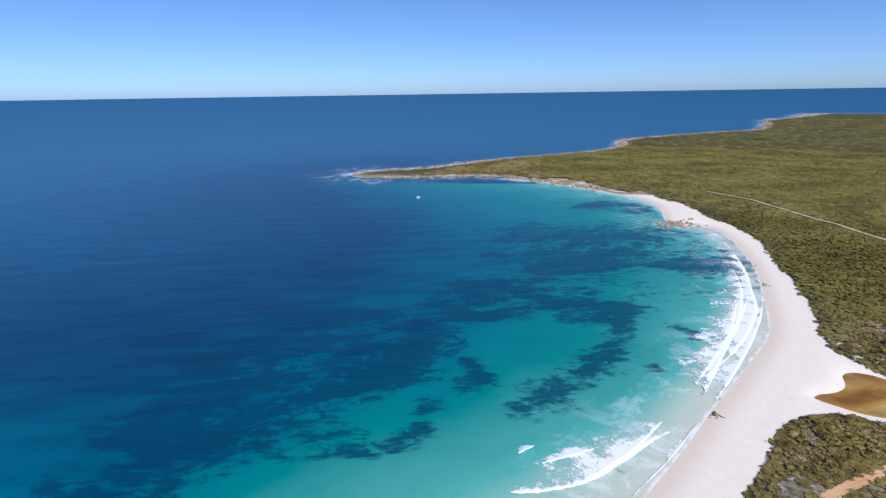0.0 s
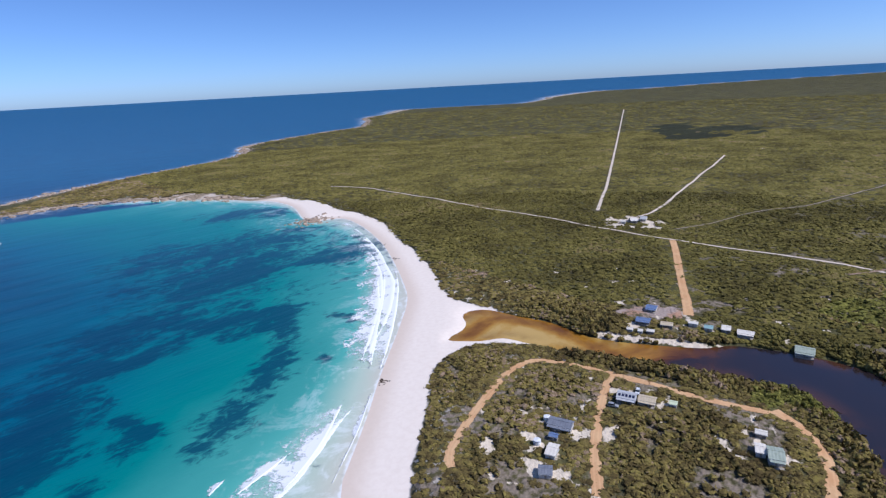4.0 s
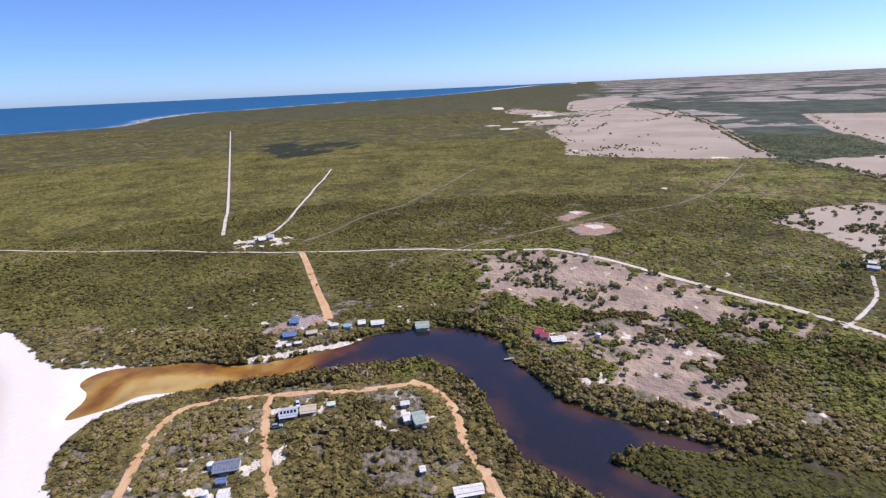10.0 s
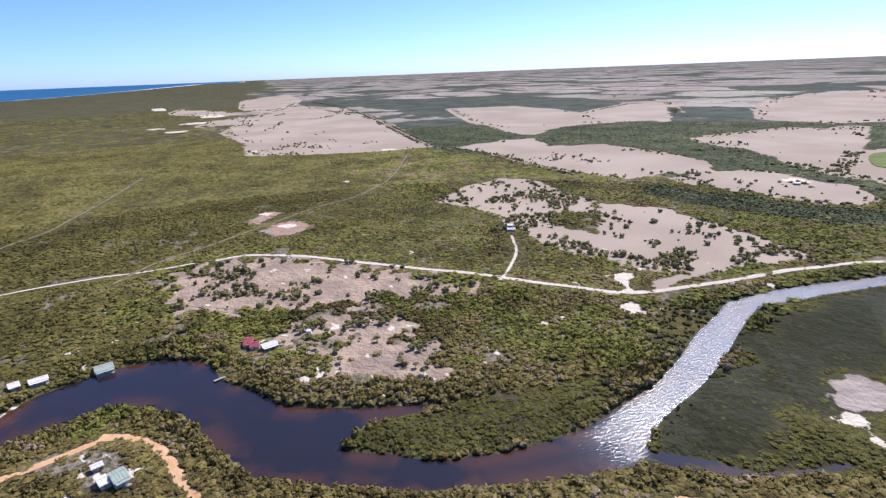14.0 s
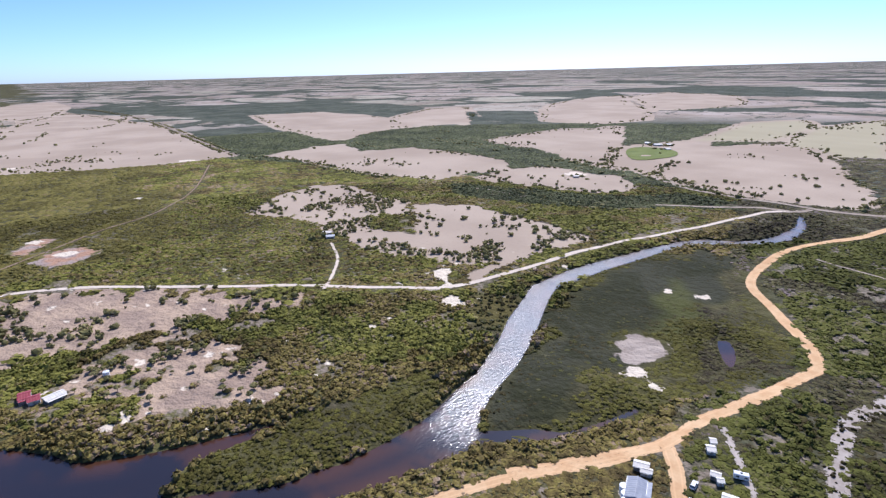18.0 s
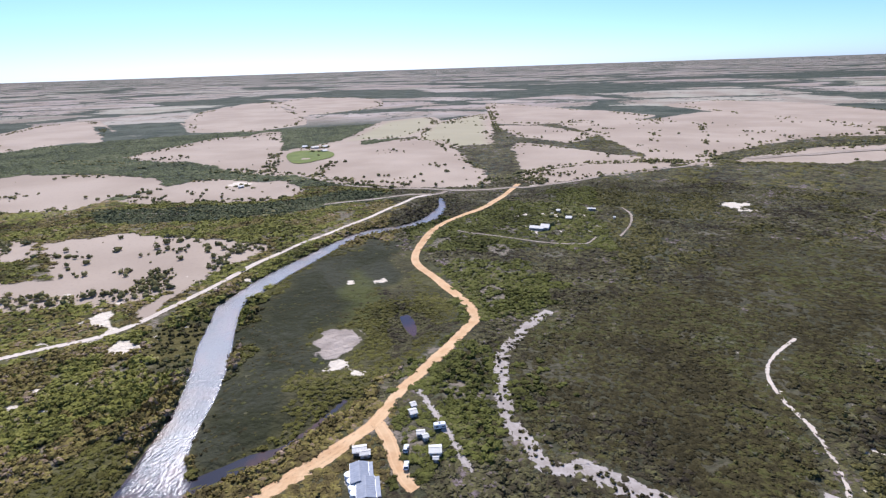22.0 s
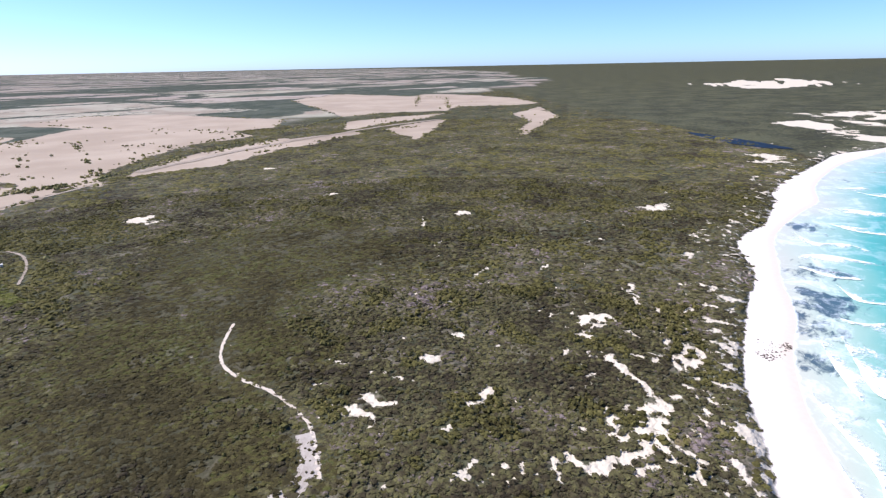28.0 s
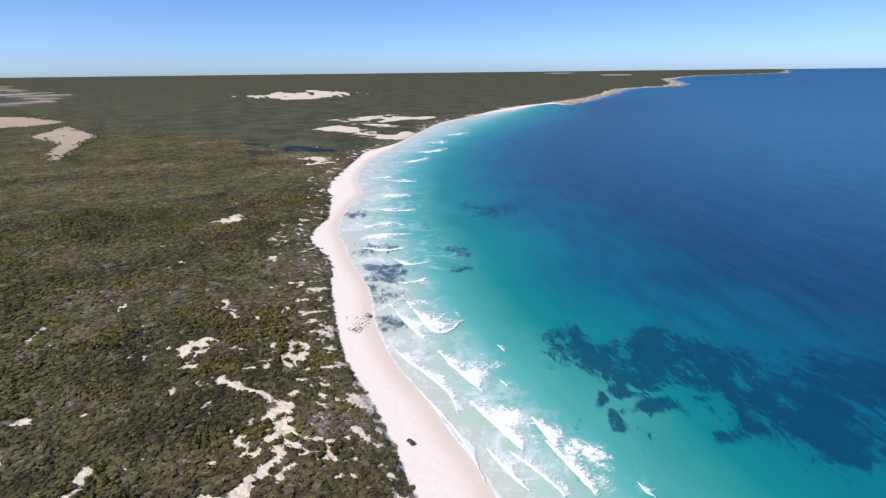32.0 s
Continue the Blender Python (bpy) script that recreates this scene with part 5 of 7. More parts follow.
def land_z(P, sd=None, vd=None, rd=None):
    sd = shore_d(P) if sd is None else sd
    vd = veg_d(P) if vd is None else vd
    rd = river_d(P) if rd is None else rd
    z = np.clip(sd * 0.05, -3, 1.4) + np.clip(vd * 0.12, 0, 1.2) + relief(P) * np.clip(vd / 40, 0, 1)
    bank = np.clip(-rd * 0.25 + 0.05, -1.6, 1.2)
    return np.where(rd > -30, np.minimum(z, np.maximum(bank, -1.6) + np.clip((-rd - 5) / 10, 0, 3)), z)


# ---- ground and water sheets ----
def polar(n_ang, radii):
    a = np.linspace(0, 2 * np.pi, n_ang, endpoint=False)
    P = np.stack([np.outer(radii, np.cos(a)).ravel(), np.outer(radii, np.sin(a)).ravel()], -1)
    i, j = np.meshgrid(np.arange(len(radii) - 1), np.arange(n_ang), indexing="ij")
    k = (j + 1) % n_ang
    F = np.stack([i * n_ang + j, (i + 1) * n_ang + j, (i + 1) * n_ang + k, i * n_ang + k], -1).reshape(-1, 4)
    return P, F


radii = np.concatenate([np.linspace(0.02, 100, 14)[:-1], np.geomspace(100, 2500, 250)[:-1], np.geomspace(2500, 200000, 66)])
P, F4 = polar(1080, radii)
sd, vd, rd = shore_d(P), veg_d(P), river_d(P)
D = np.hypot(P[:, 0], P[:, 1])
keep_land = (sd[F4] > -40).any(1)
co = lay(P[:, 0], P[:, 1], land_z(P, sd, vd, rd) * np.clip(2 - D / 3000, 0.4, 1))
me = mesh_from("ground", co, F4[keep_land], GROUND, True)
vattr(me, "plan", np.column_stack([P, np.zeros(len(P))]))
attr(me, "shore", np.clip(sd, -60, 200))
attr(me, "veg", np.clip(vd, -60, 200))
attr(me, "spot", sandy(P))
attr(me, "thin", thin(P))
attr(me, "east", np.clip((20 - P[:, 0] - 0.25 * P[:, 1]) / 60 + 0.5, 0, 1) * (1 - 0.25 * np.clip((P[:, 1] * -1 - 600) / 600, 0, 1)))
attr(me, "field", field_d(P))
attr(me, "grey", grey_d(P))
attr(me, "earth", best_of(P, [np.array(LINES[n], float) for n in ("clearing", "clearing2", "yard")], 20))
attr(me, "pale_field", soft(best_of(P, [np.array(LINES[n], float) for n in ("f13", "f14")], 40), 20))
attr(me, "pan", best_of(P, GREYS[4:], 30) + (vnoise(P + 77, 6.0, 3) - 0.5) * 9)
attr(me, "low", soft(best_of(P, [smooth(LINES["spit"], 8, True), smooth(LINES["lowland"], 8, True)]), 10))
attr(me, "heath", soft(best_of(P, [smooth(LINES['heath'], 8, True)]), 40))
attr(me, "marsh", soft(best_of(P, [smooth(LINES['marsh'], 8, True)]) + (vnoise(P + 31, 22.0, 4) - 0.5) * 50, 14))
attr(me, "bright", soft(best_of(P, [smooth(LINES["marsh_bright"], 8, True)]) + (vnoise(P + 61, 18.0, 3) - 0.5) * 24, 12))
attr(me, "redmarsh", soft(best_of(P, [smooth(LINES['redmarsh'], 8, True)]), 6))
attr(me, "burnt", soft(burnt_d(P), 30))
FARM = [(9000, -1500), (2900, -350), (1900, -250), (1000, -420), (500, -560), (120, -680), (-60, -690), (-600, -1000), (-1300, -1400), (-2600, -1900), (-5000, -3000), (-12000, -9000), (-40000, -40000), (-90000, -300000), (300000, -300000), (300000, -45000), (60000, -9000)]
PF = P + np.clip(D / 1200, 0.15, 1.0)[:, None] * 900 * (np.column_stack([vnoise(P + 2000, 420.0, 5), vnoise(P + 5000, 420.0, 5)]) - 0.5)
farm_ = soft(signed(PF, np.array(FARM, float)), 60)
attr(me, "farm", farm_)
attr(me, "farmopen", farm_ * np.clip((D - 1500) / 300, 0, 1))
rocky = np.clip(1 - np.abs(sd) / 26, 0, 1) * ((P[:, 1] > 640) & (D > 800) | (D > 2900) & (P[:, 0] < 0))
zone_ = (P[:, 1] > 640) & (D > 800) | (D > 2900) & (P[:, 0] < 0)
attr(me, "rock", np.maximum(np.clip(rocky * 2, 0, 1), np.clip((8 - vd) / 8, 0, 1) * zone_))
ground = tagged(new("ground", me), "scrub-covered coastal country with white sand and pale paddocks", "ground", kind="structure")

# the sea
keep_sea = (sd[F4] < 12).any(1)
pale_ring = np.vstack([smooth(LINES['pale_w'])[::-1], smooth(LINES['pale_e'])])
deep_ring = np.vstack([smooth(LINES['deep_w'])[::-1], smooth(LINES['deep_e'])])
dp, dd, ds = dist(P, pale_ring, False, 600), dist(P, deep_ring, False, 600), np.abs(sd)
land_tail = [(-3500, -1500), (0, -5000), (3000, 0)]
pale_poly = np.vstack([pale_ring, land_tail])
deep_poly = np.vstack([deep_ring, land_tail])
in_pale, in_deep = inside(P, pale_poly), inside(P, deep_poly)
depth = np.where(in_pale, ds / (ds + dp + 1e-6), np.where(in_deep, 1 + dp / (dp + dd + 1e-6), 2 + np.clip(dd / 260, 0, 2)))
near_rock = (D > 1500) & ~in_deep
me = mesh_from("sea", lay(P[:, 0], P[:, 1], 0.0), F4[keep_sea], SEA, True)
vattr(me, "plan", np.column_stack([P, np.zeros(len(P))]))
attr(me, "shore", np.clip(sd, -200, 60))
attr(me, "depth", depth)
weed = np.full(len(P), -1.0)
PW = P + 34 * (np.column_stack([vnoise(P + 500, 22.0), vnoise(P + 900, 22.0)]) - 0.5)
for n in ('weed_w', 'weed_s', 'weed_e'):
    for x, y, r in SPOTS[n]:
        weed = np.maximum(weed, 1 - (np.hypot(PW[:, 0] - x, PW[:, 1] - y) / (r * (2.1 if r > 30 else 1.6))) ** 2)
for n, w in WEED_LINES.items():
    weed = np.maximum(weed, 1.25 - (dist(P, smooth(LINES[n], 5), False, 200) / w))
attr(me, "weed", np.clip(weed, -1, 1))
outer = dist(P, smooth(LINES['shore_w'][23:]), False, 200)
ocean = (D > 900) & (P[:, 1] > 700) & ~in_deep & (dd > 60) | (D > 2900) & (P[:, 0] < 0)
attr(me, "wash", np.clip(1.3 + sd / np.where((P[:, 0] < 0) & (D > 380), 75, 42), 0, 1) * np.clip(-sd / 4, 0, 1) * (D < 1500) * np.where(P[:, 0] > 0, 0.8, 1.0))
attr(me, "surf", np.maximum(np.clip(1.25 + sd / np.clip(D * 0.012, 14, 60), 0, 1) * ocean, np.clip(1.35 - outer / np.clip(D * 0.014, 14, 60), 0, 1) * (sd < 2)))
sea = tagged(new("sea", me), "clear turquoise bay deepening to dark blue ocean", "sea", kind="structure")

# the river
keep_river = (rd[F4] > -5).any(1)
used = np.unique(F4[keep_river])
remap = np.full(len(P), -1)
remap[used] = np.arange(len(used))
RP = P[used]
me = mesh_from("river", lay(RP[:, 0], RP[:, 1], 0.12), remap[F4[keep_river]], RIVER, True)
vattr(me, "plan", np.column_stack([RP, np.zeros(len(RP))]))
attr(me, "bank", rd[used])
attr(me, "channel", np.clip(1.5 - dist(RP, smooth(LINES['channel'], 4), False, 30) / 5, 0, 1))
mouth_c = np.array([(215, 208), (235, 180), (250, 140)])
attr(me, "mouth", np.clip(1.15 - dist(RP, mouth_c) / 75, 0, 1))
attr(me, "chop", np.clip((-105 - RP[:, 1] + 0.25 * (RP[:, 0] - 130)) / 120, 0.05, 0.8) * np.clip(0.6 + signed(RP, river_ring) / 5, 0.03, 1))
river = tagged(new("river", me), "dark tannin-stained river with an amber sandy mouth", "river", kind="structure")


# ---- roads and tracks ----
def resample(line, step):
    L = np.asarray(line, float)
    c = np.concatenate([[0], np.cumsum(np.hypot(*np.diff(L, axis=0).T))])
    t = np.linspace(0, c[-1], max(3, int(c[-1] / step)))
    return np.stack([np.interp(t, c, L[:, 0]), np.interp(t, c, L[:, 1])], -1)


def ribbon(name, line, width, mat, label, cat="road"):
    L = resample(line, 3.0 if np.hypot(*line[0]) < 500 else 8.0)
    t = np.gradient(L, axis=0)
    t /= np.linalg.norm(t, axis=1)[:, None] + 1e-9
    n = np.stack([-t[:, 1], t[:, 0]], -1)
    cols = np.linspace(-0.5, 0.5, 7)
    w = (width + 2.0) * (0.88 + 0.24 * vnoise(L, 25.0))[:, None, None]
    Q = (L[:, None, :] + n[:, None, :] * (cols[None, :, None] * w)).reshape(-1, 2)
    d = np.hypot(Q[:, 0], Q[:, 1])
    z = land_z(Q) + 0.10 + np.clip((d - 250) * 0.0008, 0, 1.5)
    i, j = np.meshgrid(np.arange(len(L) - 1), np.arange(6), indexing="ij")
    f = np.stack([i * 7 + j, i * 7 + j + 1, (i + 1) * 7 + j + 1, (i + 1) * 7 + j], -1).reshape(-1, 4)
    me = mesh_from(name, lay(Q[:, 0], Q[:, 1], z), f, mat, True)
    attr(me, "edge", ((0.5 - np.abs(cols))[None, :] * w[:, :, 0]).ravel())
    return tagged(new(name, me), label, cat, kind="structure")


ROAD_LOOK = {
    'loop_road': (RED_GRAVEL, "orange gravel lane looping through coastal scrub"), 'mid_road': (RED_GRAVEL, "orange gravel lane past the holiday houses"),
    'east_road': (RED_GRAVEL, "orange gravel lane curving above the river"), 'orange_road': (ORANGE, "wide orange gravel road winding along the river"),
    'orange_w': (ORANGE, "orange gravel lane half hidden by scrub"), 'spur': (ORANGE, "orange gravel side lane between shacks"),
    'white_w': (WHITE_ROAD, "narrow pale limestone track through the scrub"), 'white_e': (WHITE_ROAD, "pale limestone road beside the river"),
    'access': (RED_GRAVEL, "straight orange gravel access road"), 'firebreak': (WHITE_ROAD, "straight pale sandy firebreak"),
    'track_n': (WHITE_ROAD, "pale sandy track to a quarry"), 'track_c': (EARTH_TRACK, "dull earth track through scrub"),
    'track_d': (DULL_TRACK, "faint earth track through scrub"), 'farm_track': (WHITE_ROAD, "earth track up to a shed"),
    'path_lodge': (DULL_TRACK, "sandy drive to the farm lodge"), 'path_lodge2': (DULL_TRACK, "sandy drive behind the lodge"),
    'sand_creek': (GREY_SAND, "dry creek bed of grey sand dotted with bushes"), 'top_link': (RED_GRAVEL, "narrow orange lane along the river bank"),
    'thin_path': (WHITE_ROAD, "thin sandy footpath over the heath"), 'fence_track': (GREY_SAND, "straight narrow grey track"),
    'farm_road': (DULL_TRACK, "earth road along the paddocks"), 'farm_lane': (DULL_TRACK, "pale earth lane through farm woodland"), 'belt_road': (DULL_TRACK, "pale road between two rows of trees"), 'far_road': (DULL_TRACK, "far straight earth road reserve")}
for n, (mat, label) in ROAD_LOOK.items():
    cat = "track" if ROADS[n] < 4.3 and mat not in (ORANGE, RED_GRAVEL) else "road"
    ribbon(cat if mat is not GREY_SAND or n in ('thin_path', 'fence_track') else "creek_bed", ROAD_LINES[n], ROADS[n], mat, label, cat)

# ---- surf ----
for n, w in WAVES.items():
    L = smooth(LINES[n], 2.0)
    t = np.gradient(L, axis=0)
    t /= np.linalg.norm(t, axis=1)[:, None] + 1e-9
    nn = np.stack([-t[:, 1], t[:, 0]], -1)
    mid_ = L[len(L) // 2]
    s = shore_d(np.vstack([mid_ + nn[len(L) // 2] * 4, mid_ - nn[len(L) // 2] * 4]))
    nn = nn if s[0] < s[1] else -nn
    steps = np.array([-0.05, 0.0, 0.15, 0.5, 0.95, 1.5])
    fo = np.array([0.0, 1.5, 0.95, 0.62, 0.38, 0.0])
    taper = np.sin(np.linspace(0.35, np.pi - 0.35, len(L)))
    Q = (L[:, None, :] + nn[:, None, :] * (steps[None, :, None] * w * taper[:, None, None])).reshape(-1, 2)
    zz = np.tile([0.15, 0.7, 0.6, 0.4, 0.2, 0.1], len(L))
    i, j = np.meshgrid(np.arange(len(L) - 1), np.arange(5), indexing="ij")
    f = np.stack([i * 6 + j, i * 6 + j + 1, (i + 1) * 6 + j + 1, (i + 1) * 6 + j], -1).reshape(-1, 4)
    me = mesh_from("breaking_wave", lay(Q[:, 0], Q[:, 1], zz), f, FOAM, True)
    vattr(me, "plan", np.column_stack([Q, np.zeros(len(Q))]))
    attr(me, "foam", (fo[None, :] * taper[:, None]).ravel())
    tagged(new("breaking_wave", me), "white foaming wave breaking on the beach", "wave", group="waves along the beach")


# ---- buildings, vehicles and small things ----
def add_box(bm, x0, y0, z0, x1, y1, z1, bev=0.0):
    vs = [bm.verts.new(p) for p in ((x0, y0, z0), (x1, y0, z0), (x1, y1, z0), (x0, y1, z0), (x0, y0, z1), (x1, y0, z1), (x1, y1, z1), (x0, y1, z1))]
    fs = [bm.faces.new([vs[i] for i in f]) for f in ((3, 2, 1, 0), (4, 5, 6, 7), (0, 1, 5, 4), (1, 2, 6, 5), (2, 3, 7, 6), (3, 0, 4, 7))]
    if bev:
        bmesh.ops.bevel(bm, geom=list({e for f in fs for e in f.edges}), offset=bev, segments=1, affect="EDGES")
    return vs


def box(x0, y0, z0, x1, y1, z1, bev=0.0):
    bm = bmesh.new()
    add_box(bm, x0, y0, z0, x1, y1, z1, bev)
    return bm


def part(name, bm, material, parent, label=""):
    """One mesh under a thing or a part."""
    me = bpy.data.meshes.new(name)
    bm.normal_update()
    bm.to_mesh(me)
    bm.free()
    me.materials.append(material)
    ob = new(name, me)
    ob.parent = parent
    if label:
        ob["label"] = label
    return ob


def paint(name, a, b, rough=0.5, spec=0.3, metal=0.0):
    m = plain(name, a, b, 0.6, rough, spec)
    m.node_tree.nodes["Principled BSDF"].inputs["Metallic"].default_value = metal
    return m


ROOFS = {
    'white': paint("white_sheet_roof", (0.76, 0.70, 0.60), (0.66, 0.60, 0.51), 0.75), 'slate': paint("slate_blue_roof", (0.16, 0.17, 0.20), (0.21, 0.22, 0.25), 0.55),
    'grey': paint("weathered_zinc_roof", (0.42, 0.42, 0.42), (0.52, 0.51, 0.50), 0.5), 'blue': paint("blue_sheet_roof", (0.12, 0.17, 0.30), (0.16, 0.22, 0.36), 0.5),
    'beige': paint("beige_sheet_roof", (0.52, 0.42, 0.28), (0.58, 0.48, 0.33), 0.6), 'lime': paint("pale_lime_roof", (0.58, 0.62, 0.38), (0.64, 0.68, 0.46), 0.6),
    'green': paint("pale_green_roof", (0.30, 0.34, 0.26), (0.38, 0.42, 0.34), 0.55), 'teal': paint("teal_sheet_roof", (0.24, 0.38, 0.38), (0.32, 0.46, 0.45), 0.55),
    'zinc': paint("grey_ribbed_zinc_roof", (0.24, 0.25, 0.28), (0.30, 0.31, 0.34), 0.55), 'red': paint("red_sheet_roof", (0.28, 0.045, 0.06), (0.34, 0.07, 0.08), 0.6), 'cream': paint("cream_sheet_roof", (0.68, 0.63, 0.52), (0.74, 0.69, 0.58), 0.6)}
ROOFS['solar'], ROOFS['bluewhite'] = ROOFS['grey'], ROOFS['blue']
ROOF_WORDS = {'white': "white", 'slate': "slate-grey", 'grey': "weathered grey", 'blue': "blue", 'beige': "beige", 'lime': "pale lime", 'green': "pale green", 'teal': "teal",
              'red': "red", 'zinc': "grey zinc", 'cream': "cream", 'solar': "grey solar-panelled", 'bluewhite': "blue and white"}
WALL_A = paint("painted_fibro", (0.50, 0.47, 0.42), (0.58, 0.55, 0.50), 0.8)
WALL_B = paint("dark_weatherboard", (0.16, 0.14, 0.13), (0.22, 0.20, 0.18), 0.8)
GLASS = paint("window_glass", (0.03, 0.04, 0.05), (0.05, 0.06, 0.07), 0.08, 0.6)
TIMBER = paint("grey_timber", (0.30, 0.26, 0.21), (0.40, 0.35, 0.29), 0.85)
STEEL = paint("galvanised_steel", (0.55, 0.55, 0.55), (0.65, 0.65, 0.64), 0.45, 0.5, 0.3)
PANEL = paint("solar_panel_blue", (0.015, 0.02, 0.05), (0.025, 0.03, 0.07), 0.15, 0.6)
RUBBER = paint("tyre_rubber", (0.02, 0.02, 0.02), (0.03, 0.03, 0.03), 0.9)
WHITE_PAINT = paint("white_paint", (0.78, 0.78, 0.77), (0.70, 0.70, 0.69), 0.4)
ROCK = plain("granite", (0.26, 0.19, 0.13), (0.46, 0.36, 0.27), 0.25, 0.9, 0.2, 0.4)
TRUNK = plain("bark", (0.14, 0.11, 0.08), (0.22, 0.18, 0.14), 1.5, 0.9, 0.1, 0.1)


def ground_at(x, y):
    return float(land_z(np.array([[x, y]]))[0])


def base(name, x, y, turn, z=0.0):
    """An Empty on the ground for a thing."""
    ob = new(name)
    p = lay(np.array([x]), np.array([y]), ground_at(x, y) + z)[0]
    ob.matrix_world = pose(p[0], p[1], p[2], 0, 0, turn)
    return ob


def gable(w, d, z, rise, over):
    """A pitched sheet roof with a ridge along x: one skin with ribs and thickness."""
    bm = bmesh.new()
    hw, hd, t = w / 2 + over, d / 2 + over, 0.12
    n = max(6, int(w / 0.45)) // 2 * 2
    drop = rise * over / (d / 2)
    rows = []
    for y, zz in ((-hd, z - drop), (0, z + rise), (hd, z - drop)):
        rows.append([bm.verts.new((-hw + 2 * hw * i / n, y, zz + (0.06 if i % 2 else 0.0))) for i in range(n + 1)])
    for y, zz in ((hd, z - drop - t), (0, z + rise - t), (-hd, z - drop - t)):
        rows.append([bm.verts.new((-hw + 2 * hw * i / n, y, zz)) for i in range(n + 1)])
    for k in range(6):
        A, B = rows[k], rows[(k + 1) % 6]
        for i in range(n):
            bm.faces.new((A[i], A[i + 1], B[i + 1], B[i]))
    for i in (0, n):
        q = [r[i] for r in rows]
        bm.faces.new((q[0], q[1], q[4], q[5]))
        bm.faces.new((q[1], q[2], q[3], q[4]))
    bmesh.ops.recalc_face_normals(bm, faces=list(bm.faces))
    return bm


def house(x, y, turn, w, d, h, style, i):
    big, mid = w * d > 38, w * d > 16
    kind = "house" if big else "cabin" if mid else "shed"
    words = ROOF_WORDS[style]
    top = base(kind, x, y, turn)
    tagged(top, {"house": f"holiday house with {words} metal roof among scrub", "cabin": f"small cabin with {words} metal roof in the scrub",
                 "shed": f"small shed with {words} roof on sandy ground"}[kind], "house" if big else kind, group="buildings of the settlement")
    w_, d_, h = w - 0.7, d - 0.7, max(1.95, h * 0.86)
    wall = WALL_B if i % 3 == 1 else WALL_A
    rise = min(1.3, d * 0.12)
    part("floor_slab", box(-w_ / 2 - 0.1, -d_ / 2 - 0.1, -0.6, w_ / 2 + 0.1, d_ / 2 + 0.1, 0.18), TIMBER, top)
    for nm, b in (("front", (-w_ / 2, -d_ / 2, w_ / 2, -d_ / 2 + 0.12)), ("back", (-w_ / 2, d_ / 2 - 0.12, w_ / 2, d_ / 2)),
                  ("side", (-w_ / 2, -d_ / 2 + 0.12, -w_ / 2 + 0.12, d_ / 2 - 0.12)), ("side", (w_ / 2 - 0.12, -d_ / 2 + 0.12, w_ / 2, d_ / 2 - 0.12))):
        part("wall", box(b[0], b[1], 0.18, b[2], b[3], h), wall, top)
    for sx in (-1, 1):
        bm = bmesh.new()
        xa = sx * (w_ / 2 - 0.06)
        a = [bm.verts.new(v) for v in ((xa - 0.05, -d_ / 2, h), (xa - 0.05, d_ / 2, h), (xa - 0.05, 0, h + rise * 0.93))]
        b = [bm.verts.new((v.co.x + 0.1, v.co.y, v.co.z)) for v in a]
        bm.faces.new(a[::-1]), bm.faces.new(b)
        for k in range(3):
            bm.faces.new((a[k], a[(k + 1) % 3], b[(k + 1) % 3], b[k]))
        part("gable_end", bm, wall, top)
    roof = part("roof", gable(w_, d_, h, rise, 0.35), ROOFS[style], top, f"{words} ribbed sheet-metal roof")
    part("ridge_cap", box(-w_ / 2 - 0.38, -0.14, h + rise + 0.02, w_ / 2 + 0.38, 0.14, h + rise + 0.11), ROOFS[style], roof)
    for sgn in (-1, 1):
        ye = sgn * (d_ / 2 + 0.4)
        part("gutter", box(-w_ / 2 - 0.35, min(ye, ye + 0.1 * sgn), h - 0.32, w_ / 2 + 0.35, max(ye, ye + 0.1 * sgn), h - 0.2), STEEL, roof)
    n = max(1, int(w_ / 2.6))
    for k in range(n):
        xc = -w_ / 2 + (k + 0.5) * w_ / n
        for sgn in (-1, 1):
            yf = sgn * d_ / 2
            if k == n // 2 and sgn < 0:
                door = part("door", box(xc - 0.42, yf - 0.05, 0.18, xc + 0.42, yf + 0.01, min(2.15, h - 0.1)), TIMBER, top, "grey timber door")
                part("handle", box(xc + 0.28, yf - 0.10, 1.05, xc + 0.34, yf - 0.05, 1.2), STEEL, door)
                continue
            win = part("window", box(xc - 0.65, min(yf, yf + 0.06 * sgn), 0.95, xc + 0.65, max(yf, yf + 0.06 * sgn), min(2.0, h - 0.15)), WHITE_PAINT, top)
            part("pane", box(xc - 0.57, min(yf + 0.06 * sgn, yf + 0.08 * sgn), 1.03, xc + 0.57, max(yf + 0.06 * sgn, yf + 0.08 * sgn), min(1.92, h - 0.23)), GLASS, win)
    if big:
        ver = part("veranda", box(-w_ / 2, -d_ / 2 - 2.0, h - 0.30, w_ / 2, -d_ / 2 - 0.55, h - 0.20), ROOFS[style], top)
        for k in range(4):
            xc = -w_ / 2 + 0.1 + k * (w_ - 0.2) / 3
            part("post", box(xc - 0.06, -d_ / 2 - 1.95, -0.3, xc + 0.06, -d_ / 2 - 1.83, h - 0.30), TIMBER, ver)
        part("deck", box(-w_ / 2, -d_ / 2 - 2.0, -0.4, w_ / 2, -d_ / 2 - 0.12, 0.15), TIMBER, top)
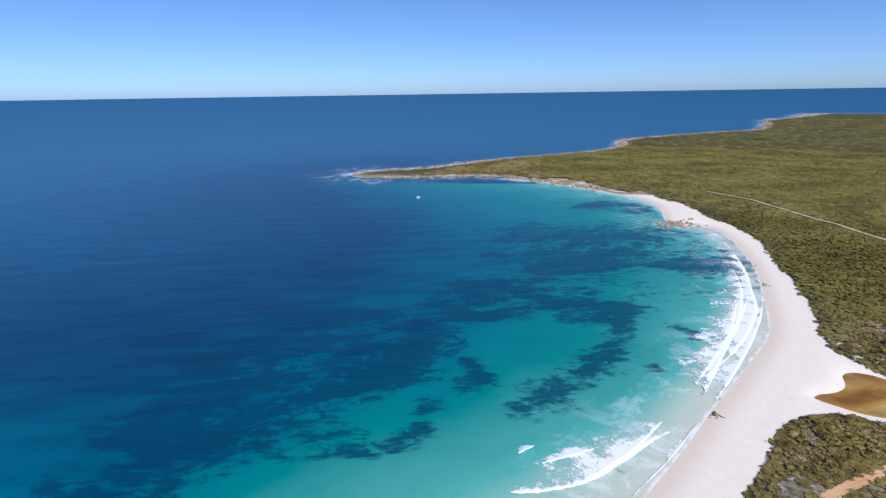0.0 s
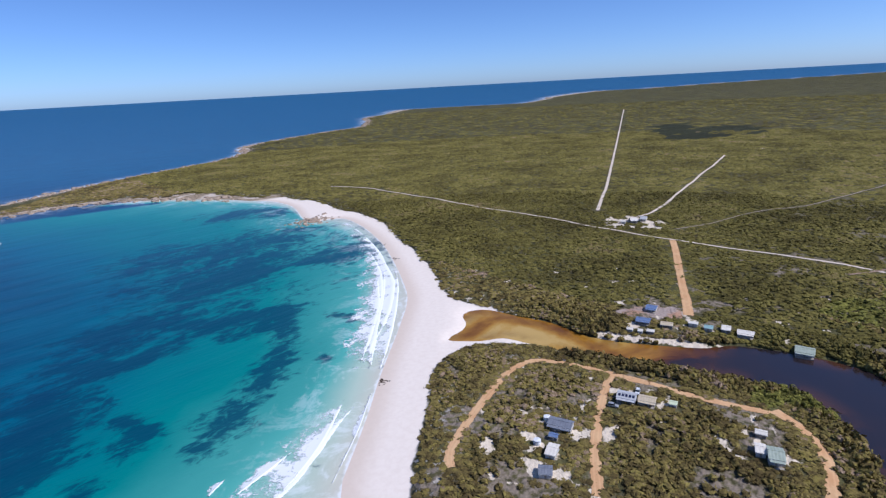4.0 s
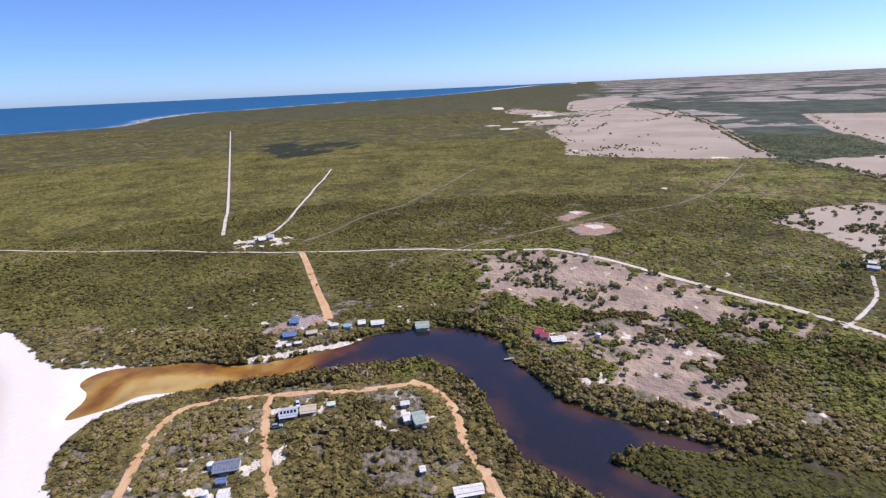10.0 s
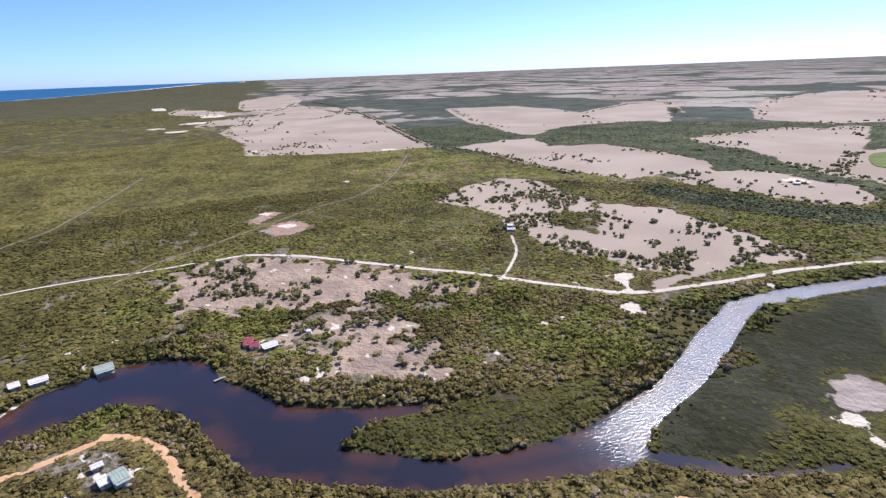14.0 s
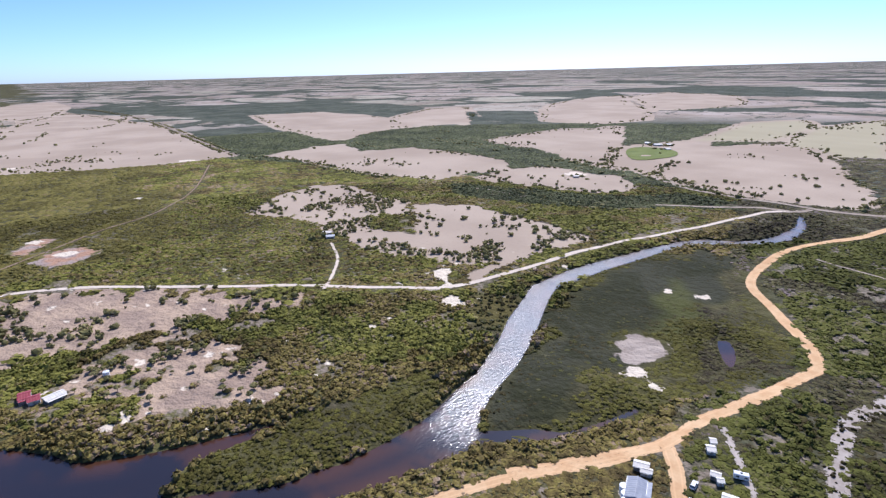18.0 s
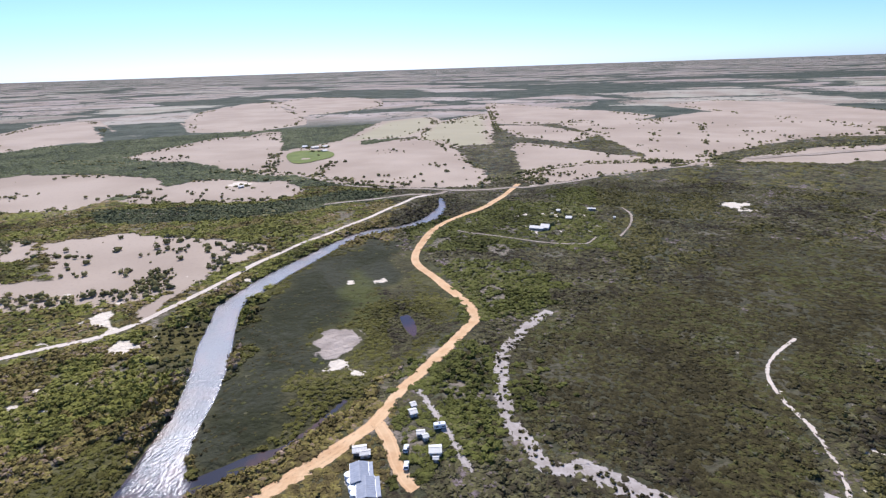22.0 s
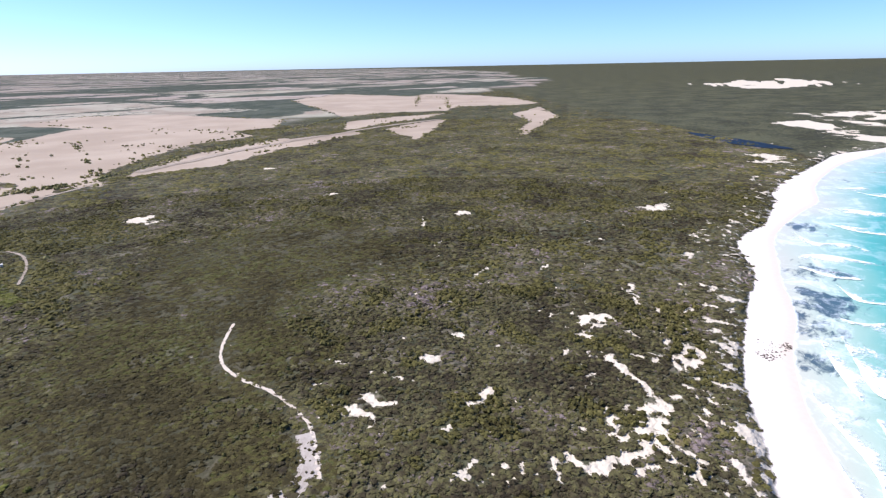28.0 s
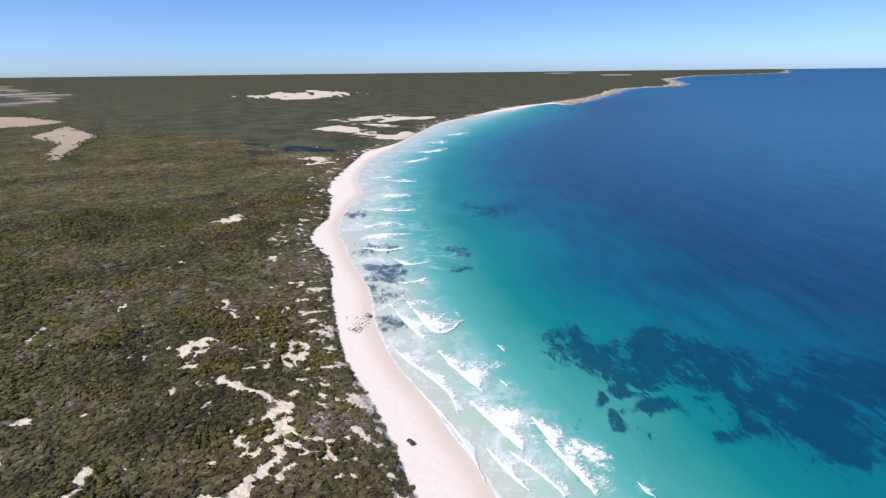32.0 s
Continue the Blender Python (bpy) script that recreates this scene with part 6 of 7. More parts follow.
    if style == 'solar':
        sl = math.atan2(rise, d_ / 2)
        for k in range(5):
            xc = -w_ / 2 + 0.9 + k * (w_ - 1.8) / 4
            p = part("solar_panel", box(-0.5, -0.8, 0.0, 0.5, 0.8, 0.05), PANEL, top, "dark blue solar panel")
            p.matrix_local = Matrix.Translation((xc, -d_ / 4, h + rise / 2 + 0.12)) @ Matrix.Rotation(sl, 4, "X")
    return top


for i, hrow in enumerate(HOUSES):
    house(*hrow, i)


def cylinder(bm, x, y, z0, z1, r0, r1, n=14):
    lo = [bm.verts.new((x + r0 * math.cos(a * 2 * math.pi / n), y + r0 * math.sin(a * 2 * math.pi / n), z0)) for a in range(n)]
    hi = [bm.verts.new((x + r1 * math.cos(a * 2 * math.pi / n), y + r1 * math.sin(a * 2 * math.pi / n), z1)) for a in range(n)]
    for a in range(n):
        b = (a + 1) % n
        bm.faces.new((lo[a], lo[b], hi[b], hi[a]))
    bm.faces.new(hi)
    bm.faces.new(lo[::-1])
    return lo, hi


def tank(x, y):
    top = tagged(base("water_tank", x, y, 0), "pale round rainwater tank beside a house", "water tank")
    bm = bmesh.new()
    for k in range(6):
        cylinder(bm, 0, 0, k * 0.33, k * 0.33 + 0.30, 1.45, 1.45)
        cylinder(bm, 0, 0, k * 0.33 + 0.30, k * 0.33 + 0.33, 1.50, 1.50)
    part("barrel", bm, WHITE_PAINT, top)
    bm = bmesh.new()
    cylinder(bm, 0, 0, 1.98, 2.25, 1.55, 0.25)
    lid = part("lid", bm, WHITE_PAINT, top)
    bm = bmesh.new()
    cylinder(bm, 0.6, 0, 2.1, 2.3, 0.25, 0.25, 10)
    part("hatch", bm, STEEL, lid)
    return top


for n in ('tank', 'tank2', 'tank3', 'tank4', 'tank5', 'tank6', 'tank7'):
    tank(*PLACES[n])


def car(x, y, turn, body_mat, label):
    top = tagged(base("car", x, y, turn), label, "car")
    bm = bmesh.new()
    prof = [(-2.3, 0.45), (-2.3, 0.95), (-1.2, 1.02), (-0.75, 1.05), (2.2, 1.05), (2.3, 0.5)]
    def loft(prof_, hw, tuck):
        L = [bm.verts.new((px, -hw + tuck * (pz > 1.1), pz)) for px, pz in prof_]
        R_ = [bm.verts.new((px, hw - tuck * (pz > 1.1), pz)) for px, pz in prof_]
        bm.faces.new(L)
        bm.faces.new(R_[::-1])
        for a in range(len(L)):
            b = (a + 1) % len(L)
            bm.faces.new((L[b], L[a], R_[a], R_[b]))
    loft(prof, 0.92, 0.0)
    bmesh.ops.bevel(bm, geom=list(bm.edges), offset=0.06, segments=2, affect="EDGES")
    part("body", bm, body_mat, top)
    bm = bmesh.new()
    loft([(-0.9, 1.06), (-0.3, 1.72), (1.9, 1.75), (2.2, 1.06)], 0.86, 0.14)
    bmesh.ops.bevel(bm, geom=list(bm.edges), offset=0.05, segments=1, affect="EDGES")
    part("cabin_glass", bm, GLASS, top, "dark tinted glass")
    bm = bmesh.new()
    add_box(bm, -0.3, -0.70, 1.74, 1.9, 0.70, 1.80, 0.03)
    roof = part("roof", bm, body_mat, top)
    for k in range(3):
        part("roof_bar", box(0.1 + k * 0.7, -0.72, 1.82, 0.16 + k * 0.7, 0.72, 1.88), STEEL, roof)
    for px in (-1.45, 1.4):
        for s in (-1, 1):
            bm = bmesh.new()
            cylinder(bm, 0, 0, -0.12, 0.12, 0.38, 0.38, 16)
            tyre = part("wheel", bm, RUBBER, top)
            tyre.matrix_local = Matrix.Translation((px, s * 0.86, 0.38)) @ Matrix.Rotation(math.pi / 2, 4, "X")
            bm = bmesh.new()
            cylinder(bm, 0, 0, -0.13, 0.13, 0.2, 0.2, 12)
            part("rim", bm, STEEL, tyre)
    for s in (-1, 1):
        part("headlight", box(-2.34, s * 0.7 - 0.15, 0.72, -2.28, s * 0.7 + 0.15, 0.88), WHITE_PAINT, top)
        part("tail_light", box(2.26, s * 0.75 - 0.1, 0.7, 2.32, s * 0.75 + 0.1, 0.95), ROOFS['red'], top)
    part("bumper", box(-2.4, -0.85, 0.42, -2.28, 0.85, 0.6), STEEL, top)
    return top


DARK_PAINT = paint("black_car_paint", (0.012, 0.013, 0.016), (0.018, 0.019, 0.022), 0.25, 0.5)
SILVER = paint("silver_car_paint", (0.45, 0.46, 0.47), (0.5, 0.51, 0.52), 0.3, 0.5, 0.4)
hx, hy = PLACES['car_head'][0] - PLACES['car'][0], PLACES['car_head'][1] - PLACES['car'][1]
beach_car = car(*PLACES['car'], math.degrees(math.atan2(hy, hx)), DARK_PAINT, "black four-wheel drive parked on the white beach")
beach_car.scale = (0.85, 0.85, 0.85)
for n, a, m, w in (('car2', 160, WHITE_PAINT, "white car parked by the riverside shed"), ('car4', 95, WHITE_PAINT, "white car parked beside the orange lane"),
                   ('car5', 100, WHITE_PAINT, "white van parked beside the orange lane"), ('car3', 20, WHITE_PAINT, "white car parked near a beige-roofed house"), ('car6', 110, SILVER, "silver car parked on a sandy drive")):
    car(*PLACES[n], a, m, w)


def caravan(x, y, turn):
    top = tagged(base("caravan", x, y, turn), "white caravan parked on grass by a narrow track", "caravan")
    part("body", box(-2.4, -1.1, 0.5, 2.4, 1.1, 2.5, 0.18), WHITE_PAINT, top)
    for s in (-1, 1):
        for px in (-1.4, 1.2):
            win = part("window", box(px - 0.5, s * 1.1 - 0.03, 1.3, px + 0.5, s * 1.1 + 0.03, 1.9), GLASS, top)
        bm = bmesh.new()
        cylinder(bm, 0, 0, -0.1, 0.1, 0.33, 0.33, 14)
        wh = part("wheel", bm, RUBBER, top)
        wh.matrix_local = Matrix.Translation((0, s * 0.95, 0.33)) @ Matrix.Rotation(math.pi / 2, 4, "X")
    part("drawbar", box(-3.4, -0.06, 0.45, -2.4, 0.06, 0.55), STEEL, top)
    part("roof_hatch", box(-0.4, -0.4, 2.5, 0.4, 0.4, 2.6, 0.03), GLASS, top)


caravan(*PLACES['caravan'], 20)


def boat(x, y):
    top = new("boat")
    top.matrix_world = pose(x, y, 0.0, 0, 0, 35)
    tagged(top, "small white cabin boat anchored in the turquoise bay", "boat")
    bm = bmesh.new()
    rows = []
    for i in range(9):
        u = i / 8
        hw = 1.45 * (1 - max(0, (u - 0.45) / 0.55) ** 2.2) + 0.02
        x_ = -3.6 + 7.6 * u
        rows.append([bm.verts.new(v) for v in ((x_, -hw, 1.0 + 0.5 * u * u), (x_, -hw * 0.8, -0.1), (x_, 0, -0.45 + 0.5 * u ** 3), (x_, hw * 0.8, -0.1), (x_, hw, 1.0 + 0.5 * u * u))])
    for a, b in zip(rows[:-1], rows[1:]):
        for k in range(4):
            bm.faces.new((a[k], a[k + 1], b[k + 1], b[k]))
        bm.faces.new((a[4], a[0], b[0], b[4]))
    bm.faces.new(rows[0])
    part("hull", bm, WHITE_PAINT, top)
    cab = part("cabin", box(-1.0, -1.0, 1.0, 1.4, 1.0, 2.5, 0.15), WHITE_PAINT, top)
    part("windscreen", box(1.38, -0.8, 1.7, 1.44, 0.8, 2.3), GLASS, cab)
    part("canopy", box(-2.6, -1.05, 2.45, -0.9, 1.05, 2.52), WHITE_PAINT, cab)
    part("outboard_motor", box(-4.0, -0.25, 0.2, -3.6, 0.25, 1.5, 0.08), RUBBER, top)
    for s in (-1, 1):
        part("rail", box(1.5, s * 0.75 - 0.03, 1.9, 3.2, s * 0.75 + 0.03, 1.96), STEEL, top)


boat(*PLACES['boat'])


def dinghy(x, y, turn):
    """An open rowing boat drawn up on the sand."""
    top = tagged(base("dinghy", x, y, turn), "small white dinghy drawn up on the river sand", "boat", group="dinghies on the river beach")
    bm = bmesh.new()
    rows = []
    for i in range(7):
        u = i / 6
        hw = 0.72 * (1 - max(0, (u - 0.4) / 0.6) ** 2) + 0.02
        rows.append([bm.verts.new((-1.7 + 3.4 * u, a * hw, b)) for a, b in ((-1, 0.55), (-0.75, 0.1), (0, 0.02), (0.75, 0.1), (1, 0.55), (0.9, 0.53), (0, 0.16), (-0.9, 0.53))])
    for a, b in zip(rows[:-1], rows[1:]):
        for k in range(8):
            bm.faces.new((a[k], a[(k + 1) % 8], b[(k + 1) % 8], b[k]))
    bm.faces.new(rows[0][::-1])
    part("hull", bm, WHITE_PAINT, top)
    for q in (-0.8, 0.4):
        part("thwart", box(q - 0.12, -0.58, 0.36, q + 0.12, 0.58, 0.40), TIMBER, top)


for n, a in (('dinghy', 15), ('dinghy2', 8), ('dinghy3', 25)):
    dinghy(*PLACES[n], a)


def jetty(a, b, width, z, label):
    a, b = np.array(a), np.array(b)
    ln = float(np.hypot(*(b - a)))
    top = new("jetty")
    top.matrix_world = pose(a[0], a[1], 0, 0, 0, math.degrees(math.atan2(b[1] - a[1], b[0] - a[0])))
    tagged(top, label, "jetty")
    n = min(60, max(6, int(ln / 0.5)))
    for k in range(n):
        part("plank", box(k * ln / n, -width / 2, z, (k + 0.93) * ln / n, width / 2, z + 0.06), TIMBER, top)
    for s in (-1, 1):
        part("bearer", box(0, s * width * 0.38 - 0.08, z - 0.2, ln, s * width * 0.38 + 0.08, z), TIMBER, top)
    for k in range(max(3, int(ln / 4))):
        for s in (-1, 1):
            bm = bmesh.new()
            cylinder(bm, 0, 0, -2.5, z + 0.5, 0.14, 0.12, 8)
            p = part("pile", bm, TIMBER, top)
            p.matrix_local = Matrix.Translation(((k + 0.5) * ln / max(3, int(ln / 4)), s * width * 0.5, 0))


jetty(PLACES['jetty_a'], PLACES['jetty_b'], 1.6, 0.75, "small grey timber jetty on the dark river")
jetty(PLACES['jetty2_a'], PLACES['jetty2_b'], 4.0, 1.4, "long grey timber jetty under the headland")


def dome(rings, sides, seed):
    """A lumpy crown: a top, rings of uneven points and an open underside."""
    r = np.random.default_rng(seed)
    V = [(r.normal(0, 0.1), r.normal(0, 0.1), 1.0)]
    for i in range(1, rings + 1):
        a = i / rings * 1.75
        n = sides
        for j in range(n):
            b = (j + 0.5 * (i % 2)) / n * 2 * np.pi
            q = 1 + r.normal(0, 0.16)
            V.append((np.sin(a) * q * np.cos(b), np.sin(a) * q * np.sin(b), np.cos(a) * q * 0.9 + r.normal(0, 0.06)))
    F = [(0, 1 + j, 1 + (j + 1) % sides) for j in range(sides)]
    for i in range(rings - 1):
        for j in range(sides):
            a, b = 1 + i * sides + j, 1 + i * sides + (j + 1) % sides
            c, d = a + sides, b + sides
            F += [(a, c, b), (b, c, d)] if i % 2 else [(a, c, d), (a, d, b)]
    return np.array(V), np.array(F)


def rocks(name, pts, size, zbase, label):
    VV, FF, off = [], [], 0
    for (x, y), r, z in zip(pts, size, zbase):
        V, F = dome(2, 6, int(RNG.integers(0, 40)))
        st = RNG.uniform(0.7, 1.4, 3)
        Q = lay(x + V[:, 0] * r * st[0], y + V[:, 1] * r * st[1], 0.0)
        Q[:, 2] += z + V[:, 2] * r * 0.55 * st[2]
        VV.append(Q)
        FF.append(F + off)
        off += len(V)
    tagged(new(name, mesh_from(name, np.vstack(VV), np.vstack(FF), ROCK, False)), label, "rocks", kind="stuff")


RP_ = np.array(PLACES['rocks'])
pt_rock = RP_ + RNG.normal(0, 1, (140, 2)) * (14, 9)
far_shore = resample(shore_line[np.hypot(shore_line[:, 0], shore_line[:, 1]) < 3200], 6.0)
far_shore = far_shore[(np.hypot(far_shore[:, 0], far_shore[:, 1]) > 820) & (far_shore[:, 0] > 0)]
far_rock = np.vstack([far_shore + RNG.normal(0, 7, far_shore.shape) for k in range(2)])
allp = np.vstack([pt_rock, far_rock])
rocks("shore_rocks", allp, np.concatenate([RNG.uniform(0.8, 2.6, len(pt_rock)), RNG.uniform(1.5, 5.0, len(far_rock))]), np.clip(land_z(allp), -0.3, 2), "brown granite boulders along the headland shore")


# ---- scrub, heath, sedge and trees ----
def tufts(V, n, seed, size):
    """Leafy sprays over a crown: bent, uneven four-cornered scraps."""
    r = np.random.default_rng(seed)
    T, F = [], []
    for i in range(n):
        a, b = r.random() * 2 * np.pi, np.arccos(1 - 0.95 * r.random())
        c = np.array([np.sin(b) * np.cos(a), np.sin(b) * np.sin(a), np.cos(b) * 0.95]) * r.uniform(0.92, 1.22)
        nrm = c + r.normal(0, 0.55, 3) + (0, 0, 0.35)
        nrm /= np.linalg.norm(nrm)
        u = np.cross(nrm, r.normal(0, 1, 3))
        u /= np.linalg.norm(u)
        w = np.cross(nrm, u)
        q = size * r.uniform(0.6, 1.3)
        for k in range(4):
            t = k * np.pi / 2 + r.normal(0, 0.3)
            T.append(c + q * r.uniform(0.6, 1.25) * (np.cos(t) * u + np.sin(t) * w * 0.8) + nrm * r.normal(0, 0.10) * q)
        o = len(V) + i * 4
        F += [(o, o + 1, o + 2), (o, o + 2, o + 3)]
    return np.vstack([V, np.array(T)]), np.array(F)


def crowns(name, pts, radius, height, z0, mat, rings, sides, label, cat, variants=10, sprays=0, spray=0.4):
    """Many crowns as one mesh."""
    if not len(pts):
        return None
    VV, FF, off = [], [], 0
    kind = RNG.integers(0, variants, len(pts))
    for v in range(variants):
        V, F = dome(rings, sides, 100 + v)
        if sprays:
            V = V * 0.92
            V, F2 = tufts(V, sprays, 300 + v, spray)
            F = np.vstack([F, F2])
        m = kind == v
        n = int(m.sum())
        if not n:
            continue
        a = RNG.random(n) * 2 * np.pi
        ca, sa_ = np.cos(a)[:, None], np.sin(a)[:, None]
        st = RNG.uniform(0.75, 1.3, n)[:, None]
        x = (V[:, 0] * ca * st - V[:, 1] * sa_) * radius[m][:, None]
        y = (V[:, 0] * sa_ * st + V[:, 1] * ca) * radius[m][:, None]
        z = (V[:, 2] * 0.62 + 0.38) * height[m][:, None] + z0[m][:, None]
        Q = lay((pts[m, 0][:, None] + x).ravel(), (pts[m, 1][:, None] + y).ravel(), 0.0)
        Q[:, 2] += z.ravel()
        VV.append(Q)
        FF.append((F[None] + (off + np.arange(n) * len(V))[:, None, None]).reshape(-1, 3))
        off += n * len(V)
    me = mesh_from(name, np.vstack(VV), np.vstack(FF), mat, False)
    return tagged(new(name, me), label, cat, kind="stuff")


def jitter(r0, r1, step):
    n = int(2 * r1 / step)
    g = (np.stack(np.meshgrid(np.arange(n), np.arange(n)), -1).reshape(-1, 2) + RNG.random((n * n, 2))) * step - r1
    d = np.hypot(g[:, 0], g[:, 1])
    return g[(d > r0) & (d < r1) & (g[:, 1] < 1.05 * g[:, 0] + 900)]


def road_gap(P):
    out = np.full(len(P), 99.0)
    for n, w in ROADS.items():
        if n.startswith('belt') or n.startswith('wave'):
            continue
        extra = -2.0 if 'creek' in n else 0.0
        out = np.minimum(out, dist(P, ROAD_LINES[n], False, 40) - w / 2 - extra)
    return out


HOUSE_SPOTS = [(h[0], h[1], max(h[3], h[4]) * 0.42 + (0.3 if h[1] < -120 else 0.6)) for h in HOUSES] + [(*PLACES[n], 3.5) for n in PLACES]


def cover(P):
    """What grows at each point: masks and distances."""
    c = dict(earth=best_of(P, [np.array(LINES[n], float) for n in ('clearing', 'clearing2', 'yard')], 20), wood=best_of(P, WOODS, 40), farm=signed(P, np.array(FARM, float), None, 60), sd=shore_d(P), vd=veg_d(P), rd=river_d(P), road=road_gap(P), sand=sandy(P), field=field_d(P), grey=grey_d(P),
             marsh=best_of(P, [smooth(LINES['marsh'], 8, True), smooth(LINES['redmarsh'], 8, True)], 40) + (vnoise(P + 31, 22.0, 4) - 0.5) * 50, low=best_of(P, [smooth(LINES['spit'], 8, True), smooth(LINES['lowland'], 8, True)], 40), heath=best_of(P, [smooth(LINES['heath'], 8, True)], 40))
    for x, y, r in HOUSE_SPOTS:
        c['road'] = np.minimum(c['road'], np.hypot(P[:, 0] - x, P[:, 1] - y) - r)
    return c


def tree_model(seed):
    """A low spreading tree: tapered trunk, forked limbs and a ragged crown of leaf sprays."""
    r = np.random.default_rng(seed)
    top = new("tree")
    tagged(top, "low spreading tree on bare grey flat", "tree", group="trees on the river flats")
    bm = bmesh.new()
    cylinder(bm, 0, 0, -0.4, 1.3, 0.17, 0.10, 7)
    part("trunk", bm, TRUNK, top)
    bm = bmesh.new()
    tips = []
    for k in range(4):
        a = k * 1.57 + r.uniform(-0.5, 0.5)
        tip = np.array([math.cos(a) * 0.75, math.sin(a) * 0.75, 2.1 + r.uniform(-0.2, 0.4)])
        tips.append(tip)
        for q in range(3):
            u, v = q / 3, (q + 1) / 3
            p0, p1 = np.array([0, 0, 1.1]) * (1 - u) + tip * u, np.array([0, 0, 1.1]) * (1 - v) + tip * v
            w0, w1 = 0.09 * (1 - u) + 0.03, 0.09 * (1 - v) + 0.03
            ring = [[bm.verts.new(p + (w * math.cos(g), w * math.sin(g), 0)) for g in (0, 2.1, 4.2)] for p, w in ((p0, w0), (p1, w1))]
            for g in range(3):
                bm.faces.new((ring[0][g], ring[0][(g + 1) % 3], ring[1][(g + 1) % 3], ring[1][g]))
    part("limbs", bm, TRUNK, top)
    VV, FF, off = [], [], 0
    for k, c in enumerate(tips + [np.array([0.1, 0, 2.5]), np.array([-0.3, 0.3, 2.2])]):
        V, F = dome(2, 5, seed * 7 + k)
        V, F2 = tufts(V * 0.95, 18, seed * 31 + k, 0.27)
        s_ = r.uniform(0.75, 1.05)
        VV.append(V * (s_, s_, s_ * 0.8) + c)
        FF.append(np.vstack([F, F2]) + off)
        off += len(V)
    crown = new("crown", mesh_from("crown", np.vstack(VV), np.vstack(FF), TREE, False))
    crown.parent = top
    return top


def lone_trees(pts, z):
    """Up to 290 trees of their own, and those past that as one mesh."""
    models = [tree_model(k + 1) for k in range(6)]
    n = min(len(pts), 290)
    order = RNG.permutation(len(pts))
    pick, rest = order[:n], order[n:]
    rr = RNG.uniform(0.7, 1.9, len(rest))
    crowns("paddock_trees", pts[rest], rr, rr * RNG.uniform(1.1, 1.5, len(rest)), z[rest], TREE, 2, 5, "low dark trees in loose rows on grey flats", "trees", 10, 8, 0.45)
    for i, k in enumerate(pick):
        s_ = float(RNG.uniform(0.55, 1.35))
        m = pose(pts[k, 0], pts[k, 1], z[k] - 0.1, 0, 0, float(RNG.uniform(0, 360))) @ Matrix.Diagonal((s_, s_, s_ * float(RNG.uniform(0.8, 1.15)), 1))
        if i < 6:
            models[i].matrix_basis = m
        else:
            copy_thing(models[i % 6], m @ Matrix.Diagonal((*[1 / q for q in models[i % 6].scale], 1)))


SCRUB_SETS = [(95, 330, 2.3, 2, 5), (330, 700, 4.0, 1, 5), (700, 1500, 7.0, 1, 5), (1500, 3200, 26.0, 1, 5)]


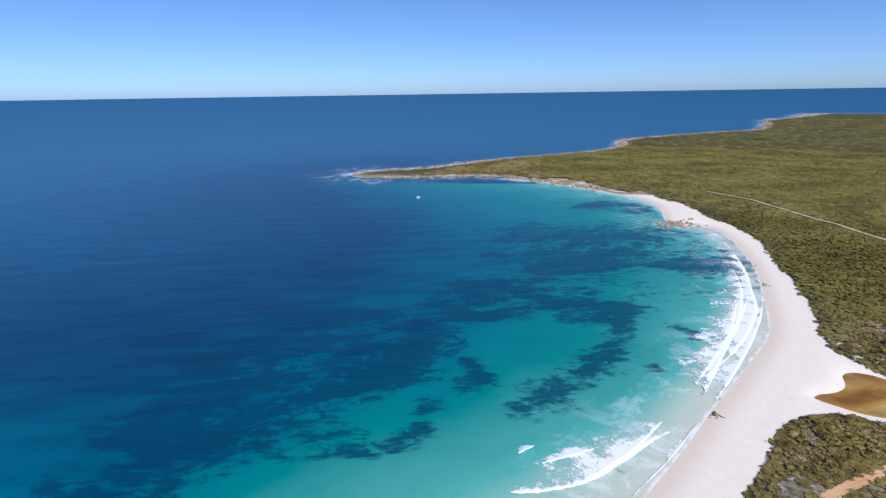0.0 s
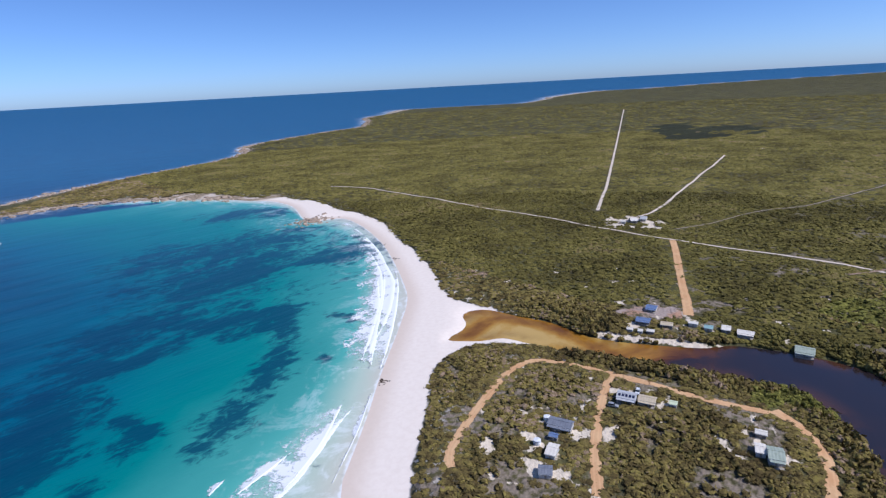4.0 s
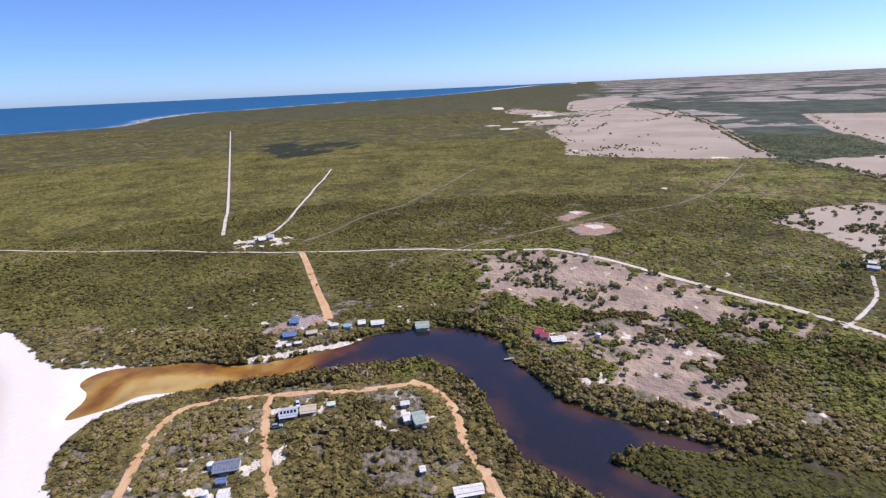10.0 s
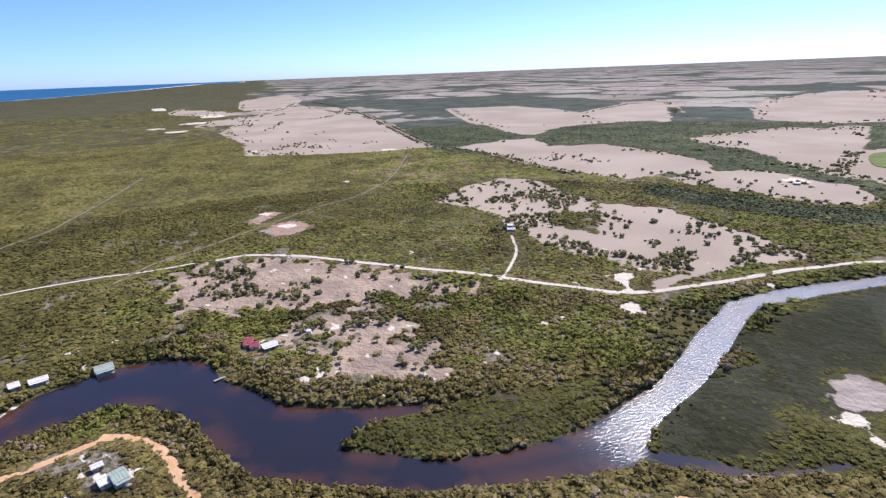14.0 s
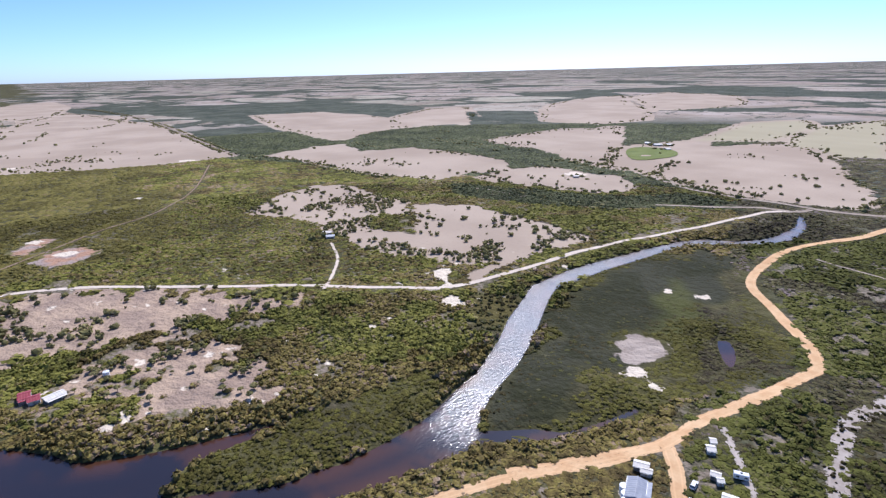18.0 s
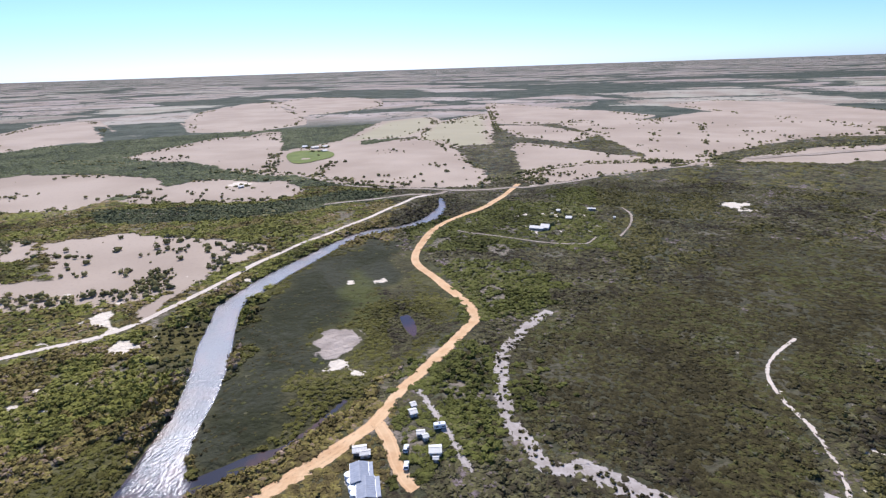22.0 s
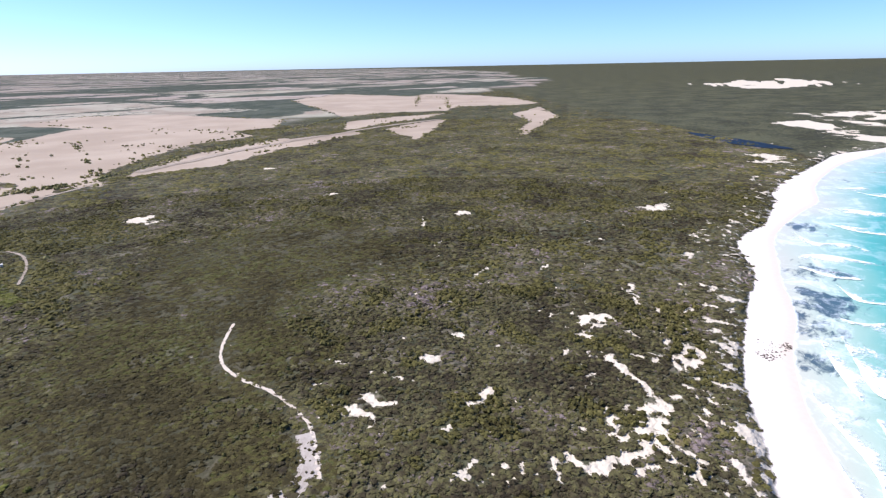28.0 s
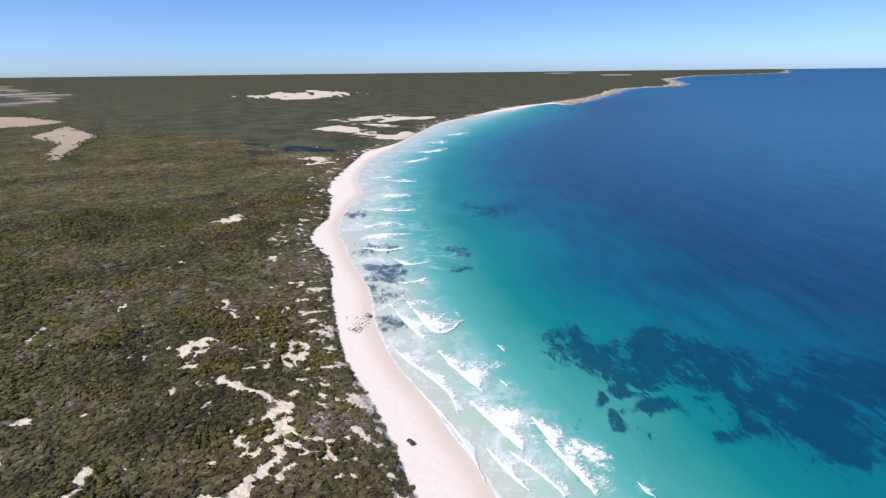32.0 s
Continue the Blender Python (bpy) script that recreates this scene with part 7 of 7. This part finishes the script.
def plant():
    groups = {"coastal_scrub": [], "heath_shrubs": [], "marsh_sedge": [], "paddock_trees": []}
    for r0, r1, step, rings, sides in SCRUB_SETS:
        sprays, spray = (9, 0.42) if step < 3 else (5, 0.5) if step < 5 else (0, 0)
        P = jitter(r0, r1, step)
        P = P[signed(P, LAND, shore_line, 40) > 0]
        c = cover(P)
        D = np.hypot(P[:, 0], P[:, 1])
        n1, n2 = vnoise(P, 14.0), vnoise(P + 400, 45.0)
        ok = (c['vd'] > 0.6 + 3 * (n1 - 0.5)) & (c['rd'] < -1.0) & (c['road'] > 0.3 + (step - 2.1) * 0.42) & (c['sand'] < max(0.5 - (step - 2) * 0.2, -1.5))
        ok &= (best_of(P, [smooth(LINES['saltpan'], 4, True)], 20) < -1) & (c['earth'] < -2) & (burnt_d(P) < 0)
        block = best_of(P, [np.array(LINES['block'], float)], 20) > 0
        ok &= (RNG.random(len(P)) > 0.8 * thin(P) * ~block)
        ok &= (D < 1500) | (signed(P, np.array(FARM, float)) < 0)
        grey = c['grey'] > 0
        field = c['field'] > 2
        marsh, heath = c['marsh'] > 0, c['heath'] + (n2 - 0.5) * 60 + (n1 - 0.5) * 40 + RNG.normal(0, 14, len(P)) > 0
        rnd = RNG.random(len(P))
        size = step * (0.72 if step < 8 else 0.5 if step < 20 else 0.36) * RNG.uniform(0.55, 1.4, len(P)) * (0.75 + 0.6 * n2)
        tall = RNG.uniform(0.65, 1.25, len(P)) * (0.9 + 1.6 * n2 ** 1.5) * (1.0 + 0.8 * np.clip((P[:, 0] - 60) / 150, 0, 1)) * np.clip(0.35 + c['vd'] / 30, 0.35, 1) * (0.82 if step < 3 else 0.6)
        z0 = land_z(P, c['sd'], c['vd'], c['rd'])
        tall = (tall + (step > 3) * 0.25 + (step > 8) * 0.3) * np.clip(c['road'] / 9, 0.45, 1)
        east = P[:, 0] + 0.25 * P[:, 1] + (n2 - 0.5) * 60 < 20
        scr = ok & ~grey & ~field & ~marsh & ~heath & ~east
        eastlush = east & ((spot_field(P, ['lush_c'], 20) + (n1 - 0.5) * 40 > 0) | (vnoise(P + 800, 17.0, 3) + 0.25 * (n2 - 0.5) > 0.585) & (P[:, 0] < -60))
        low = c['low'] + (n1 - 0.5) * 12 > 0
        scr |= ok & ~grey & ~field & ~marsh & ~heath & eastlush
        east &= ~eastlush
        head = scr & ~low & (P[:, 0] > 290) & (P[:, 1] > np.where(P[:, 0] > 480, -0.3, 0.08) * P[:, 0] + (n2 - 0.5) * 160)
        thick = scr & ~low & eastlush
        clump = thick & (P[:, 0] < -60)
        thick &= ~clump
        tall = np.where(thick | clump, tall * 1.5, tall)
        lush = scr & ~low & ~head & ~thick & ~clump & ((spot_field(P, ['lush', 'lush_b'], 20) + (n1 - 0.5) * 30 > 0) | (P[:, 0] > 170) & (P[:, 1] < 60) & (D > 240) & (n1 + 0.5 * n2 > 0.68) | block)
        sed = scr & low
        size = np.where(clump, size * 0.82, size)
        tall = np.where(low, tall * 0.42, tall)
        size = np.where(low, size * 0.8, size)
        rows = np.sin((0.866 * P[:, 0] - 0.5 * P[:, 1] + 5 * n2) * 2 * np.pi / 7.5)
        ok &= ~block | (rows > -0.45)
        lush &= ok
        tall = np.where(block, tall * 0.8, tall)
        size = np.where(block, size * 0.85, size)
        woods = scr & ~low & ~block & ~clump & ~thick & ((c['wood'] > 0) | (c['farm'] + (n2 - 0.5) * 40 > 0))
        lush &= ~woods
        head &= ~woods
        tall = np.where(woods, tall * 1.25, tall)
        scr &= ~woods & ~lush & ~low & ~head & ~thick & ~clump
        dun = ok & ~grey & ~field & ~marsh & ~heath & east
        hea = ok & ~grey & ~field & ~marsh & heath
        bush = ok & marsh & (step < 5) & (best_of(P, [smooth(LINES['marsh_bush'], 8, True)], 30) + (n1 - 0.5) * 45 > 0)
        mar = ok & marsh & ~bush & (step < 5) & (rnd < 0.35)
        tre = ok & (grey & (rnd < 0.5 * (step / 2.05) ** 1.2 * (n1 > 0.60) + 0.035) | field & ~grey & (D < 750) & (rnd < np.clip(0.24 * (step / 2) ** 2, 0, 0.9) * (n2 + 0.6 * n1 > 0.86) + 0.025) | field & (D >= 750) & (rnd < 0.014 * (n2 > 0.5) + 0.35 * (vnoise(P + 70, 80.0) + 0.5 * n2 > 0.98)))
        if step < 5:
            edge = ok & ~marsh & (c['rd'] > -16) & (c['vd'] > 20)
            tall = np.where(edge, tall * 1.5, tall)
        parts_ = (("coastal_scrub", scr, SCRUB, "dense olive-green coastal scrub on sandy ground"), ("headland_scrub", head, HEADLAND, "even olive-green coastal scrub"), ("green_thicket", thick, GREEN, "dense dark green coastal thicket beside the gravel road"), ("dune_thicket", clump, DUNE_GREEN, "olive-green bushes in clumps among the dunes"), ("farm_woodland", woods, WOODLAND, "dark grey-green woodland between the paddocks"), ("river_sedge", sed, SEDGE, "low even olive sedge and samphire beside the river"), ("lush_scrub", lush, LUSH, "bright green leafy scrub and low trees"), ("dune_scrub", dun, DUNE, "dark olive and brown dune scrub with sandy gaps"), ("heath_shrubs", hea, HEATH, "low brown-green heath shrubs"),
                  ("marsh_bushes", bush, GREEN, "dark green bushes round the salt pan"), ("marsh_sedge", mar, HEATH, "low olive sedge tufts on the river flat"), ("paddock_trees", tre, TREE, "dark rounded trees scattered on bare ground"))
        for nm, m, mat, label in parts_:
            if not m.any():
                continue
            rr, hh = size[m], tall[m]
            if nm == "marsh_sedge":
                rr, hh = rr * 0.7, hh * 0.6
            if nm == "heath_shrubs":
                hh = hh * 0.6
            if nm == "paddock_trees" and step < 3:
                lone_trees(P[m], z0[m])
                continue
            if nm == "paddock_trees":
                rr = RNG.uniform(0.7, 2.7, m.sum()) * (1 + 0.5 * (step > 8))
                hh = rr * RNG.uniform(1.3, 1.9, m.sum())
            crowns(nm, P[m], rr, hh, z0[m] - 0.25, mat, 2 if nm == "paddock_trees" else rings, sides, label, "trees" if nm == "paddock_trees" else "shrubs", 10, sprays, spray)


plant()

# belts of trees along the roads and between the paddocks
BP = []
for n in ('belt1', 'belt2', 'belt3', 'belt4'):
    L = resample(ROAD_LINES[n], 5.0)
    t = np.gradient(L, axis=0)
    t = np.stack([-t[:, 1], t[:, 0]], -1) / (np.linalg.norm(t, axis=1)[:, None] + 1e-9)
    for k in (-1, 1):
        BP.append(L + t * ROADS[n] * 0.32 * k + RNG.normal(0, ROADS[n] * 0.07, L.shape))
for r in FIELDS:
    L = resample(np.vstack([r, r[:1]]), 7.0)
    L = L + RNG.normal(0, 6.0, L.shape)
    BP.append(L[vnoise(L + 240, 70.0, 2) > 0.47])
for x_, y_, t_, w_, d_, h_, st_ in HOUSES:
    if y_ < -250:
        BP.append(np.array((x_, y_)) + RNG.normal(0, 1, (14, 2)) * 9 + (0, 0))
BP = np.vstack(BP)
for x_, y_, t_, w_, d_, h_, st_ in HOUSES:
    BP = BP[np.hypot(BP[:, 0] - x_, BP[:, 1] - y_) > w_ * 0.5 + 3]
BP = BP[(vnoise(BP, 60.0, 2) > 0.36) & (np.hypot(BP[:, 0], BP[:, 1]) < 3500) & (river_d(BP) < -1)]
rr = RNG.uniform(1.7, 3.6, len(BP))
crowns("tree_belt", BP, rr, rr * RNG.uniform(1.2, 1.7, len(BP)), np.full(len(BP), 1.0), TREE, 2, 5, "belt of dark green trees along the paddocks", "trees", 10, 1, 0.6)

L = resample(ROAD_LINES['sand_creek'], 1.1)
CB = L + RNG.normal(0, 2.4, L.shape)
CB = CB[vnoise(CB, 9.0, 2) + RNG.normal(0, 0.12, len(CB)) > 0.42]
rr = RNG.uniform(0.35, 0.95, len(CB))
crowns("creek_bushes", CB, rr, rr * 1.4, land_z(CB) - 0.1, HEATH, 2, 5, "small dark bushes dotted over the grey creek bed", "shrubs", 10, 4, 0.5)

# a far lagoon and the farm's lawn
def sheet(name, ring, z, mat, label, cat):
    L = smooth(ring, 6, True)
    bm = bmesh.new()
    bm.faces.new([bm.verts.new(q) for q in lay(L[:, 0], L[:, 1], land_z(L) + z)])
    me = bpy.data.meshes.new(name)
    bmesh.ops.triangulate(bm, faces=list(bm.faces))
    bm.normal_update()
    bm.to_mesh(me)
    bm.free()
    me.materials.append(mat)
    return tagged(new(name, me), label, cat, kind="structure")


LAWN = plain("watered_lawn", (0.13, 0.155, 0.04), (0.18, 0.20, 0.055), 0.05, 0.9, 0.1)
LAGOON = plain("lagoon_water", (0.012, 0.020, 0.035), (0.016, 0.028, 0.045), 0.02, 0.55, 0.05)
sheet("lagoon", LINES["lagoon"], 0.8, LAGOON, "dark blue lagoon behind the dunes", "lagoon")
sheet("lawn", LINES["lawn_ring"], 0.8, LAWN, "bright green lawn beside the farmhouse", "lawn")


# wrack on the sand
WP = []
for n in ('wrack', 'wrack_w'):
    for x, y, r in SPOTS[n]:
        WP.append(np.array((x, y)) + RNG.normal(0, 0.5, (40, 2)) * r)
WP = np.vstack(WP)
WP = WP[shore_d(WP) > 0.5]
rr = RNG.uniform(0.15, 0.7, len(WP))
WRACK = plain("dried_seaweed", (0.05, 0.035, 0.025), (0.10, 0.075, 0.055), 1.0, 0.9, 0.1)
crowns("seaweed_wrack", WP, rr, rr * 0.3, land_z(WP), WRACK, 1, 5, "dark dried seaweed scattered on the sand", "seaweed", 6)
